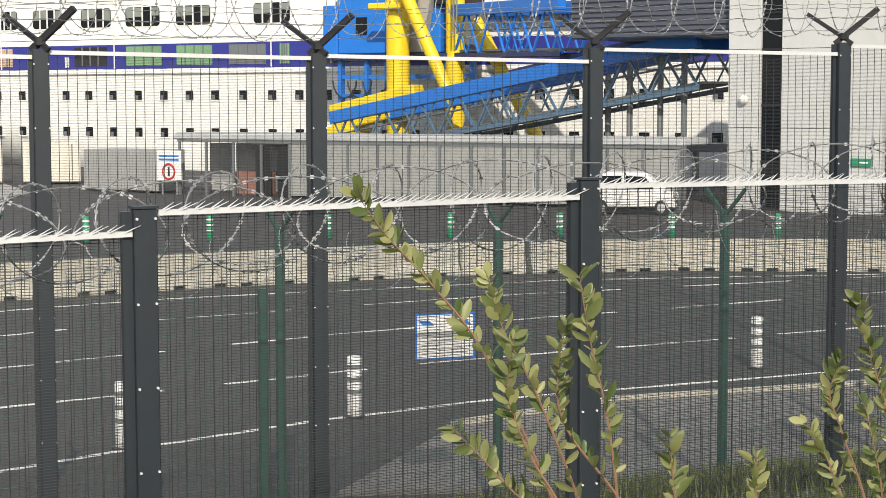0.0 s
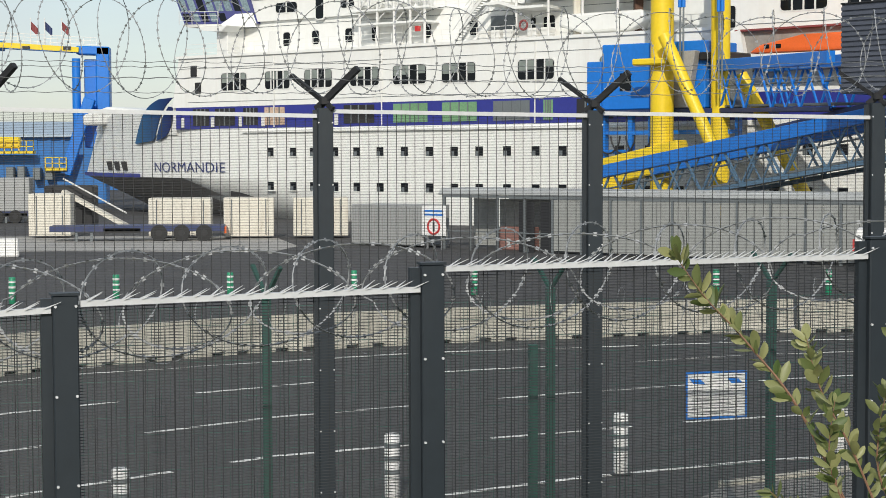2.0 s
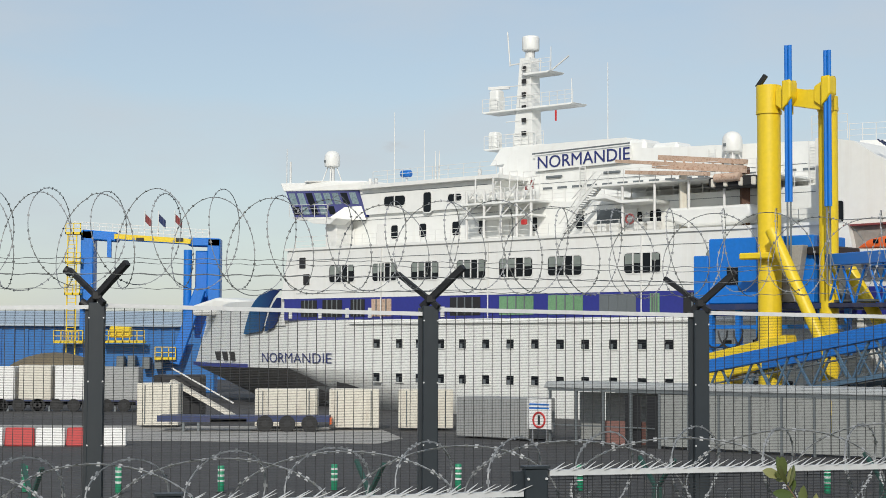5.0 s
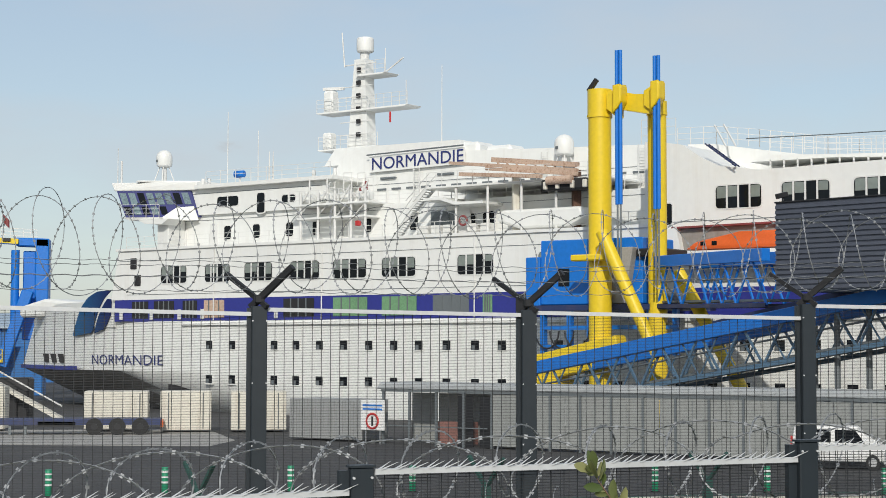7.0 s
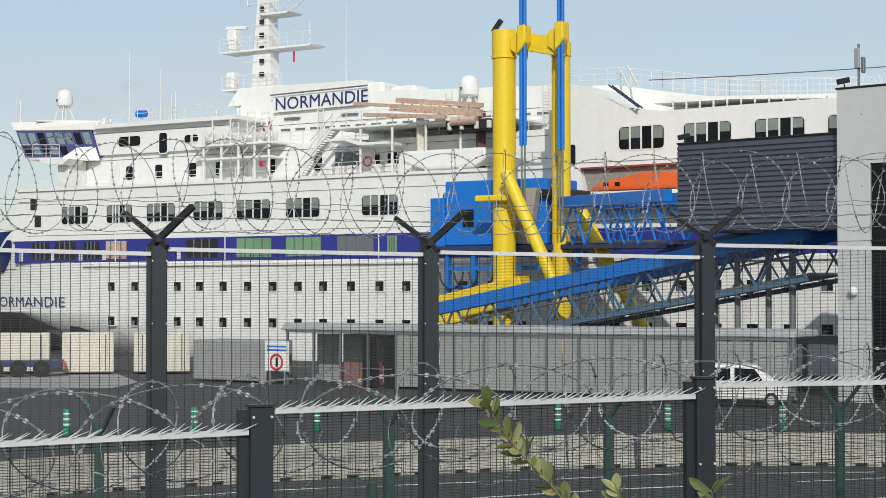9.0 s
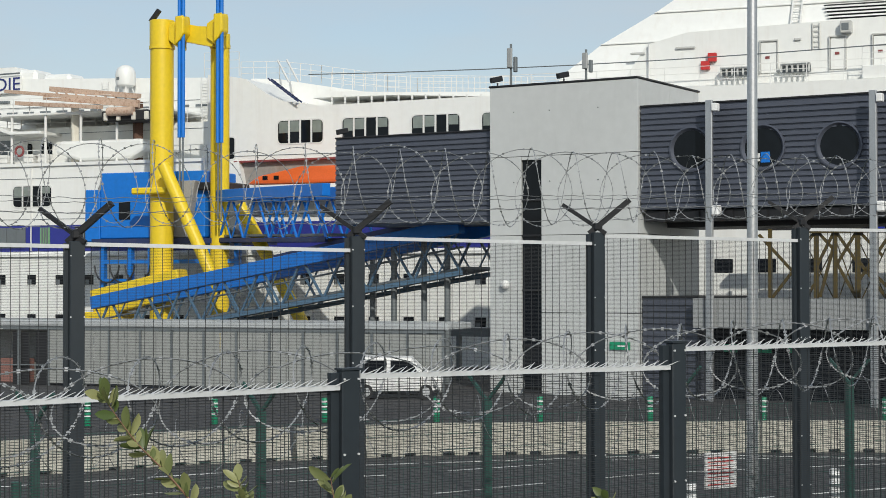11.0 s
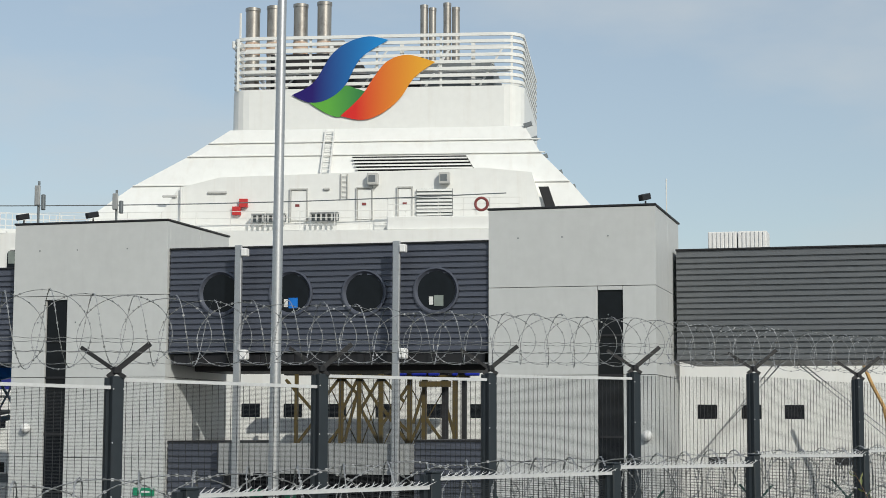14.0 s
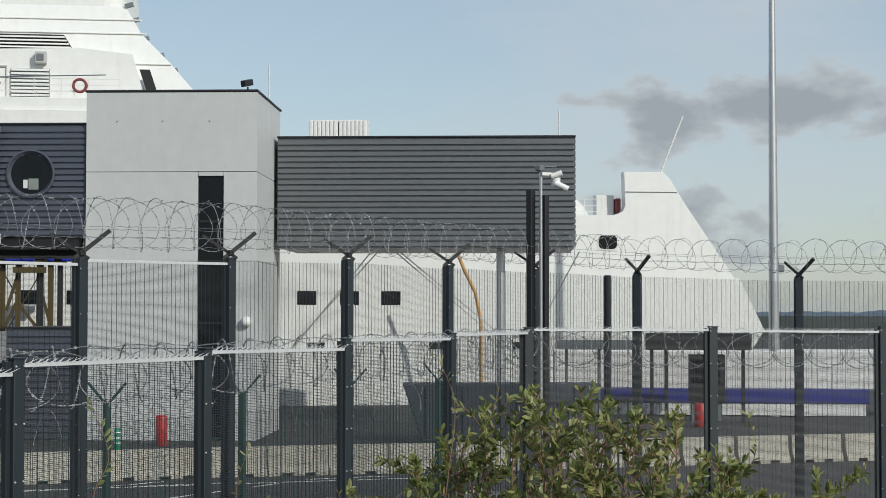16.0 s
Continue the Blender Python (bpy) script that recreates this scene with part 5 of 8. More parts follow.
for x in (-88.0, -86.2, -84.5, -82.9, -81.5):
    part("rack_post", bar(B(), (x, 99.8, 13.4), (x, 99.8, 17.3), 0.11, 8), M_FRAME, ferry)
for x in (-87.1, -85.3):
    part("rack_post", bar(B(), (x, 99.8, 16.3), (x, 99.8, 18.3), 0.07, 6), M_FRAME, ferry)
railing([(-89.1, 99.75, 16.36), (-81.1, 99.75, 16.36)], 1.05, 3, 0.9)
for k, x in enumerate((-88.6, -86.6, -84.6, -82.8)):
    part("liferaft", soft(bar(B(), (x, 100.6, 16.85), (x + 1.3, 100.6, 16.85), 0.38, 12), 0.08, 2), M_SHIP, ferry, smooth=True)
    part("raft_cradle", beam(B(), (x + 0.2, 100.2, 16.3), (x + 1.3, 100.2, 17.7 + 0.3 * (k % 2)), 0.08, 0.1), M_FRAME, ferry)
    part("raft_cradle", beam(B(), (x + 1.2, 100.3, 16.4), (x + 0.5, 100.3, 17.4), 0.08, 0.08), M_FRAME, ferry)
    part("rack_brace", beam(B(), (x, 99.9, 15.2), (x + 1.2, 99.9, 16.2), 0.07, 0.07), M_FRAME, ferry)
for x, z, h in ((-86.5, 17.2, 1.0), (-84.8, 17.5, 1.3), (-82.6, 17.1, 1.2), (-83.4, 17.8, 0.9)):
    fr = B()
    for a, b in (((0, 0), (0, h)), ((0, h), (0.8, h)), ((0.8, h), (0.8, 0)), ((0, h * 0.5), (0.8, h * 0.5))):
        beam(fr, (x + a[0], 101.2, z + a[1]), (x + b[0], 101.2, z + b[1]), 0.07, 0.07)
    part("hoist_frame", fr, M_FRAME, ferry)
for x, z in ((-83.1, 17.6), (-82.5, 18.0)):
    part("hoist_hook", bevelled_box(x, x + 0.22, 100.9, 101.1, z - 0.7, z, 0.04), M_DULL_RED, ferry)
# side deck: landing with a stair, pillars, and a panel painting recess shade
part("landing", soft(prism(B(), [(-75.3, 15.95), (-73.8, 16.0), (-72.5, 15.55), (-70.0, 15.55), (-70.0, 15.75), (-72.4, 15.75), (-73.7, 16.2), (-75.3, 16.15)], 98.9, 101.5), 0.02), M_SHIP, ferry)
part("recess", box(B(), -76.5, -74.0, 101.42, 101.5, 13.4, 15.4), M_GREY_STEEL, ferry, "grey panel painting the shade of a recess behind the stair")
st = B()
for k in range(12):
    f = k / 11
    box(st, -77.0 + 1.9 * f - 0.14, -77.0 + 1.9 * f + 0.14, 99.2, 100.1, 15.2 + 1.75 * f, 15.24 + 1.75 * f)
for y in (99.2, 100.1):
    beam(st, (-77.15, y, 15.1), (-75.0, y, 17.05), 0.05, 0.22)
    beam(st, (-77.15, y, 16.1), (-75.0, y, 18.0), 0.05, 0.05)
part("deck_stair", st, M_FRAME, ferry, "white steel deck stair")
st = B()
for k in range(11):
    f = k / 10
    box(st, -78.0 + 1.6 * f - 0.13, -78.0 + 1.6 * f + 0.13, 98.9, 99.7, 13.4 + 1.8 * f, 13.44 + 1.8 * f)
for y in (98.9, 99.7):
    beam(st, (-78.1, y, 13.3), (-76.3, y, 15.3), 0.05, 0.2)
    beam(st, (-78.1, y, 14.3), (-76.3, y, 16.3), 0.05, 0.05)
part("deck_stair", st, M_FRAME, ferry, "white steel deck stair")
railing([(-75.2, 99.2, 17.0), (-60.0, 99.2, 17.0)], 1.05, 3, 1.3)
part("gallery_deck", soft(box(B(), -75.2, -60.0, 99.1, 104.4, 16.85, 17.0), 0.02), M_SHIP, ferry)
for x in (-72.6, -69.8, -66.9, -64.0):
    part("gallery_post", bar(B(), (x, 99.3, 13.4), (x, 99.3, 16.85), 0.1, 8), M_FRAME, ferry)
for x in (-73.0, -71.7, -68.2):
    part("side_window", bevelled_box(x, x + 0.55, 101.4, 101.5, 14.2, 15.1, 0.08), M_GLASS, ferry)
bm = B()
tube_path(bm, [Vector((-71.9 + 0.33 * math.cos(a * math.pi / 10), 99.2, 14.4 + 0.33 * math.sin(a * math.pi / 10))) for a in range(21)], 0.08, 8)
part("lifebuoy", bm, M_DULL_RED, ferry, "faded red ring lifebuoy on the rail", smooth=True)
part("roof_locker", bevelled_box(-76.6, -74.4, 104.6, 107.0, 19.6, 20.9, 0.25), M_SHIP, ferry)
part("roof_locker", bevelled_box(-74.0, -71.6, 104.8, 107.0, 19.4, 20.5, 0.25), M_SHIP, ferry)
part("board_lamps", bar(B(), (-84.7, 103.9, 20.42), (-75.3, 103.9, 20.58), 0.06, 6), M_GREY_STEEL, ferry)
part("fire_box", bevelled_box(-82.5, -82.1, 99.8, 100.1, 14.5, 14.9, 0.03), M_RED, ferry)
boat = part("rescue_boat", soft(prism(B(), [(-69, 14.2), (-67, 13.6), (-63, 13.6), (-61.6, 14.3), (-62, 15.0), (-68.6, 15.0)], 99.2, 101.2), 0.2, 2), M_SHIP, ferry)
davit = part("davit", beam(B(), (-69.8, 100.0, 18.75), (-62.2, 99.2, 17.85), 0.5, 0.34), M_RUST, ferry, "rust-streaked white boat davit")
part("davit_arm", beam(B(), (-73.6, 100.0, 18.75), (-62.5, 99.4, 17.5), 0.5, 0.22), M_RUST, davit)
part("davit_arm", beam(B(), (-72.0, 99.0, 17.75), (-64.8, 98.6, 17.15), 0.4, 0.26), M_RUST, davit)
part("davit_boom", beam(B(), (-70.0, 99.4, 18.2), (-62.0, 98.9, 17.3), 0.24, 0.5), M_RUST, davit)
part("davit_post", soft(beam(B(), (-68.0, 100.2, 13.4), (-68.0, 100.2, 17.4), 0.5, 0.5), 0.05), M_CREAM, davit)
part("davit_post", soft(beam(B(), (-62.9, 100.2, 13.4), (-62.9, 100.2, 17.6), 0.6, 0.55), 0.05), M_DARK_RUST, davit)
part("davit_winch", soft(box(B(), -64.9, -61.2, 98.7, 100.4, 16.15, 16.9), 0.1), M_DARK, davit)
part("winch_drum", bar(B(), (-64.2, 98.5, 16.8), (-62.2, 98.5, 16.8), 0.3, 12), M_RUST, davit, smooth=True)
for k in range(9):
    x = -69.0 + k * 0.8
    z = 18.55 - k * 0.095
    part("davit_web", beam(B(), (x, 99.3, z), (x + 0.35, 99.3, z - 0.55), 0.12, 0.1), M_RUST, davit)
for x in (-64.6, -63.6, -62.4, -61.4):
    part("davit_sheave", soft(box(B(), x, x + 0.28, 98.5, 98.8, 16.2, 16.75), 0.05), M_CREAM, davit)

# lifeboat before a flat grey panel that paints the shade of its recess
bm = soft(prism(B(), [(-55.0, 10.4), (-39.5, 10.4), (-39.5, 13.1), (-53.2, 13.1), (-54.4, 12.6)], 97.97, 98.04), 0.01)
part("boat_recess", bm, M_SHADE_GREY, ferry, "flat grey panel painting the shade of the boat recess")
part("recess_lip", beam(B(), (-54.0, 97.8, 13.05), (-39.6, 97.8, 13.2), 0.5, 0.12), M_DULL_RED, ferry, "rust-red edge over the boat recess")
part("recess_cheek", prism(B(), [(-55.2, 12.7), (-53.6, 13.1), (-53.2, 11.2), (-53.5, 10.4), (-55.0, 11.6)], 97.5, 98.0), M_SHIP, ferry)
life = thing("lifeboat", "bright orange enclosed lifeboat in the ship's side", "boat", at=(-48, 97.2, 11), frame_=QUAY)
part("canopy", soft(prism(B(), [(-52.4, 11.5), (-51.6, 12.0), (-48.5, 12.55), (-44.0, 12.6), (-43.0, 11.5)], 96.3, 97.9), 0.18, 2), M_ORANGE, life, smooth=True)
part("boat_hull", soft(prism(B(), [(-52.6, 11.45), (-51.8, 10.6), (-44.0, 10.5), (-43.0, 11.45)], 96.3, 97.9), 0.15, 2), M_SHIP, life, smooth=True)
for s in (-51.2, -50.4):
    part("boat_window", box(B(), s, s + 0.35, 96.26, 96.3, 11.75, 12.0), M_GLASS, life)

# funnel
FUN_X, FUN_Y = -15.45, 111.0


def funnel_outline(hw, hy, r):
    """Plan of the funnel: a box with rounded corners."""
    pts = []
    for qx, qy, a0 in ((1, -1, -90), (1, 1, 0), (-1, 1, 90), (-1, -1, 180)):
        for i in range(6):
            a = radians(a0 + i * 18)
            pts.append((FUN_X + qx * (hw - r) + r * math.cos(a), FUN_Y + qy * (hy - r) + r * math.sin(a)))
    return pts


def rounded_shell(z0, z1, hw, hy, r, t):
    """A band that runs round the funnel, t thick."""
    bm = B()
    ring = [[bm.verts.new((x, y, z)) for x, y in funnel_outline(hw - g, hy - g, r)] for z, g in ((z0, 0), (z1, 0), (z1, t), (z0, t))]
    m = len(ring[0])
    for i in range(4):
        for j in range(m):
            bm.faces.new((ring[i][j], ring[i][(j + 1) % m], ring[(i + 1) % 4][(j + 1) % m], ring[(i + 1) % 4][j]))
    return bm


fun = part("funnel", rounded_shell(23.5, 26.15, 9.22, 8.0, 1.25, 0.3), M_SHIP, ferry, "broad white funnel on a tapered base", smooth=False)
part("funnel_deck", box(B(), -24.0, -6.9, 103.6, 118.4, 25.6, 25.8), M_DARK, fun)
bm = B()
lv = ((16.7, -33.5, -1.2, 100.2, 121.8), (18.2, -32.3, -2.0, 100.5, 121.5), (19.9, -30.2, -3.4, 101.2, 120.8), (21.8, -27.0, -5.2, 102.0, 120.0), (23.6, -24.6, -6.2, 103.0, 119.0))
rows = [[bm.verts.new(p) for p in ((a, y0, z), (b, y0, z), (b, y1, z), (a, y1, z))] for z, a, b, y0, y1 in lv]
for r0, r1 in zip(rows, rows[1:]):
    for i in range(4):
        bm.faces.new((r0[i], r0[(i + 1) % 4], r1[(i + 1) % 4], r1[i]))
bm.faces.new(rows[-1])
part("funnel_base", bm, M_SHIP, fun)
for z, a, b, y in ((19.9, -30.2, -3.4, 101.15), (21.8, -27.0, -4.9, 101.95), (22.7, -25.8, -5.2, 102.45)):
    part("base_ledge", beam(B(), (a, y, z), (b, y, z), 0.16, 0.06), M_SHIP, fun)
# Near-black and grey blocks fill the gaps between the louvres.
part("exhaust_casing", box(B(), -22.6, -17.2, 105.4, 116.5, 25.8, 28.9), M_DARK, fun, "dark exhaust casing inside the louvres")
part("exhaust_casing", box(B(), -13.0, -8.4, 106.5, 116.5, 25.8, 28.4), M_GREY_STEEL, fun, "grey exhaust casing inside the louvres")
part("exhaust_casing", box(B(), -17.1, -13.1, 108.0, 116.5, 25.8, 27.6), M_DARK, fun)
for k in range(8):
    z = 26.33 + k * 0.425
    part("funnel_slat", rounded_shell(z, z + 0.2, 9.2, 8.0, 1.2, 0.12), M_SHIP, fun)
for s in (-24.2, -19.6, -15.4, -11.4, -7.0):
    part("funnel_stay", box(B(), s - 0.07, s + 0.07, 103.14, 103.3, 26.1, 29.45), M_SHIP, fun)
for s in (-22.0, -18.5, -14.0, -9.5):
    part("inner_post", box(B(), s - 0.12, s + 0.12, 104.4, 104.6, 25.8, 29.3), M_FRAME, fun)
for z in (27.3, 28.9):
    part("inner_rail", box(B(), -24.0, -7.0, 104.3, 104.4, z, z + 0.12), M_FRAME, fun)
for s, h, r in ((-24.05, 2.75, 0.46), (-22.65, 2.85, 0.46), (-20.9, 2.95, 0.46), (-19.35, 3.05, 0.46), (-12.95, 2.9, 0.25), (-12.4, 2.7, 0.24), (-11.45, 3.0, 0.25), (-10.88, 2.7, 0.25)):
    y = 106.5 if r > 0.3 else 107.2
    pp = part("exhaust_pipe", bar(B(), (s, y, 26.5), (s, y, 29.4 + h), r, 14), M_EXHAUST, fun, smooth=True)
    part("pipe_collar", bar(B(), (s, y, 29.25 + h), (s, y, 29.45 + h), r * 1.08, 14), M_EXHAUST, pp, smooth=True)
    if r > 0.3:
        part("pipe_skirt", bar(B(), (s, y, 29.1), (s, y, 29.9), r * 1.06, 14), M_RUST, pp, smooth=True)
part("pipe_box", bevelled_box(-25.2, -24.6, 105.6, 106.6, 29.4, 29.9, 0.05), M_FRAME, fun)
part("pipe_box", bevelled_box(-18.8, -17.9, 105.8, 106.8, 29.4, 29.85, 0.05), M_EXHAUST, fun)
part("mast_light", bar(B(), (-24.75, 106, 29.4), (-24.75, 106, 31.8), 0.08, 6), M_FRAME, fun)
for s in (-21.5, -16.6, -12.6, -9.2):
    part("inner_stay", beam(B(), (s, 104.2, 26.2), (s + 1.4, 106.4, 29.3), 0.1, 0.1), M_FRAME, fun)


def wave_shape(top, bottom, y, n=24):
    """A flat emblem between two smooth edges given by a few turning points."""
    def spline(pts, f):
        k = f * (len(pts) - 1)
        i = min(int(k), len(pts) - 2)
        g = k - i
        p = [Vector(pts[max(0, min(len(pts) - 1, i + d))]) for d in (-1, 0, 1, 2)]
        return 0.5 * ((2 * p[1]) + (p[2] - p[0]) * g + (2 * p[0] - 5 * p[1] + 4 * p[2] - p[3]) * g * g + (3 * p[1] - p[0] - 3 * p[2] + p[3]) * g ** 3)
    bm = B()
    a, b = [], []
    for i in range(n + 1):
        u, w = spline(top, i / n), spline(bottom, i / n)
        a.append(bm.verts.new((u.x, y, u.y)))
        b.append(bm.verts.new((w.x, y, w.y)))
    for i in range(n):
        bm.faces.new((b[i], b[i + 1], a[i + 1], a[i]))
    return bm


def emb(px, py):
    """Emblem drawing units to the funnel side."""
    return (-24.75 + (px - 625) * 0.0361, 30.2 - (py - 66) * 0.0371)


M_EM_BLUE = gradient("emblem_blue", (0.016, 0.006, 0.13), (0.01, 0.24, 0.60), 30.6, 35.2)
M_EM_ORANGE = gradient("emblem_orange", (0.62, 0.022, 0.02), (0.75, 0.36, 0.03), 33.3, 37.6)
M_EM_GREEN = gradient("emblem_green", (0.11, 0.38, 0.05), (0.015, 0.15, 0.06), 31.5, 34.2)
EY = 102.9
part("emblem_blue", wave_shape([emb(*p) for p in ((737, 186), (775, 165), (806, 118), (838, 96), (872, 88), (905, 95))],
                               [emb(*p) for p in ((737, 186), (768, 199), (800, 194), (830, 171), (857, 125), (905, 95))], EY), M_EM_BLUE, fun, "blue painted wave emblem")
part("emblem_orange", wave_shape([emb(*p) for p in ((822, 223), (858, 190), (882, 155), (905, 130), (940, 121), (986, 134))],
                                 [emb(*p) for p in ((822, 223), (860, 230), (893, 220), (925, 195), (950, 160), (986, 134))], EY - 0.01), M_EM_ORANGE, fun, "orange painted wave emblem")
part("emblem_green", wave_shape([emb(*p) for p in ((768, 200), (800, 193), (828, 172), (848, 176), (866, 182))],
                                [emb(*p) for p in ((768, 200), (796, 217), (822, 224), (845, 207), (866, 182))], EY + 0.01), M_EM_GREEN, fun, "green painted wave emblem")
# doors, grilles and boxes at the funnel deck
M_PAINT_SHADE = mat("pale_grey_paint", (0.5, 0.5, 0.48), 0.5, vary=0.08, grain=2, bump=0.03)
part("funnel_house", prism(B(), [(-29.0, 16.7), (-4.6, 16.7), (-5.6, 20.3), (-8.5, 20.6), (-24.5, 20.2), (-27.0, 19.6)], 100.05, 101.6), M_SHIP, fun)
for s, w, z in ((-20.15, 1.1, 17.5), (-16.1, 1.0, 17.55), (-13.65, 0.95, 17.55)):
    part("deck_door", bevelled_box(s + 0.08, s + w - 0.08, 99.96, 100.045, z, z + 1.8, 0.03), M_SHIP, fun)
    rim = B()
    for a in ((s, s + 0.07, z, z + 1.9), (s + w - 0.07, s + w, z, z + 1.9), (s, s + w, z + 1.88, z + 1.96)):
        box(rim, a[0], a[1], 99.9, 100.04, a[2], a[3])
    part("door_rim", rim, M_PAINT_SHADE, fun)
    part("door_plate", box(B(), s + 0.35, s + 0.6, 99.93, 99.958, z + 0.85, z + 1.0), M_DULL_RED, fun)
part("deck_grille", box(B(), -12.48, -10.3, 99.98, 100.045, 17.5, 19.35), M_GREY_STEEL, fun)
for kk in range(9):
    part("grille_blade", beam(B(), (-12.45, 99.9, 17.58 + kk * 0.21), (-10.33, 99.9, 17.58 + kk * 0.21), 0.14, 0.12), M_SHIP, fun)
for s in (-15.4, -11.1):
    part("air_unit", bevelled_box(s, s + 0.65, 99.5, 100.04, 19.6, 20.3, 0.04), M_PAINT_SHADE, fun)
    part("unit_grille", box(B(), s + 0.1, s + 0.5, 99.47, 99.499, 19.75, 20.15), M_GREY_STEEL, fun)
for s0, s1, z in ((-22.35, -20.3, 17.4), (-18.8, -17.1, 17.45)):
    part("deck_bench", box(B(), s0, s1, 99.3, 99.8, z + 0.4, z + 0.5), M_PAINT_SHADE, fun)
    n = int((s1 - s0) / 0.3)
    for k in range(n + 1):
        part("bench_slat", box(B(), s0 + k * (s1 - s0 - 0.1) / n, s0 + 0.1 + k * (s1 - s0 - 0.1) / n, 99.3, 99.4, z, z + 0.4), M_PAINT_SHADE, fun)
    # Grey sheet paints the shade under the seat, behind the slats.
    part("bench_shade", box(B(), s0, s1, 99.7, 99.78, z, z + 0.4), M_GREY_STEEL, fun)
part("raised_deck", soft(box(B(), -14.0, -6.1, 98.3, 100.0, 16.72, 17.5), 0.04), M_SHIP, fun)
railing([(-14.0, 98.5, 17.5), (-8.0, 98.5, 17.5), (-6.2, 98.5, 17.5)], 1.1, 3, 1.5)
part("deck_pole", bar(B(), (-26.8, 99.8, 16.7), (-26.8, 99.8, 19.6), 0.06, 6), M_FRAME, fun)
bm = B()
for xs in (-17.04, -16.64):
    beam(bm, (xs, 99.95, 18.8), (xs, 99.95, 20.3), 0.06, 0.06)
for q in range(5):
    beam(bm, (-17.04, 99.95, 18.95 + q * 0.3), (-16.64, 99.95, 18.95 + q * 0.3), 0.04, 0.04)
part("ladder", bm, M_PAINT_SHADE, fun)
for s, z, w in ((-25.2, 19.2, 1.2), (-28.0, 19.0, 0.9), (-18.1, 19.35, 0.4)):
    part("wall_lamp", bevelled_box(s, s + w, 99.9, 100.04, z, z + 0.14, 0.03), M_PAINT_SHADE, fun)
# Dark sheet on the funnel base paints the shade between the slats.
bm = B()
bm.faces.new([bm.verts.new(p) for p in ((-16.1, 101.33, 20.35), (-8.9, 101.33, 20.35), (-9.7, 101.88, 21.65), (-16.7, 101.88, 21.65))])
intake = part("side_grille", bm, M_DARK, fun, "dark sheet painting the shade behind white slats")
for kk in range(6):
    f = (kk + 0.2) / 6
    part("grille_slat", beam(B(), (-16.15 - 0.6 * f, 101.22 + 0.55 * f, 20.35 + 1.3 * f), (-8.95 - 0.8 * f, 101.22 + 0.55 * f, 20.35 + 1.3 * f), 0.12, 0.09), M_SHIP, intake)
for s, z in ((-23.2, 18.35), (-23.62, 17.88)):
    part("fire_box", box(B(), s, s + 0.5, 99.75, 100.0, z, z + 0.5), M_RED, fun)
bm = B()
for z0, z1, ya, yb in ((20.3, 23.5, 101.0, 102.7),):
    for xs in (-18.5, -17.95):
        beam(bm, (xs, ya, z0), (xs, yb, z1), 0.09, 0.09)
    nr = int((z1 - z0) / 0.3)
    for q in range(nr):
        f = (q + 0.5) / nr
        beam(bm, (-18.5, ya + (yb - ya) * f, z0 + (z1 - z0) * f), (-17.95, ya + (yb - ya) * f, z0 + (z1 - z0) * f), 0.05, 0.05)
part("ladder", bm, M_FRAME, fun)
for s in (-8.9,):
    bm = B()
    pts = [Vector((-8.45 + 0.36 * math.cos(a * math.pi / 10), 98.4, 18.2 + 0.36 * math.sin(a * math.pi / 10))) for a in range(21)]
    tube_path(bm, pts, 0.085, 8)
    part("lifebuoy", bm, M_DULL_RED, ferry, "orange ring lifebuoy on the rail", smooth=True)
for s, z in ((-6.25, 23.6), (-5.9, 22.7), (-5.3, 21.6), (-4.4, 20.6), (-3.6, 19.7)):
    part("side_lamp", beam(B(), (s, 103, z), (s + 0.5, 103, z + 0.15), 0.3, 0.25), M_GREY_STEEL, fun)
part("funnel_hatch", prism(B(), [(-5.2, 19.4), (-4.6, 19.4), (-4.2, 18.2), (-4.8, 18.2)], 99.9, 100.1), M_DARK, fun)

# deck fittings of the forward houses
railing([(-103.5, 101.8, 16.25), (-92.0, 101.8, 16.25)], 1.0, 3, 1.2)
railing([(-86.0, 101.8, 16.25), (-57.5, 101.8, 16.25)], 1.0, 3, 1.2)
for k in range(17):
    s0 = -84.0 + k * 1.45
    part("vent_slot", box(B(), s0, s0 + 0.9, 104.33, 104.4, 17.55, 17.75), M_GREY_STEEL, ferry)
for s0 in (-83.6, -78.0, -71.0):
    part("vent_cover", bevelled_box(s0, s0 + 1.5, 104.2, 104.42, 18.45, 18.62, 0.02), M_GREY_STEEL, ferry)
for s0, w, h in ((-103.2, 1.1, 1.6), (-99.4, 0.9, 1.9), (-86.0, 1.0, 1.9), (-74.0, 1.2, 1.9)):
    part("weather_door", bevelled_box(s0, s0 + w, 101.38, 101.5, 13.5, 13.5 + h, 0.03), M_FRAME, ferry)
for s0 in (-80.2, -68.4, -60.2):
    bm = B()
    for q in range(14):
        box(bm, s0, s0 + 0.5, 104.15, 104.2, 16.4 + q * 0.22, 16.44 + q * 0.22)
    box(bm, s0 - 0.05, s0, 104.12, 104.22, 16.2, 19.6)
    box(bm, s0 + 0.5, s0 + 0.55, 104.12, 104.22, 16.2, 19.6)
    part("ladder", bm, M_FRAME, ferry)
for s0 in (-77.0, -75.9, -74.8, -72.6, -71.4):
    part("locker", bevelled_box(s0, s0 + 0.8, 100.6, 101.3, 13.4, 14.3, 0.04), M_FRAME, ferry)
beamer = thing("searchlight", "blue-hooded searchlight on the wheelhouse roof", "lamp", at=(-96.2, 101.6, 18.65), frame_=QUAY)
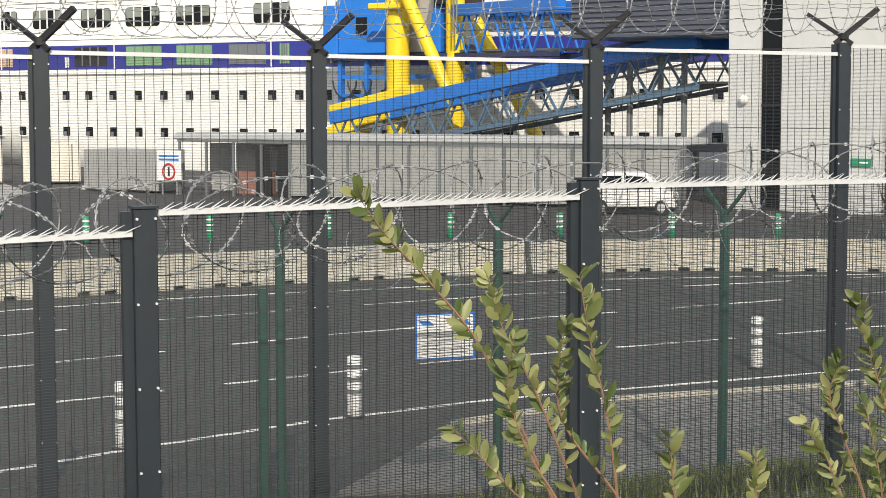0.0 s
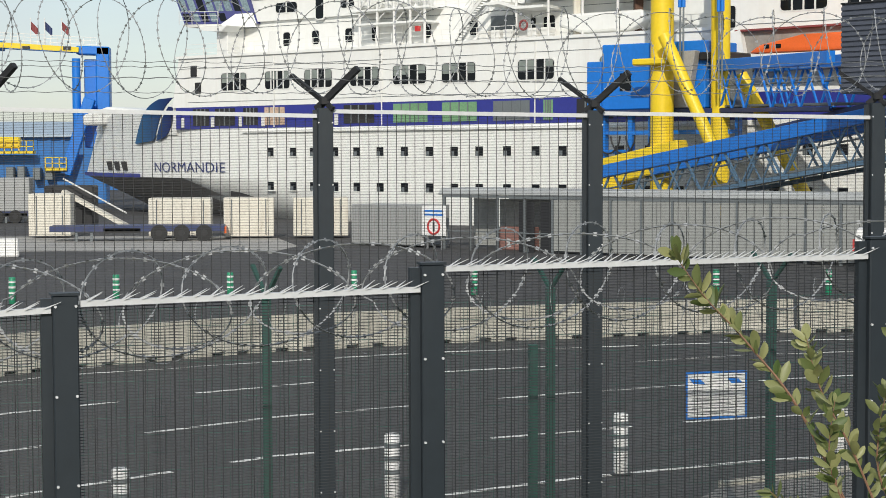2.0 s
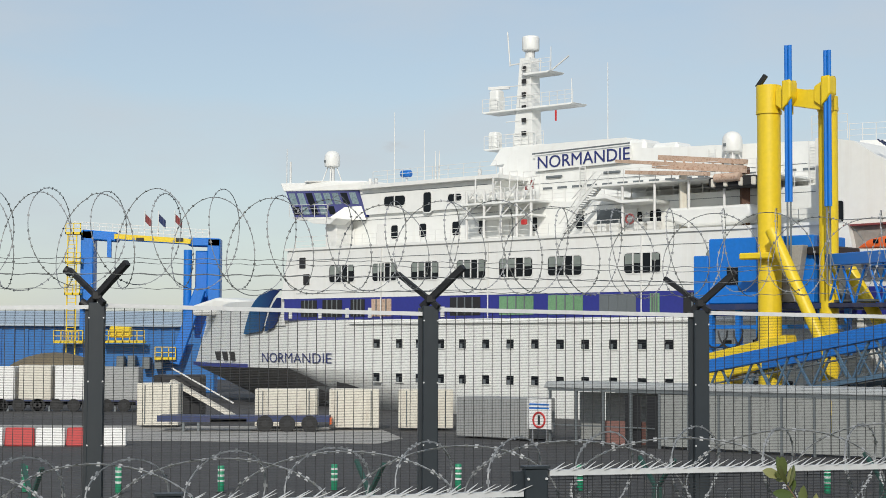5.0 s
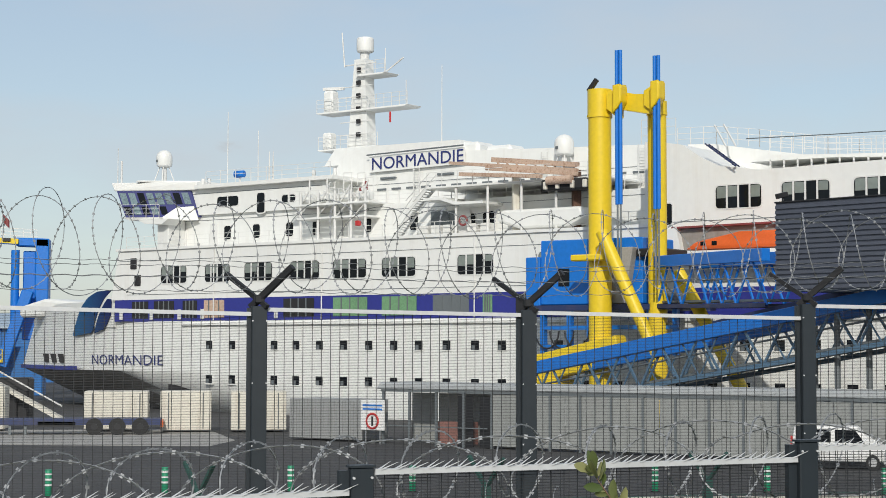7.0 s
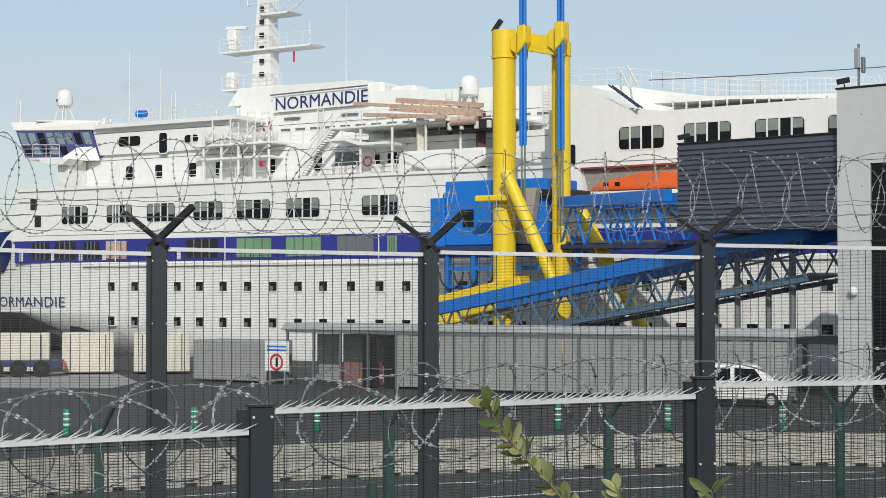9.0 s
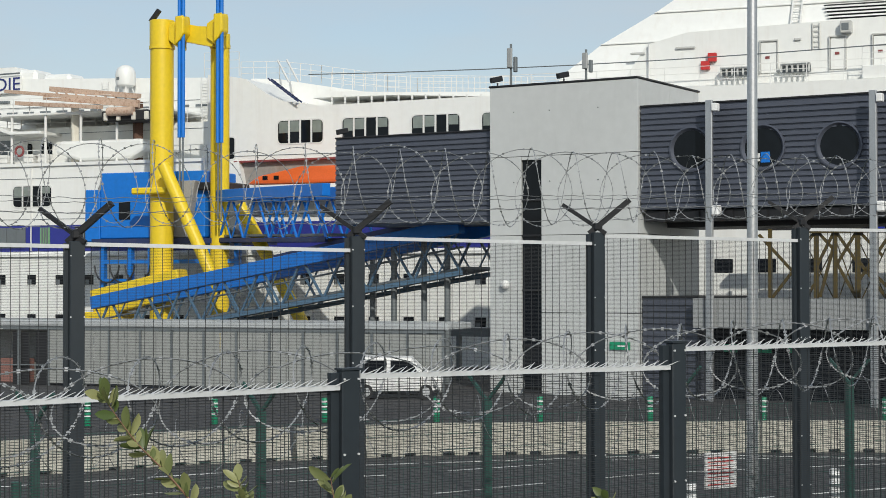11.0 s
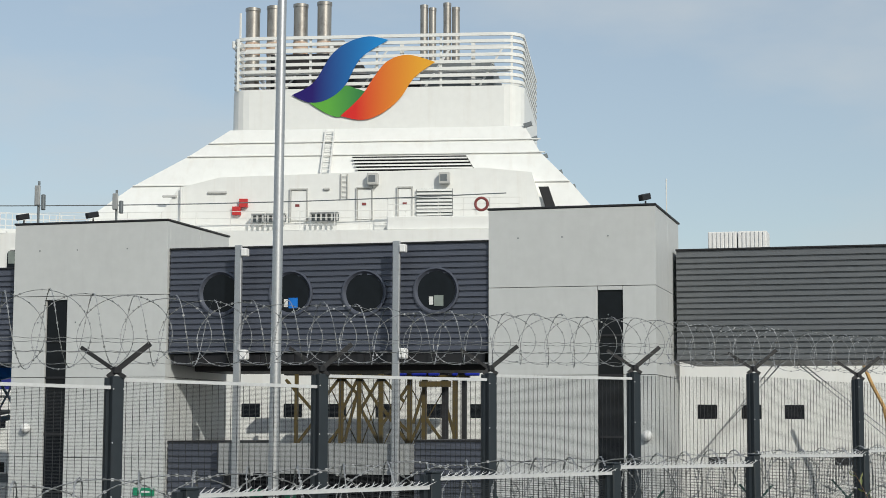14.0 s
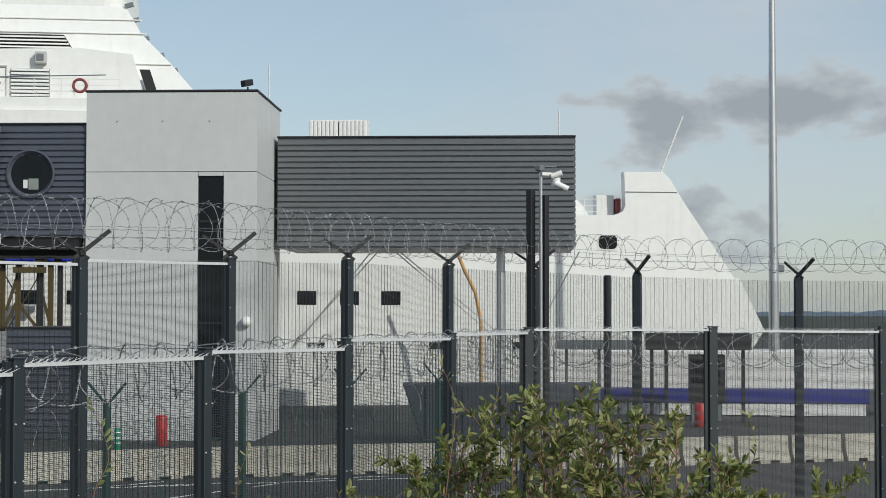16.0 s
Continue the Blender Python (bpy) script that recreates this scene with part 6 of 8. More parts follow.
part("stand", bar(B(), (-96.2, 101.6, 18.65), (-96.2, 101.6, 19.2), 0.08, 8), M_FRAME, beamer)
part("hood", soft(bar(B(), (-96.6, 101.4, 19.4), (-95.7, 101.6, 19.4), 0.3, 12), 0.05), M_BLUE, beamer, smooth=True)
part("rubbing_strake", bevelled_box(-99.0, -34.0, 97.8, 98.05, 6.98, 7.2, 0.03), M_SHIP, ferry)

# ---- linkspan towers and gangways ----
link = thing("linkspan_tower", "bright yellow twin-column linkspan tower with blue hydraulic rams", "linkspan", at=(-53, 91, 0), frame_=QUAY)


def column(x, y, r, z0, z1):
    c = part("column", bar(B(), (x, y, z0), (x, y, z1), r, 20), M_YELLOW, link, smooth=True)
    part("collar", bar(B(), (x, y, 19.55), (x, y, 19.75), r * 1.1, 20), M_YELLOW, c, smooth=True)
    part("head", bar(B(), (x, y, 19.75), (x, y, z1 + 0.02), r * 1.06, 20), M_YELLOW, c, smooth=True)
    return c


column(-55.1, 90.5, 0.72, 0, 21.3)
column(-51.6, 91.5, 0.58, 0, 20.4)
part("crosshead", prism(B(), [(-54.6, 20.2), (-51.4, 19.5), (-51.2, 20.7), (-52.4, 20.8), (-54.6, 21.3)], 90.2, 91.6), M_YELLOW, link)
for x in (-53.4, -50.75):
    bm = B()
    soft(prism(bm, [(x - 0.12, 21.35), (x + 0.42, 21.4), (x + 0.48, 21.2), (x + 0.48, 20.3), (x + 0.2, 19.9), (x - 0.12, 19.6)], 89.35, 90.2), 0.05)
    soft(prism(bm, [(x - 0.95, 20.9), (x - 0.2, 21.3), (x - 0.12, 21.3), (x - 0.12, 19.4), (x - 0.95, 20.0)], 90.0, 90.8), 0.05)
    part("ram_bracket", bm, M_YELLOW, link)
for x, zt, zb in ((-53.2, 23.5, 14.0), (-50.55, 22.9, 13.6)):
    for dx in (-0.13, 0.13):
        part("hydraulic_ram", bar(B(), (x + dx, 89.6, zb), (x + dx, 89.6, zt), 0.12, 10), M_BLUE, link, smooth=True)
    for dx in (-0.1, 0.12):
        part("ram_rod", bar(B(), (x + dx, 89.6, 9.0), (x + dx, 89.6, zb), 0.06, 8), M_GREY_STEEL, link)
part("warning_light", beam(B(), (-55.9, 90.5, 21.3), (-55.3, 90.5, 22.0), 0.25, 0.25), M_BLACK, link)
part("raking_strut", bar(B(), (-54.0, 88.9, 12.3), (-49.9, 88.3, 4.8), 0.39, 14), M_YELLOW, link, smooth=True)
part("raking_strut", bar(B(), (-50.2, 91.5, 9.9), (-45.6, 91.5, 2.2), 0.40, 14), M_YELLOW, link, smooth=True)
part("foot_beam", soft(beam(B(), (-59.4, 90.0, 3.9), (-53.2, 90.0, 5.2), 1.3, 1.7), 0.08), M_YELLOW, link)
part("foot_block", soft(box(B(), -59.9, -57.6, 89.2, 91.5, 2.4, 3.4), 0.1), M_YELLOW, link)
part("clamp", soft(box(B(), -56.5, -54.0, 89.2, 89.8, 10.6, 11.0), 0.08), M_YELLOW, link)

house = thing("linkspan_house", "blue steel machinery house of the linkspan", "machine house", at=(-55.5, 93.5, 7.6), frame_=QUAY)
part("body", soft(box(B(), -60.5, -52.95, 92.0, 96.0, 8.0, 12.15), 0.06), M_BLUE, house)
part("side_cabin", soft(box(B(), -61.6, -60.5, 91.9, 95.5, 7.8, 11.1), 0.05), M_BLUE, house)
part("window", box(B(), -59.1, -58.3, 91.93, 91.99, 9.2, 10.3), M_GLASS, house)
part("grey_panel", soft(prism(B(), [(-55.2, 8.0), (-53.9, 8.0), (-53.25, 11.5), (-55.2, 11.5)], 91.3, 91.95), 0.04), M_CONCRETE, house, "weathered pale grey fascia plate")
part("passage_frame", soft(box(B(), -53.2, -51.4, 91.6, 95.0, 10.9, 11.4), 0.08), M_BLACK, house)
part("passage", box(B(), -53.0, -51.6, 93.5, 95.5, 8.0, 10.9), M_GREY_STEEL, house)
part("platform", box(B(), -60.5, -50.0, 91.0, 96.0, 7.6, 7.95), M_NAVY_STEEL, house)
bm = B()
for x in (-60.0, -58.0, -56.5, -52.2, -50.4):
    box(bm, x - 0.15, x + 0.15, 91.4, 91.8, 4.8, 7.6)
for z in (5.2, 6.4):
    box(bm, -60.0, -50.2, 91.45, 91.7, z, z + 0.25)
part("underframe", bm, M_BLUE, house, "blue steel underframe")
bm = B()
for k in range(10):
    a = -59.5 + k * 0.28
    pts = [Vector((a + 0.9 * math.cos(q * math.pi / 8), 91.2, 6.3 - 1.1 * math.sin(q * math.pi / 8))) for q in range(9)]
    if k % 4 == 0:
        tube_path(bm, pts, 0.06, 5)
part("hose", bm, M_BLACK, house)
railing([(-61.5, 91.7, 2.4), (-59.8, 91.7, 2.4)], 1.1, 3, 0.6, link)


def gangway(name, label, a, b, height, width, panels, top_w, m_top, m_web, m_bot):
    """A covered gangway: two lattice sides between a deep top and a bottom chord."""
    a, b = Vector(a), Vector(b)
    t = thing(name, label, "gangway", at=tuple(a), frame_=QUAY)
    side = Vector(((b - a).y, -(b - a).x, 0)).normalized() * width / 2
    for sg in (-1, 1):
        s = side * sg
        part("top_chord", soft(beam(B(), a + s, b + s, 0.5, top_w), 0.03), m_top, t)
        part("bottom_chord", beam(B(), a + s - Vector((0, 0, height)), b + s - Vector((0, 0, height)), 0.22, 0.24), m_bot, t)
        for k in range(panels):
            p0, p1 = a.lerp(b, k / panels) + s, a.lerp(b, (k + 1) / panels) + s
            mid = (p0 + p1) / 2
            h = Vector((0, 0, height))
            part("lattice_bar", beam(B(), p0 - h, mid, 0.11, 0.11), m_web, t)
            part("lattice_bar", beam(B(), mid, p1 - h, 0.11, 0.11), m_web, t)
            if k % 2 == 0:
                part("lattice_bar", beam(B(), p0, mid - h, 0.07, 0.07), m_web, t)
                part("lattice_bar", beam(B(), mid - h, p1, 0.07, 0.07), m_web, t)
    part("deck", beam(B(), a - Vector((0, 0, height * 0.9)), b - Vector((0, 0, height * 0.9)), width - 0.4, 0.12), M_GREY_STEEL, t)
    part("hand_rail", bar(B(), a + side * 0.9 - Vector((0, 0, height * 0.45)), b + side * 0.9 - Vector((0, 0, height * 0.45)), 0.06, 5), M_GREY_STEEL, t)
    return t


gangway("lower_gangway", "long sloping gangway with a blue roof beam and lattice sides", (-57.3, 88.6, 4.0), (-30.6, 81.0, 8.05), 2.35, 3.2, 9, 0.75, M_BLUE, M_PALE_TRUSS, M_PALE_TRUSS)
gangway("upper_gangway", "upper blue gangway with lattice sides to the boarding corridor", (-50.6, 92.4, 10.5), (-39.5, 84.5, 10.25), 2.7, 3.0, 4, 0.7, M_BLUE, M_BLUE, M_NAVY_STEEL)
single("gangway_roof", beam(B(), (-44.0, 86.6, 6.6), (-30.5, 82.6, 8.9), 3.4, 0.28), M_NAVY_STEEL, "dark blue roof panel along the gangway", "roof panel", at=(-40, 85, 6.6), frame_=QUAY)
for x, y, zt in ((-35.6, 81.5, 7.3), (-33.9, 81.5, 7.4), (-37.5, 83, 6.4), (-32.2, 80.5, 7.6)):
    single("gangway_post", bar(B(), (x, y, 0), (x, y, zt), 0.17, 8), M_GREY_STEEL, "grey steel post under the gangway", "post", at=(x, y, 0), frame_=QUAY, group="gangway posts")
# pedestrian deck with lattice parapet behind the towers
deck = thing("quay_walkway", "raised grey steel walkway along the ship", "walkway", at=(-44, 84, 0), frame_=QUAY)
part("deck_beam", box(B(), -62.0, -29.0, 84.0, 86.0, 2.35, 2.8), M_GREY_STEEL, deck)
for k in range(11):
    x = -61.0 + k * 3.1
    part("leg", box(B(), x - 0.12, x + 0.12, 84.3, 84.55, 0, 2.35), M_GREY_STEEL, deck)

# lattice trestle under the bridge, behind the towers
M_PIPE = mat("pale_ochre_pipe", (0.55, 0.33, 0.12), 0.55, vary=0.12, bump=0.03)
tr = thing("yellow_trestle", "ochre lattice trestle behind the terminal bridge", "trestle", at=(-12, 93, 0), frame_=QUAY)
M_DEEP_BLUE = mat("deep_blue_plastic", (0.01, 0.03, 0.42), 0.45, vary=0.1, bump=0.02)
M_OCHRE = mat("ochre_steel", (0.085, 0.06, 0.012), 0.7, vary=0.15, grain=2, stain=0.4, stain_color=(0.05, 0.035, 0.012), stain_scale=(1, 1, 0.3), bump=0.05)
for x, w, m in ((-18.2, 0.09, M_OCHRE), (-15.7, 0.12, M_OCHRE), (-14.7, 0.11, M_OCHRE), (-13.5, 0.13, M_OCHRE), (-11.9, 0.13, M_OCHRE), (-11.1, 0.13, M_OCHRE), (-9.95, 0.18, M_BLACK), (-9.4, 0.14, M_OCHRE), (-8.9, 0.14, M_BLACK)):
    part("trestle_leg", box(B(), x - w, x + w, 92.8, 93.1, 0, 8.1), m, tr)
for xa, xb, za, zb in ((-16.7, -15.7, 6.7, 8.0), (-16.4, -15.7, 4.3, 5.2), (-15.7, -14.7, 8.0, 6.9), (-15.7, -14.7, 6.0, 8.0), (-15.5, -14.7, 4.4, 7.4), (-14.7, -13.5, 8.0, 6.2), (-14.7, -13.5, 6.0, 8.0), (-14.7, -13.5, 6.4, 4.2),
                       (-13.5, -12.2, 8.0, 6.6), (-13.5, -11.9, 6.4, 4.2), (-13.5, -11.9, 5.2, 7.6), (-12.9, -11.9, 5.9, 4.9), (-11.7, -10.9, 5.4, 8.0), (-11.1, -9.95, 5.8, 4.3), (-11.9, -11.1, 4.2, 6.0), (-9.95, -9.3, 6.6, 4.3), (-18.2, -16.5, 4.2, 6.4), (-18.8, -16.8, 7.8, 5.6)):
    part("trestle_brace", beam(B(), (xa, 92.9, za), (xb, 92.9, zb), 0.16, 0.16), M_OCHRE, tr)
for xa, xb in ((-16.4, -14.7), (-14.7, -13.5), (-13.5, -11.9), (-11.9, -10.0)):
    for za, zb in ((0.6, 4.0), (4.0, 7.4)):
        part("tie_rod", bar(B(), (xa, 93.4, za), (xb, 93.4, zb), 0.035, 5), M_OCHRE, tr)
        part("tie_rod", bar(B(), (xb, 93.4, za), (xa, 93.4, zb), 0.035, 5), M_OCHRE, tr)
part("trestle_head", box(B(), -16.6, -8.6, 92.6, 93.3, 7.85, 8.05), M_OCHRE, tr)
# Added black strip that paints the dark under the bridge behind the boxes.
part("dark_backing", box(B(), -19.0, -8.2, 93.35, 94.2, 8.06, 8.35), M_BLACK, tr, "black strip added to fill the dark behind the blue boxes")
part("crane_beam", box(B(), -11.3, -9.6, 92.2, 92.6, 7.4, 7.7), M_OCHRE, tr)
for x0, x1 in ((-12.4, -12.0), (-11.7, -10.9), (-10.8, -10.2), (-9.5, -9.2), (-8.8, -8.0)):
    part("blue_drum", soft(box(B(), x0, x1, 92.0, 92.55, 8.0, 9.0), 0.06), M_DEEP_BLUE, tr, "deep blue hanging box")
single("pipe_arm", tube_path(B(), [Vector(p) for p in ((12.5, 93, 8.6), (12.9, 93, 7.6), (13.5, 93, 6.4), (13.8, 93, 4.8), (13.8, 93, 3.2), (13.8, 93, 0))], 0.1, 8), M_PIPE, "curved ochre pipe arm on the quay", "pipe", at=(13.8, 93, 0), frame_=QUAY, smooth=True)

# ---- covered walkway, cabin and sign ----
sh = thing("covered_walkway", "long grey glazed pedestrian shelter with a pale sheet roof", "shelter", at=(-45, 74, 0), frame_=QUAY)
part("roof", soft(prism(B(), [(-58.5, 3.0), (-29.0, 3.0), (-29.0, 3.32), (-58.3, 3.32)], 72.6, 75.6), 0.05), M_ROOFSHEET, sh)
bm = B()
for k in range(60):
    box(bm, -58.3 + k * 0.49, -58.24 + k * 0.49, 72.7, 75.5, 3.321, 3.36)
part("roof_seam", bm, M_ROOFSHEET, sh, kind="stuff")
for k in range(17):
    x = -58.1 + k * 1.8
    part("post", box(B(), x - 0.06, x + 0.06, 72.7, 72.82, 0, 3.0), M_GREY_STEEL, sh)
    if k < 16:
        if k > 3:
            part("glazing_pane", box(B(), x + 0.07, x + 0.87, 72.76, 72.79, 0.15, 2.8), M_SMOKE, sh)
            part("glazing_pane", box(B(), x + 0.91, x + 1.73, 72.76, 72.79, 0.15, 2.8), M_SMOKE, sh)
        else:
            part("glazing_pane", box(B(), x + 0.07, x + 1.73, 75.3, 75.34, 0.15, 2.75), M_SMOKE, sh)
part("rail_beam", box(B(), -58.2, -29.2, 72.68, 72.84, 2.86, 2.99), M_GREY_STEEL, sh)
part("mid_rail", box(B(), -58.2, -51.2, 72.72, 72.79, 1.0, 1.06), M_GREY_STEEL, sh)
single("vending_cabinet", bevelled_box(-55.6, -53.4, 74.3, 75.1, 0, 1.25, 0.04), M_VEILED_RED, "red cabinet inside the shelter, the glazing's haze in its colour", "cabinet", at=(-54.5, 74.7, 0), frame_=QUAY)
for x in (-53.2, -51.8):
    single("shelter_door", bevelled_box(x, x + 1.0, 72.9, 72.96, 0, 2.7, 0.02), M_BLACK, "dark framed doorway in the shelter", "door", at=(x, 72.9, 0), frame_=QUAY, group="shelter doors")

cab = thing("site_cabin", "light grey ribbed metal cabin on the quay", "cabin", at=(-62.5, 74, 0), frame_=QUAY)
part("body", bevelled_box(-65.3, -60.0, 73.2, 75.6, 0.1, 2.35, 0.03), M_CLAD_LIGHT, cab)
for k in range(26):
    part("rib", box(B(), -65.25 + k * 0.2, -65.15 + k * 0.2, 73.15, 73.199, 0.15, 2.3), M_CLAD_LIGHT, cab)
sg = thing("prohibition_sign", "white panel with a red ring prohibiting pedestrians", "sign", at=(-58.57, 72.4, 0), frame_=QUAY)
part("panel", bevelled_box(-59.4, -57.75, 72.4, 72.46, 0.75, 2.4, 0.01), M_WHITE, sg)
bm = B()
tube_path(bm, [Vector((-58.57 + 0.4 * math.cos(a * math.pi / 12), 72.38, 1.25 + 0.4 * math.sin(a * math.pi / 12))) for a in range(25)], 0.06, 6)
part("ring", bm, M_RED, sg)
part("symbol", beam(B(), (-58.57, 72.38, 1.0), (-58.57, 72.38, 1.5), 0.12, 0.02, (0, 1, 0)), M_BLACK, sg)
for z in (2.05, 1.85):
    part("bar_of_writing", box(B(), -59.25, -57.9, 72.38, 72.399, z, z + 0.09), M_BLUE, sg)
for x in (-59.1, -58.1):
    part("leg", box(B(), x - 0.04, x + 0.04, 72.47, 72.55, 0, 2.4), M_GALV, sg)

# ---- yard: containers, trailers, barriers ----


def container(name, label, x0, x1, y, h, m, frame_=I4, z0=0.15, depth=2.4):
    t = thing(name, label, "container", at=((x0 + x1) / 2, y, z0), frame_=frame_, group="containers in the yard")
    part("shell", bevelled_box(x0, x1, y, y + depth, z0, z0 + h, 0.04), m, t)
    bm = B()
    n = int((x1 - x0) / 0.28)
    for k in range(n):
        x = x0 + 0.12 + k * (x1 - x0 - 0.24) / n
        box(bm, x, x + 0.13, y - 0.03, y - 0.001, z0 + 0.15, z0 + h - 0.15)
    part("corrugation", bm, m, t)
    for x in (x0 + 0.5, x1 - 0.5):
        part("lock_bar", bar(B(), (x, y - 0.05, z0 + 0.1), (x, y - 0.05, z0 + h - 0.1), 0.03, 5), M_GREY_STEEL, t)
    return t


container("container", "cream shipping container standing on the quay", -15.9, -13.3, 108.5, 2.65, M_CREAM)
container("container", "cream shipping container standing on the quay", -8.4, -4.5, 107.5, 2.35, M_CREAM)
container("container", "cream shipping container standing on the quay", -3.7, -0.6, 106.2, 2.4, M_CREAM)
container("container", "cream shipping container standing on the quay", 0.6, 4.0, 106.0, 2.4, M_CREAM)


def trailer(x0, x1, y, z_deck, load, label, m_load=M_WHITE, h=2.6, tank=False):
    t = thing("semi_trailer", label, "trailer", at=((x0 + x1) / 2, y, 0), group="trailers parked on the quay")
    part("chassis", box(B(), x0, x1, y, y + 2.4, z_deck - 0.35, z_deck), M_NAVY_STEEL, t)
    for k in range(3):
        xx = x1 - 1.2 - k * 1.35
        w = part("wheel", bar(B(), (xx, y - 0.05, 0.5), (xx, y + 0.35, 0.5), 0.5, 16), M_TYRE, t, smooth=True)
        part("rim", bar(B(), (xx, y - 0.08, 0.5), (xx, y - 0.051, 0.5), 0.2, 12), M_BLACK, w)
    for xx in (x0 + 1.5, x0 + 2.4):
        part("landing_leg", box(B(), xx, xx + 0.15, y + 0.1, y + 0.3, 0, z_deck - 0.3), M_GREY_STEEL, t)
    part("tail_board", box(B(), x1, x1 + 0.12, y + 0.2, y + 2.2, z_deck - 0.5, z_deck - 0.1), M_ORANGE, t)
    part("side_guard", box(B(), x0 + 3.2, x1 - 5.0, y, y + 0.08, 0.5, 0.8), M_BLACK, t)
    if load:
        body = part("box_body", bevelled_box(x0 + 0.1, x1 - 0.1, y + 0.02, y + 2.38, z_deck + 0.005, z_deck + h, 0.05), m_load, t)
        for q in range(1, int((x1 - x0) / 2.4)):
            xx = x0 + q * 2.4
            part("panel_joint", box(B(), xx - 0.03, xx + 0.03, y - 0.0, y + 0.019, z_deck + 0.05, z_deck + h - 0.05), M_FRAME, body)
    return t


trailer(-14.0, -3.6, 103.8, 0.95, False, "empty navy container trailer with an orange tail board")
for x0, x1, m, h, label in ((-35.2, -31.9, M_WHITE, 2.5, "white swap body on a dark trailer in the yard"), (-31.2, -29.0, M_WHITE, 2.6, "white box body with rounded corners on a dark trailer"),
                            (-28.9, -26.2, M_CREAM, 2.7, "cream box body on a dark trailer in the yard"), (-26.1, -23.3, M_WHITE, 2.7, "white box body on a dark trailer in the yard"),
                            (-22.9, -19.4, M_CLAD_LIGHT, 2.6, "pale grey-blue box body on a dark trailer")):
    trailer(x0, x1, 134.0, 0.9, True, label, m, h)

# the red and white plastic barriers
bm = soft(prism(B(), [(-0.75, 0), (0.75, 0), (0.72, 0.95), (-0.72, 0.95)], -0.25, 0.25), 0.06)
for f in list(bm.verts):
    f.co.y *= 1.0 - 0.45 * f.co.z
rw = {}
for c, m in (("white", M_WHITE), ("red", M_RED)):
    rw[c] = mesh_of("plastic_barrier", bm.copy(), m)
bm.free()
for k in range(15):
    ob = new("plastic_barrier", rw["white" if k % 2 == 0 else "red"])
    ob.matrix_world = pose(-36.0 + k * 1.55, 87.6 + k * 0.09, 0, 0, 0, 3)
    tagged(ob, "%s plastic traffic barrier in a linked row" % ("white" if k % 2 == 0 else "red"), "barrier", "red and white barriers")

# concrete barriers along the road
bm = B()
prof = [(-0.3, 0.0), (0.3, 0.0), (0.3, 0.12), (0.16, 0.36), (0.1, 0.95), (-0.1, 0.95), (-0.16, 0.36), (-0.3, 0.12)]
for x0, x1, cut in ((-0.98, -0.55, 0), (-0.55, -0.2, 1), (-0.2, 0.2, 0), (0.2, 0.55, 1), (0.55, 0.98, 0)):
    p = [(y, max(z, 0.1) if cut else z) for y, z in prof]
    a = [bm.verts.new((x0, y, z)) for y, z in p]
    b = [bm.verts.new((x1, y, z)) for y, z in p]
    bm.faces.new(a)
    bm.faces.new(b[::-1])
    for i in range(8):
        bm.faces.new((a[i], a[(i + 1) % 8], b[(i + 1) % 8], b[i]))
bmesh.ops.remove_doubles(bm, verts=bm.verts, dist=0.0005)
JERSEY = mesh_of("concrete_barrier", bm, M_BARRIER)
line = [Vector(p) for p in ((-14.5, 34.0), (-10.1, 38.1), (-5.7, 41.9), (-0.8, 45.0), (4.8, 46.8), (12.6, 48.3), (19.0, 48.0), (24.4, 46.3), (31.3, 44.0), (38.0, 40.3), (44.5, 35.6), (56.7, 27.3), (62, 23.6))]
count = 0
for a, b in zip(line, line[1:]):
    L = (b - a).length
    n = int(round(L / 2.05))
    for i in range(n):
        p = a.lerp(b, (i + 0.5) / n)
        ob = new("concrete_barrier", JERSEY)
        ob.matrix_world = pose(p.x, p.y, 0, 0, 0, math.degrees(math.atan2(b.y - a.y, b.x - a.x)) + random.uniform(-1.0, 1.0))
        tagged(ob, "pale weathered concrete barrier block in a long row", "barrier", "concrete barriers along the road")


def delineator(x, y, h, m, label, stripes):
    t = thing("delineator", label, "bollard", at=(x, y, 0), group=stripes)
    part("tube", soft(bar(B(), (x, y, 0.03), (x, y, h), 0.12, 12), 0.015), m, t, smooth=True)
    part("foot", bar(B(), (x, y, 0), (x, y, 0.03), 0.18, 12), M_BLACK, t)
    for k in range(3):
        z = h * (0.4 + 0.2 * k)
        part("band", bar(B(), (x, y, z), (x, y, z + h * 0.07), 0.126, 12), M_WHITE if m is M_GREEN_PL else M_GREY_STEEL, t)
    return t


for x, y in ((-16.5, 60.5), (-12.9, 61.0), (-9.5, 60.4), (-6.0, 61.2), (-2.0, 62.0), (2.5, 62.4), (6.9, 62.0), (11.2, 61.7), (15.7, 61.0), (19.7, 60.3), (23.6, 58.9), (27.2, 57.5), (31.0, 56.0), (34.8, 54.2), (38.6, 52.0), (42.3, 49.6)):
    delineator(x, y, 0.95, M_GREEN_PL, "green and white flexible road post", "green road posts")
for x, y in ((5.3, 26.9), (13.75, 29.9), (1.5, 25.3), (9.45, 28.4), (-2.3, 22.9), (18.2, 31.1), (22.6, 32.3)):
    delineator(x, y, 1.0, M_WHITE, "white flexible road post with grey bands", "white road posts")

# van
van = thing("white_van", "white panel van parked before the terminal", "van", at=(26.85, 71.78, 0))
vm = pose(26.85, 71.78, 0, 0, 0, -22) @ Matrix.Diagonal((0.9, 0.95, 1.04, 1))


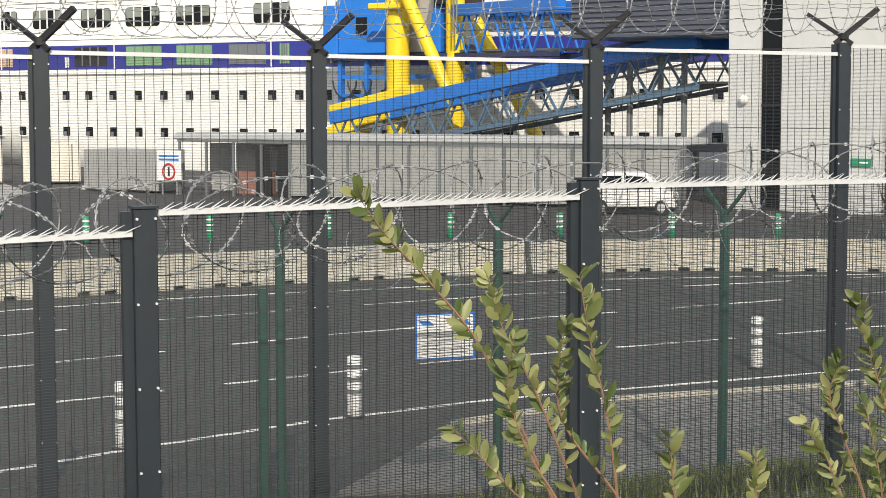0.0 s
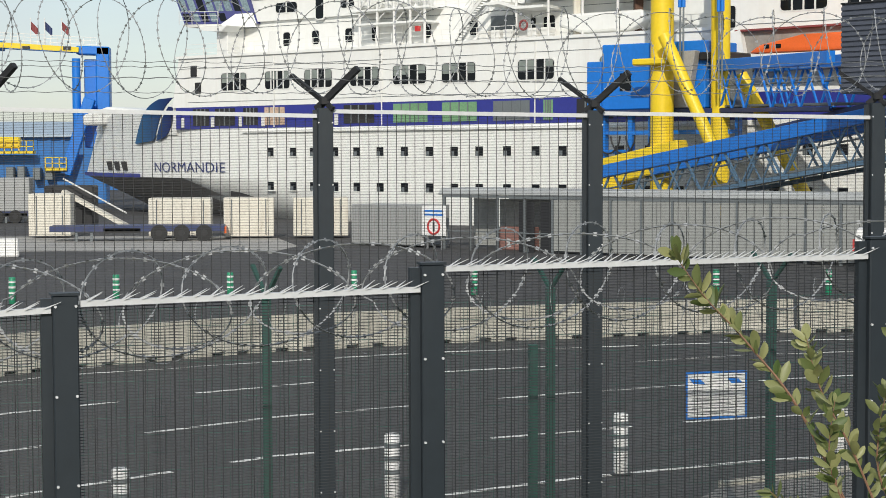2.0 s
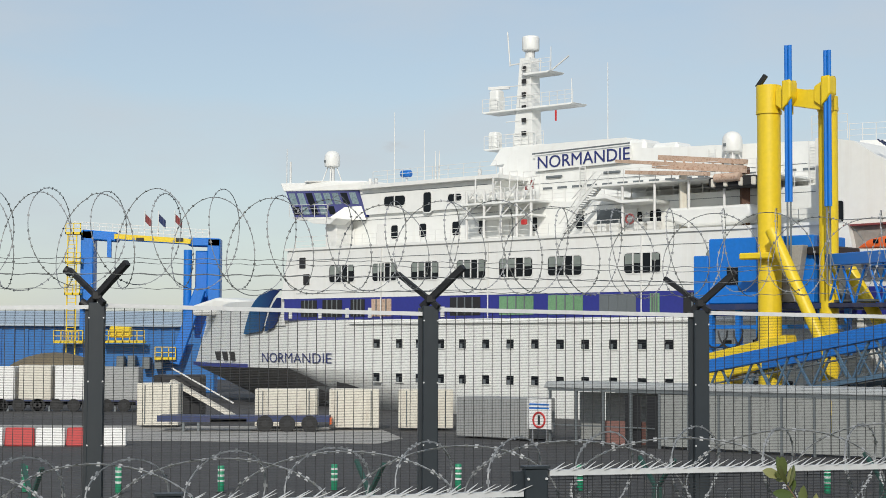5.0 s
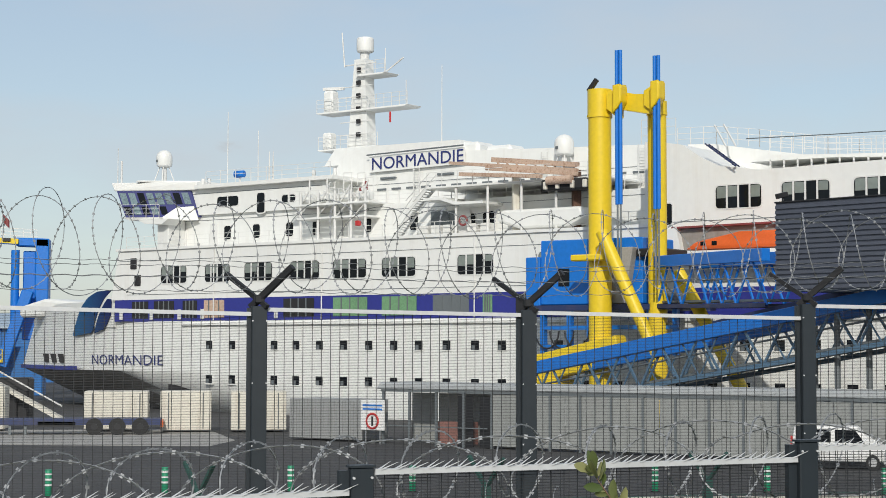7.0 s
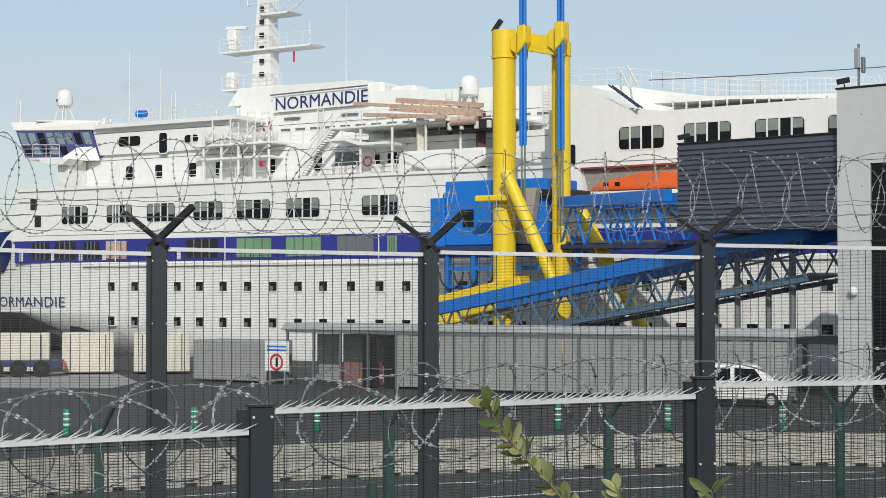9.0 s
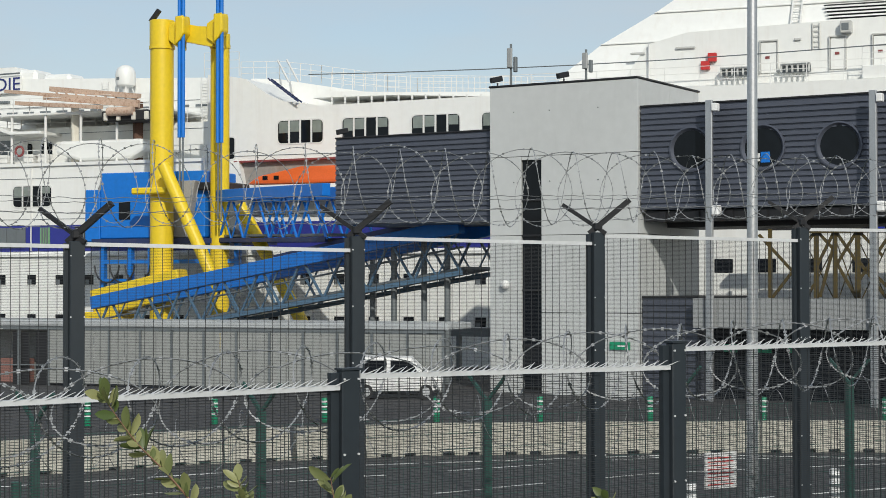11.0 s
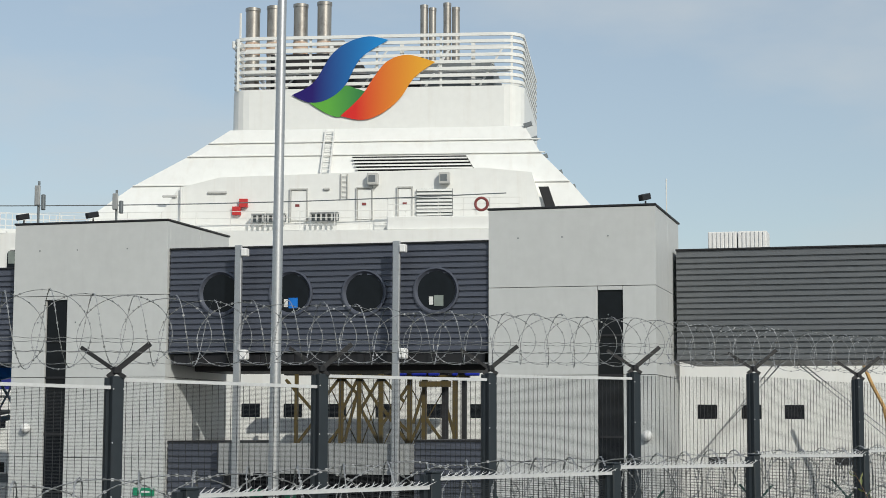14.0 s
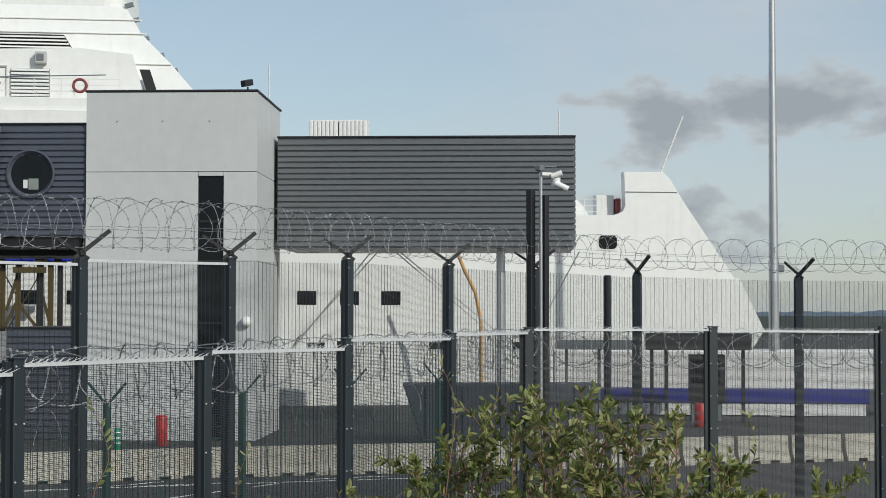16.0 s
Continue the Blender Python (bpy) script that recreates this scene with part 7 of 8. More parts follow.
def vpart(name, bm, m, parent, smooth=False):
    bm.transform(vm)
    return part(name, bm, m, parent, smooth=smooth)


vbody = vpart("body", soft(prism(B(), [(-2.3, 0.35), (2.2, 0.35), (2.3, 0.9), (1.5, 1.1), (0.75, 1.8), (-2.2, 1.85), (-2.35, 1.1)], -0.9, 0.9), 0.08, 2), M_WHITE, van, True)
vpart("side_window", prism(B(), [(-0.3, 1.15), (1.1, 1.12), (0.65, 1.65), (-0.3, 1.68)], -0.93, -0.9), M_GLASS, van)
vpart("side_window", prism(B(), [(-1.9, 1.15), (-0.5, 1.15), (-0.5, 1.68), (-1.9, 1.68)], -0.92, -0.895), M_GLASS, van)
vpart("tail_light", box(B(), -2.4, -2.3, -0.88, -0.75, 0.9, 1.4), M_RED, van)
for x in (-1.5, 1.45):
    w = vpart("wheel", bar(B(), (x, -0.95, 0.33), (x, -0.7, 0.33), 0.33, 16), M_TYRE, van, True)
    vpart("rim", bar(B(), (x, -0.97, 0.33), (x, -0.951, 0.33), 0.2, 12), M_GALV, w)
    vpart("wheel", bar(B(), (x, 0.7, 0.33), (x, 0.95, 0.33), 0.33, 16), M_TYRE, van, True)

# lamp posts and camera pole
lp = thing("lamp_post", "tall round galvanised lamp post behind the fences", "lamp post", at=(13.45, 21.25, 0))
part("shaft", bar(B(), (13.45, 21.25, 0), (13.52, 21.25, 14.5), 0.092, 16, 0.062), M_GALV, lp, smooth=True)
part("base_plate", box(B(), 13.25, 13.65, 21.05, 21.45, 0, 0.03), M_GALV, lp)
part("door", box(B(), 13.4, 13.5, 21.148, 21.16, 0.6, 1.1), M_GREY_STEEL, lp)
mp = thing("light_mast", "very tall slim lighting mast at the far yard", "lamp post", at=(79.15, 41.85, 0))
part("shaft", bar(B(), (79.15, 41.85, 0), (79.15, 41.85, 23.0), 0.3, 14, 0.15), M_GALV, mp, smooth=True)
part("lamp_ring", soft(box(B(), 77.6, 80.4, 41.4, 42.6, 22.6, 23.0), 0.1), M_GREY_STEEL, mp)
part("camera_box", soft(box(B(), 79.2, 79.9, 41.6, 42.1, 7.4, 7.8), 0.05), M_GREY_STEEL, mp)
cp = thing("camera_pole", "black double pole with a white security camera on top", "camera pole", at=(22.16, 15.78, 0.8))
cd = Vector((0.58, -0.81, 0))
for s in (-0.11, 0.11):
    c = Vector((22.16, 15.78, 0)) + cd * s
    part("upright", soft(box(B(), c.x - 0.055, c.x + 0.055, c.y - 0.055, c.y + 0.055, 0.8, 7.13 - s * 0.4), 0.008), M_BLACK, cp)
part("conduit", bar(B(), (22.12, 15.69, 0.8), (22.12, 15.69, 7.5), 0.026, 8), M_GALV, cp, "grey conduit between the uprights")
cam_b = Vector((22.2, 15.66, 7.42))
part("camera_arm", beam(B(), cam_b + Vector((-0.1, 0, 0)), cam_b + Vector((0.16, -0.12, 0.0)), 0.05, 0.05), M_FRAME, cp)
part("camera_dome", soft(bar(B(), cam_b + Vector((0.12, -0.12, -0.2)), cam_b + Vector((0.12, -0.12, 0.02)), 0.075, 14), 0.02), M_WHITE, cp, smooth=True)
part("camera_tube", bar(B(), cam_b + Vector((0.08, -0.13, -0.14)), cam_b + Vector((0.2, -0.3, -0.24)), 0.05, 12), M_WHITE, cp, smooth=True)
part("camera_head", soft(box(B(), 22.02, 22.14, 15.62, 15.74, 7.46, 7.56), 0.02), M_GREY_STEEL, cp)
part("camera_tube", bar(B(), cam_b + Vector((0.02, -0.1, -0.04)), cam_b + Vector((0.12, -0.24, 0.02)), 0.045, 12), M_WHITE, cp, smooth=True)
part("camera_hood", beam(B(), cam_b + Vector((-0.14, 0.1, 0.12)), cam_b + Vector((0.1, -0.14, 0.12)), 0.08, 0.02), M_GREY_STEEL, cp)

# warning signs on the green fence
for (x, y, z, w, h, edge, label) in ((4.58, 19.52, 2.06, 0.76, 0.56, M_BLUE, "white notice with blue edge and marks on the green fence"), (12.08, 20.28, 2.37, 0.55, 0.5, M_RED, "white notice with pale red writing on the green fence")):
    t = thing("fence_notice", label, "sign", at=(x, y, z))
    d = Vector((1, 0.105, 0)).normalized()
    m = Matrix(((d.x, -d.y, 0, x), (d.y, d.x, 0, y), (0, 0, 1, z), (0, 0, 0, 1)))

    def spart(name, bm, material, lab=""):
        bm.transform(m)
        return part(name, bm, material, t, lab)
    spart("plate", box(B(), 0, w, -0.01, 0, 0, h), edge if edge is M_BLUE else M_WHITE)
    spart("face", box(B(), 0.025, w - 0.025, -0.014, -0.0101, 0.025, h - 0.025), M_WHITE)
    if edge is M_BLUE:
        for x0 in (0.04, w - 0.25):
            spart("mark", prism(B(), [(x0, h - 0.08), (x0 + 0.14, h - 0.09), (x0 + 0.2, h - 0.15), (x0 + 0.05, h - 0.14)], -0.018, -0.0141), M_BLUE)
        for k in range(6):
            spart("bar_of_writing", box(B(), 0.08, w - 0.1 - 0.05 * (k % 3), -0.0165, -0.0141, 0.07 + k * 0.05, 0.085 + k * 0.05), M_CLAD_LIGHT)
    else:
        for k in range(8):
            spart("bar_of_writing", box(B(), 0.05, w - 0.06 - 0.04 * (k % 3), -0.0165, -0.0141, 0.05 + k * 0.052, 0.066 + k * 0.052), M_RED)

# ---- far left: portal crane, blue shed ----
pc = thing("portal_gantry", "blue and yellow portal gantry of another berth", "gantry", at=(-27, 188, 0))
part("leg", soft(box(B(), -33.7, -32.3, 187, 189.5, 3.4, 17.7), 0.1), M_BLUE, pc)
part("leg", soft(box(B(), -19.9, -18.5, 187, 189.5, 3.4, 16.9), 0.1), M_BLUE, pc)
part("rear_leg", soft(box(B(), -21.3, -19.95, 188, 189.5, 6.0, 15.6), 0.1), M_BLUE, pc)
part("ram_leg", bar(B(), (-21.95, 186.5, 6.0), (-21.95, 186.5, 15.6), 0.45, 12), M_BLUE, pc, smooth=True)
part("ram_leg", box(B(), -30.75, -30.3, 186.6, 187, 14.7, 16.7), M_BLUE, pc)
part("head_beam", soft(beam(B(), (-33.6, 188.2, 17.3), (-29.8, 188.2, 17.0), 2.4, 1.0), 0.1), M_BLUE, pc)
part("head_beam", soft(beam(B(), (-22.0, 188.2, 16.55), (-18.5, 188.2, 16.45), 2.4, 0.9), 0.1), M_BLUE, pc)
part("head_beam", beam(B(), (-30.0, 188.6, 17.0), (-21.8, 188.6, 16.55), 1.2, 0.5), M_BLUE, pc)
part("head_rail", beam(B(), (-30.0, 186.8, 17.05), (-21.7, 186.8, 16.55), 0.3, 0.55), M_YELLOW, pc, "sloping yellow beam with dark fixings")
for x in (-27.2, -22.9):
    part("fixing", box(B(), x - 0.4, x + 0.4, 186.5, 186.64, 16.55, 16.9), M_BLACK, pc)
part("raking_leg", soft(beam(B(), (-20.5, 186.2, 11.3), (-23.2, 186.2, 3.2), 1.3, 1.2), 0.08), M_BLUE, pc)
for z in (17.2, 14.0, 10.6, 5.4):
    bm = B()
    box(bm, -35.2, -33.5, 186.0, 187.5, z, z + 0.25)
    for x in (-35.15, -34.3, -33.55):
        box(bm, x - 0.05, x + 0.05, 186.0, 186.1, z, z + 1.2)
    for dz in (0.6, 1.15):
        box(bm, -35.2, -33.5, 186.0, 186.08, z + dz, z + dz + 0.07)
    part("platform", bm, M_YELLOW, pc)
bm = B()
for x in (-34.95, -34.0):
    box(bm, x - 0.06, x + 0.06, 186.2, 186.35, 3, 17.3)
for k in range(26):
    box(bm, -34.9, -34.05, 186.2, 186.3, 5.7 + k * 0.45, 5.76 + k * 0.45)
part("ladder", bm, M_YELLOW, pc)
bm = B()
for k in range(22):
    x = -34.5 + k * 0.7
    box(bm, x - 0.03, x + 0.03, 187.2, 187.26, 17.1 - (x + 30) * 0.055, 18.4 - (x + 30) * 0.055)
for dz in (0.55, 0.95, 1.3):
    beam(bm, (-34.5, 187.2, 17.35 + dz), (-19.8, 187.2, 16.55 + dz), 0.05, 0.06)
part("guard_rail", bm, M_FRAME, pc, "pale guard rail along the top")
part("base_deck", soft(box(B(), -35.5, -19.0, 187.2, 191, 0, 5.3), 0.1), M_BLUE_SHED, pc)
for x0, x1, z in ((-36.1, -33.0, 5.35), (-31.0, -26.4, 5.4), (-25.2, -23.0, 3.6)):
    bm = B()
    box(bm, x0, x1, 185.2, 187.1, z, z + 0.3)
    n = int((x1 - x0) / 0.7)
    for k in range(n + 1):
        x = x0 + (x1 - x0) * k / n
        box(bm, x - 0.05, x + 0.05, 185.2, 185.3, z, z + 1.4)
    for dz in (0.75, 1.35):
        box(bm, x0, x1, 185.2, 185.28, z + dz, z + dz + 0.08)
    part("service_platform", bm, M_YELLOW, pc, "yellow railed service platform")
part("winch", soft(box(B(), -30.2, -27.9, 185.6, 187.1, 6.0, 7.2), 0.15), M_YELLOW, pc)
for x, z in ((-34.8, 13.4), (-33.0, 9.9)):
    part("cable_drum", soft(bar(B(), (x - 0.4, 186, z), (x + 0.4, 186, z - 0.5), 0.45, 10), 0.05), M_BLACK, pc)
for x in (-29.4, -28.2, -26.6, -25.3):
    part("machine_box", soft(box(B(), x, x + 0.8, 185.6, 187.1, 2.6, 3.8 + 0.3 * (x % 1)), 0.05), M_GREY_STEEL, pc)
for x, m in ((-26.9, M_DULL_RED), (-25.4, M_NAVY_STEEL), (-23.6, M_DULL_RED)):
    t = thing("flag", "small flag on a staff on the gantry", "flag", at=(x, 188, 17), group="flags on the gantry")
    part("staff", bar(B(), (x, 188, 17.0), (x, 188, 20.0), 0.06, 6), M_FRAME, t)
    bm = B()
    g = [[bm.verts.new((x + 0.16 * j, 188 + 0.12 * math.sin(j * 1.3), 18.8 + 0.9 * i - 0.16 * j)) for j in range(6)] for i in (0, 1)]
    for j in range(5):
        bm.faces.new((g[0][j], g[0][j + 1], g[1][j + 1], g[1][j]))
    part("cloth", bm, m, t)
shed = thing("quay_shed", "long low blue metal shed across the basin", "shed", at=(-60, 262, 0))
part("wall", box(B(), -150, -8, 260, 285, 0, 8.0), M_BLUE_SHED, shed)
roof = slab(B(), [(-151, 259), (-7, 259), (-7, 286), (-151, 286)], 8.0, 8.4)
for v in roof.verts:
    v.co.z += 2.4 * (v.co.y - 259) / 27
part("roof", roof, M_PALE_BLUE, shed, "pale blue sloping sheet roof")
for k in range(70):
    part("cladding_rib", box(B(), -149 + k * 2, -148.4 + k * 2, 259.8, 259.999, 0.3, 7.9), M_BLUE_SHED, shed)
single("scrub_mound", ball(B(), (-31, 160, 0), 6.0, 0.75, 24, 14), M_SCRUB, "brown scrubby earth mound behind the trailers", "mound", at=(-31, 160, 0), kind="structure")

# ---- far right: checkpoint, stored loads, distant land ----
cpk = thing("checkpoint_canopy", "dark flat canopy on thin posts at the port checkpoint", "canopy", at=(70, 46, 0))
RIGHT = pose(0, 0, 0, 0, 0, -58)


def rbox(name, parent, m, x0, x1, y0, y1, z0, z1, w=0.03):
    bm = soft(box(B(), x0, x1, y0, y1, z0, z1), w)
    bm.transform(RIGHT)
    return part(name, bm, m, parent)


rbox("roof", cpk, M_GREY_STEEL, -4.4, -0.4, 84, 85.3, 3.5, 3.97)
for x in (-4.0, -2.4, -0.7):
    rbox("post", cpk, M_GREY_STEEL, x - 0.07, x + 0.07, 85, 85.2, 0, 3.55)
cpk = thing("checkpoint_canopy", "dark flat canopy with a booth at the port checkpoint", "canopy", at=(74, 42, 0))
rbox("roof", cpk, M_BLACK, -0.1, 5.0, 83.6, 85.2, 3.5, 4.3)
for x in (0.2, 0.9, 4.6):
    rbox("post", cpk, M_BLACK, x - 0.09, x + 0.09, 84, 84.2, 0, 3.5)
rbox("booth", cpk, M_BLACK, 2.0, 3.75, 84.2, 86, 0.9, 3.25)
rbox("booth_plinth", cpk, M_GREY_STEEL, 2.1, 3.6, 84.3, 86, 0.0, 0.9)
rbox("booth_window", cpk, M_GLASS, 2.2, 3.5, 84.1, 84.19, 1.9, 3.0, 0.005)
lo = thing("stored_hull", "long white load with a blue lower stripe at the yard's edge", "load", at=(76, 44, 0))
rbox("upper", lo, M_WHITE, -4.9, 14.5, 89, 92, 1.35, 3.4, 0.1)
rbox("stripe", lo, M_SHIP_BLUE, -5.2, 11.2, 88.9, 92, 0.68, 1.4, 0.05)
rbox("base", lo, M_WHITE, -4.0, 11.0, 89, 92, 0.05, 0.68, 0.02)
ct = thing("waste_skip", "dark grey-blue steel skip behind the fence", "skip", at=(56, 42, 0))
bm = soft(prism(B(), [(-3.2, 0.1), (3.2, 0.1), (4.0, 2.4), (-4.0, 2.4)], -1.1, 1.1), 0.04)
bm.transform(pose(56, 42, 0, 0, 0, -50))
part("shell", bm, M_SKIP, ct)
for x in (-3, -1.5, 0, 1.5, 3):
    bm = box(B(), x - 0.06, x + 0.06, -1.2, -1.1, 0.3, 2.3)
    bm.transform(pose(56, 42, 0, 0, 0, -50))
    part("rib", bm, M_SKIP, ct)
single("red_drum", soft(bar(B(), (45.9, 51.2, 0), (45.9, 51.2, 1.2), 0.24, 16), 0.04), M_RED, "red plastic drum beside the road", "drum", at=(45.9, 51.2, 0), smooth=True)
single("red_drum", soft(bar(B(), (69.6, 40.6, 0.0), (69.6, 40.6, 1.1), 0.3, 16), 0.04), M_RED, "red plastic drum at the checkpoint", "drum", at=(69.6, 40.6, 0), smooth=True)
gate = thing("sliding_gate", "black barred sliding gate beside the camera pole", "gate", at=(26, 17.2, 0.3))
for z in (3.62, 2.1):
    part("gate_rail", beam(B(), (24.6, 18.0, z), (27.0, 17.0, z), 0.06, 0.06), M_BLACK, gate)
for k in range(13):
    p = Vector((24.6, 18.0, 0)).lerp(Vector((27.0, 17.0, 0)), k / 12)
    part("gate_bar", bar(B(), p + Vector((0, 0, 0.3)), p + Vector((0, 0, 3.6)), 0.018, 6), M_BLACK, gate)


def hills(name, label, m, dist, az0, az1, h, seed, step):
    bm = B()
    lo, hi = [], []
    n = int((az1 - az0) / step)
    for i in range(n + 1):
        a = radians(az0 + i * step)
        z = 5.2 + h * (0.45 + 0.9 * abs(noise.noise(Vector((i * step * 0.45, seed, 0)))) + 0.3 * noise.noise(Vector((i * step * 3.0, seed, 4))))
        lo.append(bm.verts.new((dist * math.sin(a), dist * math.cos(a), -1)))
        hi.append(bm.verts.new((dist * 1.1 * math.sin(a), dist * 1.1 * math.cos(a), z)))
    for i in range(n):
        bm.faces.new((lo[i], lo[i + 1], hi[i + 1], hi[i]))
    single(name, bm, m, label, "hills", kind="structure")


hills("backdrop", "distant blue-grey wooded hills on the horizon", M_HILL_FAR, 2200, 40, 90, 9.0, 2, 0.25)
hills("backdrop_near", "dark line of far trees and scrub", M_HILL, 420, 58, 80, -0.6, 7, 0.1)

# The black block and timbers also stand in for shade under the bow.
fd = thing("mooring_dolphin", "dark mooring dolphin, its black also painting the shade under the bow", "dolphin", at=(-14.5, 122, 0))
part("fender", soft(box(B(), -16.6, -13.2, 121, 124, 0, 3.1), 0.1), M_BLACK, fd)
for k in range(5):
    part("timber", soft(box(B(), -16.5 + k * 0.68, -16.0 + k * 0.68, 120.7, 120.98, 0, 3.0 - 0.2 * k), 0.04), M_DARK, fd)
part("access_ramp", beam(B(), (-15.2, 120.3, 2.7), (-10.8, 119.5, 0.3), 0.9, 0.25), M_CREAM, fd)
part("ramp_rail", bar(B(), (-15.2, 120.2, 3.6), (-10.8, 119.4, 1.2), 0.06, 6), M_FRAME, fd)

# ---- shrubs on the bank ----


def leaf_material(name, c1, c2):
    m = bpy.data.materials.new(name)
    m.use_nodes = True
    n, l = m.node_tree.nodes, m.node_tree.links
    b = n["Principled BSDF"]
    b.inputs["Roughness"].default_value = 0.45
    info, mix, geo = n.new("ShaderNodeObjectInfo"), n.new("ShaderNodeMix"), n.new("ShaderNodeNewGeometry")
    add = n.new("ShaderNodeMath")
    add.operation = "ADD"
    l.new(info.outputs["Random"], add.inputs[0])
    l.new(geo.outputs["Random Per Island"], add.inputs[1])
    fr = n.new("ShaderNodeMath")
    fr.operation = "FRACT"
    l.new(add.outputs[0], fr.inputs[0])
    mix.data_type = "RGBA"
    mix.inputs[6].default_value, mix.inputs[7].default_value = (*c1, 1), (*c2, 1)
    l.new(fr.outputs[0], mix.inputs[0])
    no = n.new("ShaderNodeTexNoise")
    no.inputs["Scale"].default_value = 60
    mr = n.new("ShaderNodeMapRange")
    mr.inputs["To Min"].default_value, mr.inputs["To Max"].default_value = 0.7, 1.3
    l.new(no.outputs["Fac"], mr.inputs["Value"])
    v = n.new("ShaderNodeVectorMath")
    v.operation = "SCALE"
    l.new(mix.outputs[2], v.inputs[0])
    l.new(mr.outputs["Result"], v.inputs["Scale"])
    l.new(v.outputs["Vector"], b.inputs["Base Color"])
    tr, ms = n.new("ShaderNodeBsdfTranslucent"), n.new("ShaderNodeMixShader")
    l.new(v.outputs["Vector"], tr.inputs["Color"])
    ms.inputs[0].default_value = 0.3
    l.new(b.outputs[0], ms.inputs[1])
    l.new(tr.outputs[0], ms.inputs[2])
    l.new(ms.outputs[0], n["Material Output"].inputs["Surface"])
    return m


M_LEAF = leaf_material("shrub_leaf", (0.075, 0.12, 0.03), (0.36, 0.36, 0.16))
M_LEAF_DARK = leaf_material("shrub_leaf_dark", (0.065, 0.10, 0.025), (0.31, 0.32, 0.11))


def leaf_verts(L, w, fold, curl):
    """A pointed oval leaf along +x, folded on its midrib."""
    mid = [(0, 0, 0), (L * 0.3, 0, 0.0), (L * 0.65, 0, curl * 0.4), (L, 0, curl)]
    up = [(L * 0.22, w * 0.36, fold * 0.7), (L * 0.58, w * 0.5, fold + curl * 0.3), (L * 0.85, w * 0.3, fold * 0.6 + curl * 0.7)]
    dn = [(x, -y, z) for x, y, z in up]
    v = mid + up + dn
    f = [(0, 1, 4), (1, 2, 5, 4), (2, 3, 6), (2, 6, 5), (0, 7, 1), (1, 7, 8, 2), (2, 9, 3), (2, 8, 9)]
    return v, f


LEAVES = []
for L, w, fo, cu in ((0.056, 0.025, 0.004, 0.005), (0.062, 0.025, 0.005, -0.007), (0.046, 0.022, 0.003, 0.003), (0.05, 0.021, 0.006, 0.009)):
    v, f = leaf_verts(L, w, fo, cu)
    me = bpy.data.meshes.new("leaf")
    me.from_pydata(v, [], f)
    me.materials.append(M_LEAF)
    for p in me.polygons:
        p.use_smooth = True
    LEAVES.append(me)


def spline_at(pts, f):
    k = f * (len(pts) - 1)
    i = min(int(k), len(pts) - 2)
    g = k - i
    p = [pts[max(0, min(len(pts) - 1, i + d))] for d in (-1, 0, 1, 2)]
    return 0.5 * ((2 * p[1]) + (p[2] - p[0]) * g + (2 * p[0] - 5 * p[1] + 4 * p[2] - p[3]) * g * g + (3 * p[1] - p[0] - 3 * p[2] + p[3]) * g ** 3)


def leaf_pose(p, along, rng, spread=0.9):
    side = along.cross(Vector((rng.uniform(-1, 1), rng.uniform(-1, 1), rng.uniform(-0.3, 1)))).normalized()
    d = (along * rng.uniform(0.5, 1.1) + side * spread).normalized()
    up = d.cross(Vector((rng.uniform(-1, 1), rng.uniform(-1, 1), rng.uniform(-1, 1)))).normalized()
    y = up.cross(d)
    return Matrix(((d.x, y.x, up.x, p.x), (d.y, y.y, up.y, p.y), (d.z, y.z, up.z, p.z), (0, 0, 0, 1)))


def shrub(stems, root, seed, label, size=1.0, more=1.0):
    """Slender stems from one root, each leaf an object on shared mesh data."""
    rng = random.Random(seed)
    t = thing("shrub", label, "shrub", at=root)
    for pts, f0, count in stems:
        pts = [Vector(p) for p in pts]
        low = Vector((pts[0].x * 0.5 + root[0] * 0.5, pts[0].y * 0.5 + root[1] * 0.5, (pts[0].z + root[2]) / 2))
        full = [Vector(root), low] + pts
        bm = B()
        line = [spline_at(full, i / 40) for i in range(41)]
        for i in range(40):
            r0, r1 = 0.0052 * (1 - i / 46), 0.0052 * (1 - (i + 1) / 46)
            bar(bm, line[i], line[i + 1], r0, 5, r1)
        stem = part("stem", bm, M_STEM, t)
        count = int(count * more)
        for k in range(count):
            f = f0 + (1 - f0) * (k + rng.random() * 0.7) / count
            p = spline_at(full, min(f, 0.999))
            along = (spline_at(full, min(1, f + 0.01)) - spline_at(full, f - 0.02)).normalized()
            ob = new("leaf", rng.choice(LEAVES))
            ob.parent = stem
            m = leaf_pose(p, along, rng)
            s = rng.uniform(0.5, 1.05) * size
            ob.matrix_basis = Matrix.Translation(-Vector(root)) @ m @ Matrix.Diagonal((s, s, s, 1))
    return t


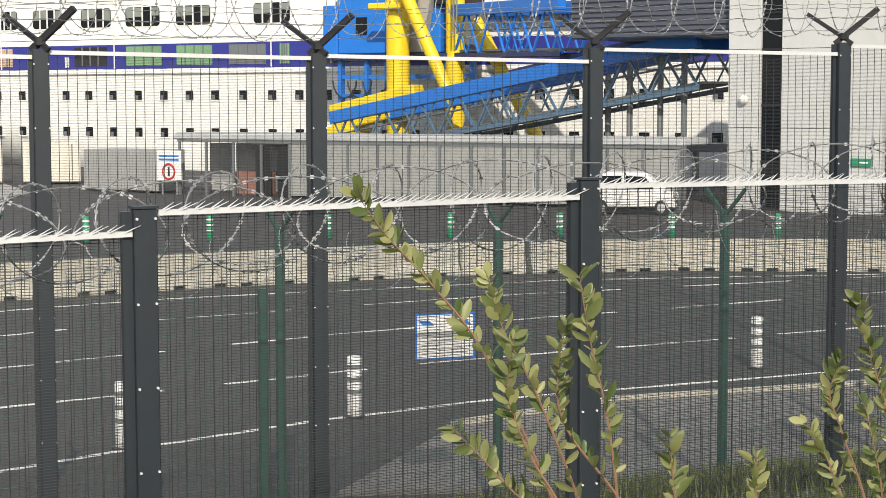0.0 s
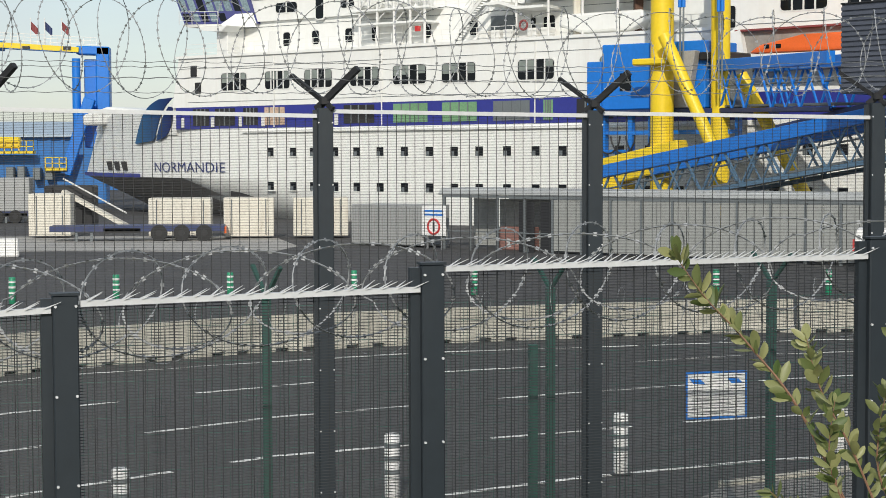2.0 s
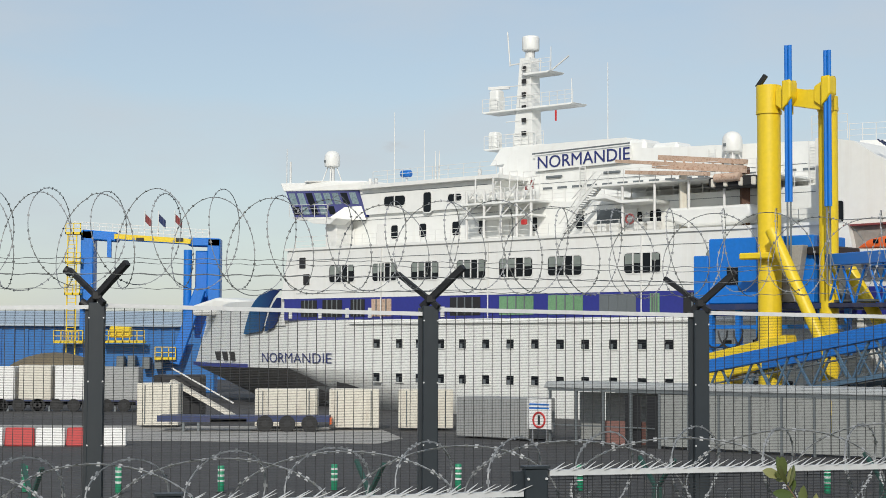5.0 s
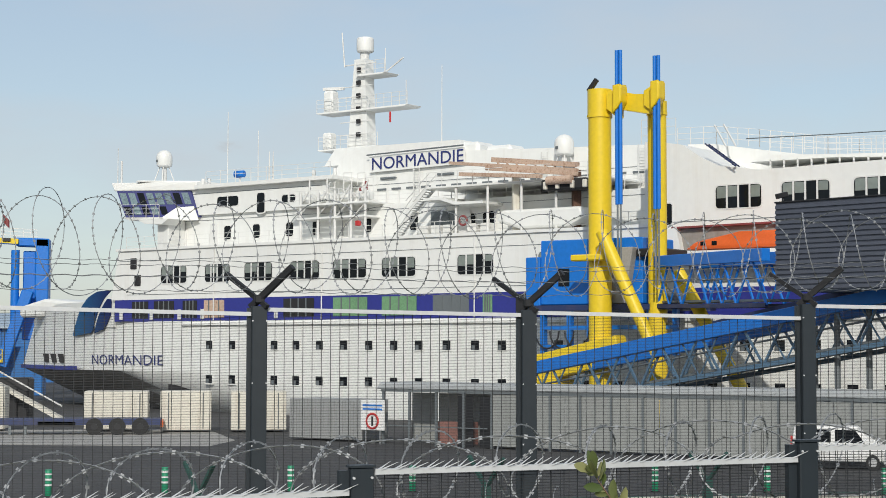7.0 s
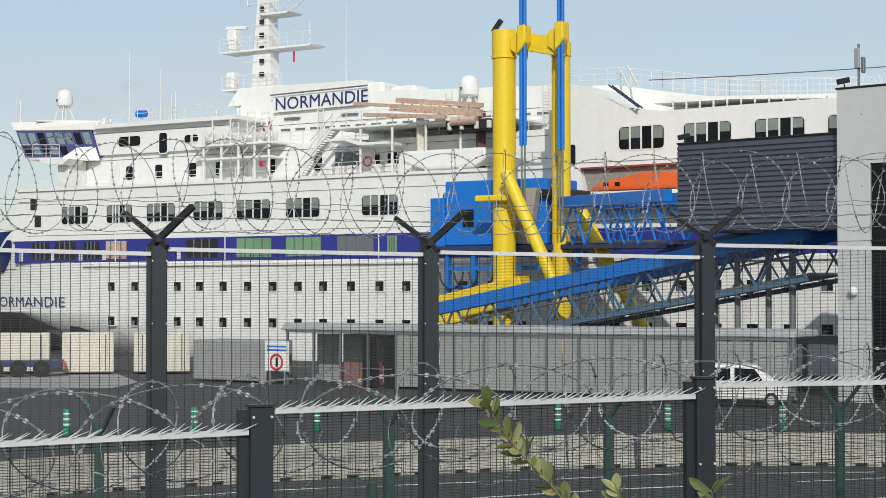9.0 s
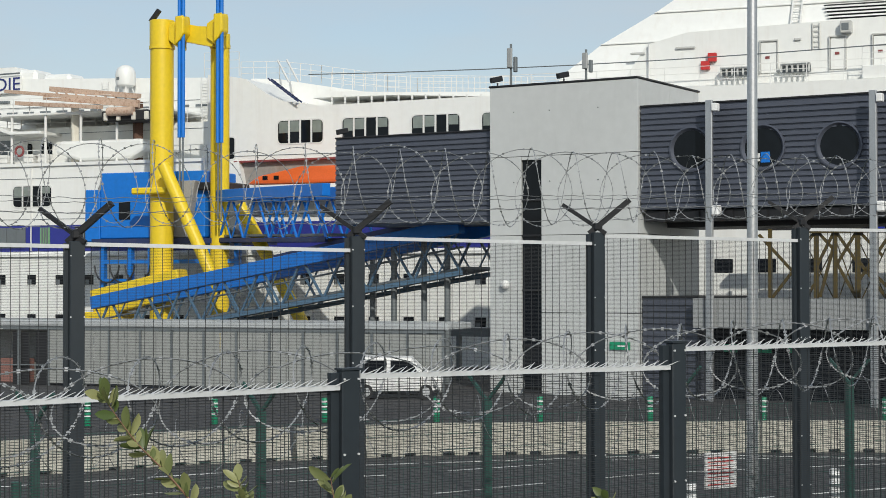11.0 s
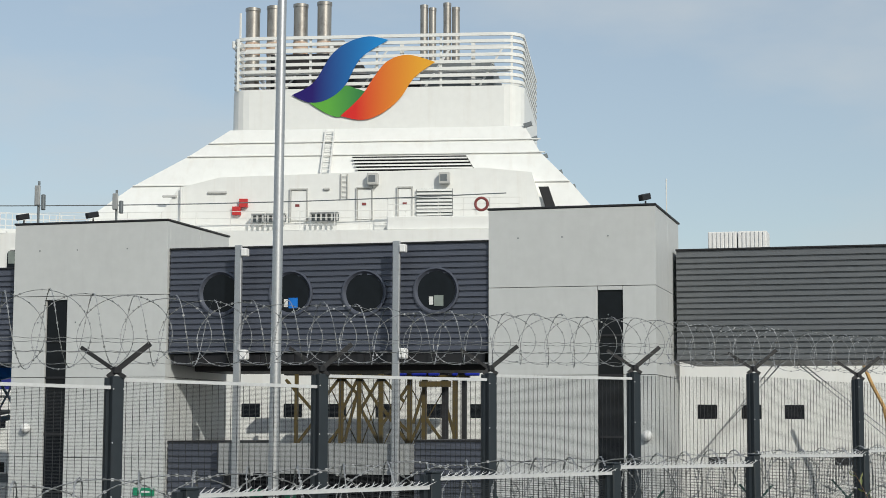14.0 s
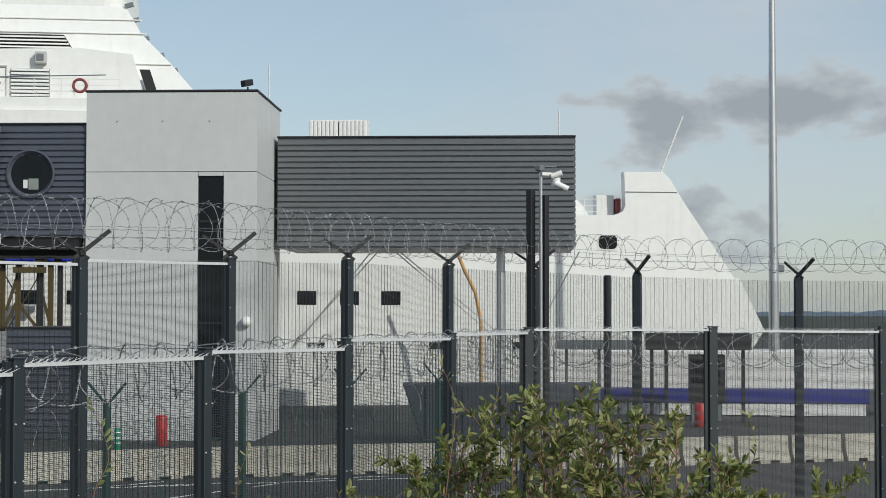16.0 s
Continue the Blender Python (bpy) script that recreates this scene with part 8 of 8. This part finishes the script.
shrub([([(1.14, 3.43, 4.21), (0.98, 3.48, 4.60), (0.86, 3.51, 4.77), (0.77, 3.53, 4.87), (0.70, 3.54, 4.97)], 0.45, 66),
       ([(1.20, 3.46, 4.20), (1.10, 3.49, 4.50), (1.02, 3.52, 4.67), (0.99, 3.53, 4.78)], 0.45, 45),
       ([(1.21, 3.30, 4.24), (1.19, 3.31, 4.48), (1.15, 3.32, 4.67), (1.13, 3.33, 4.80)], 0.5, 39),
       ([(1.08, 3.40, 4.23), (0.98, 3.42, 4.37), (0.89, 3.45, 4.47)], 0.5, 36),
       ([(1.32, 3.47, 4.19), (1.17, 3.53, 4.44), (1.15, 3.53, 4.57), (1.17, 3.53, 4.67)], 0.5, 39),
       ([(1.12, 3.33, 4.24), (1.03, 3.36, 4.43), (0.99, 3.37, 4.55), (1.00, 3.37, 4.67)], 0.5, 45),
       ([(1.36, 3.35, 4.22), (1.35, 3.35, 4.34), (1.34, 3.35, 4.45)], 0.5, 24)],
      (1.22, 3.42, 3.5), 5, "slender shrub with reddish stems and small olive leaves", 1.0, 1.3)
shrub([([(1.78, 3.14, 4.25), (1.75, 3.16, 4.48), (1.72, 3.18, 4.62), (1.69, 3.19, 4.75)], 0.5, 42),
       ([(1.77, 3.26, 4.22), (1.71, 3.29, 4.45), (1.69, 3.31, 4.53), (1.71, 3.30, 4.61)], 0.5, 30),
       ([(1.68, 3.20, 4.24), (1.65, 3.22, 4.39), (1.60, 3.24, 4.49)], 0.5, 24),
       ([(1.69, 3.08, 4.27), (1.69, 3.08, 4.38), (1.66, 3.10, 4.55)], 0.5, 33),
       ([(1.86, 3.12, 4.25), (1.82, 3.13, 4.40), (1.80, 3.13, 4.58)], 0.4, 39),
       ([(1.56, 3.37, 4.20), (1.55, 3.37, 4.30), (1.55, 3.37, 4.39)], 0.5, 21)],
      (1.72, 3.2, 3.5), 9, "slender shrub with yellowing leaves on reddish stems", 0.85, 1.7)


def dense_bush(centre, spots, seed, label):
    """A bushy shrub: many branching stems, the leaves joined as they cannot be counted."""
    rng = random.Random(seed)
    t = thing("bush", label, "bush", at=centre)
    verts, faces = [], []
    bm = B()
    for sx, sy, top in spots:
        base = Vector((centre[0] * 0.35 + sx * 0.65 + rng.uniform(-0.15, 0.15), centre[1] * 0.35 + sy * 0.65 + rng.uniform(-0.15, 0.15), 3.45))
        tip = Vector((sx + rng.uniform(-0.08, 0.08), sy + rng.uniform(-0.1, 0.1), top))
        mid = base.lerp(tip, 0.55) + Vector((rng.uniform(-0.12, 0.12), rng.uniform(-0.12, 0.12), 0))
        shoots = [[base, mid, tip]]
        for _ in range(5):
            f = rng.uniform(0.35, 0.85)
            p = spline_at([base, mid, tip], f)
            e = p + Vector((rng.uniform(-0.22, 0.22), rng.uniform(-0.22, 0.22), rng.uniform(0.1, 0.3)))
            e.z = min(e.z, top - 0.02)
            shoots.append([p, p.lerp(e, 0.5) + Vector((0, 0, 0.02)), e])
        for j, s in enumerate(shoots):
            pts = [spline_at(s, i / 8) for i in range(9)]
            for i in range(8):
                bar(bm, pts[i], pts[i + 1], (0.006 if j == 0 else 0.004) * (1 - i / 10), 4)
            for k in range(34 if j == 0 else 20):
                f = rng.uniform(0.25, 1.0)
                p = spline_at(s, f)
                along = (spline_at(s, min(1, f + 0.02)) - spline_at(s, f - 0.05)).normalized()
                m = leaf_pose(p, along, rng)
                L = rng.uniform(0.035, 0.06)
                v, fc = leaf_verts(L, L * 0.42, 0.003, rng.uniform(-0.006, 0.008))
                o = len(verts)
                verts.extend([tuple((m @ Vector(q)) - Vector(centre)) for q in v])
                faces.extend([tuple(i + o for i in q) for q in fc])
    part("stem", bm, M_STEM, t, kind="stuff")
    me = bpy.data.meshes.new("foliage")
    me.from_pydata(verts, [], faces)
    me.materials.append(M_LEAF_DARK)
    ob = new("foliage", me)
    ob.parent = t
    tagged(ob, kind="stuff")


def ring_spots(seed, rows):
    """Shoot tips from azimuth, distance and height over a span."""
    rng = random.Random(seed)
    out = []
    for az0, az1, top, n in rows:
        for k in range(n):
            a = radians(az0 + (az1 - az0) * (k + rng.random()) / n)
            dd = rng.uniform(8.3, 9.6)
            out.append((dd * math.sin(a), dd * math.cos(a), top - rng.uniform(0.0, 0.22)))
    return out


dense_bush((7.4, 5.1, 3.5), ring_spots(4, ((46.3, 50.6, 4.38, 7), (50.6, 53.2, 4.64, 8), (53.2, 57.2, 4.82, 15), (57.2, 60.0, 4.76, 10), (60.0, 62.5, 4.52, 7), (62.0, 65.5, 4.40, 7))), 21,
           "dense olive-green bush with small oval leaves on the bank")
shrub([([(5.75, 6.6, 4.2), (5.78, 6.6, 4.5), (5.7, 6.65, 4.78)], 0.6, 12), ([(6.9, 5.35, 4.4), (6.95, 5.35, 4.75), (6.86, 5.4, 5.0)], 0.55, 14),
       ([(7.9, 4.25, 4.4), (7.86, 4.2, 4.7)], 0.6, 14), ([(6.2, 6.1, 4.2), (6.25, 6.1, 4.55)], 0.6, 10)], (6.9, 5.5, 3.5), 31, "sparse shrub of single upright shoots on the bank", 0.9, 1.3)


def grass(spots, seed, label):
    """Tufts of blades on the bank, joined as nobody could count them."""
    rng = random.Random(seed)
    verts, faces = [], []
    for x0, x1, y0, y1, n in spots:
        for _ in range(n):
            x, y = rng.uniform(x0, x1), rng.uniform(y0, y1)
            z = ground_z(x, y) - 0.02
            for _b in range(7):
                a, h, w = rng.uniform(0, 6.283), rng.uniform(0.12, 0.38), rng.uniform(0.006, 0.012)
                lean = rng.uniform(0.05, 0.2)
                bx, by = x + rng.uniform(-0.08, 0.08), y + rng.uniform(-0.08, 0.08)
                cx, sx = math.cos(a), math.sin(a)
                o = len(verts)
                verts.extend([(bx - sx * w, by + cx * w, z), (bx + sx * w, by - cx * w, z), (bx + cx * lean * 0.5 + sx * w * 0.7, by + sx * lean * 0.5 - cx * w * 0.7, z + h * 0.6),
                              (bx + cx * lean * 0.5 - sx * w * 0.7, by + sx * lean * 0.5 + cx * w * 0.7, z + h * 0.6), (bx + cx * lean, by + sx * lean, z + h)])
                faces.extend([(o, o + 1, o + 2, o + 3), (o + 3, o + 2, o + 4)])
    me = bpy.data.meshes.new("grass")
    me.from_pydata(verts, [], faces)
    me.materials.append(M_GRASS)
    tagged(new("grass", me), label, "grass", kind="stuff")


M_GRASS = leaf_material("grass_blade", (0.06, 0.1, 0.025), (0.2, 0.22, 0.08))
grass(((6.5, 14.0, 15.6, 19.6, 1500), (3.0, 9.0, 15.2, 18.6, 500), (-6.0, 9.0, 9.5, 13.0, 700), (-3.0, 8.0, 3.5, 7.5, 900), (13.0, 20.0, 13.5, 17.5, 500)), 77, "rough green grass tufts on the bank")
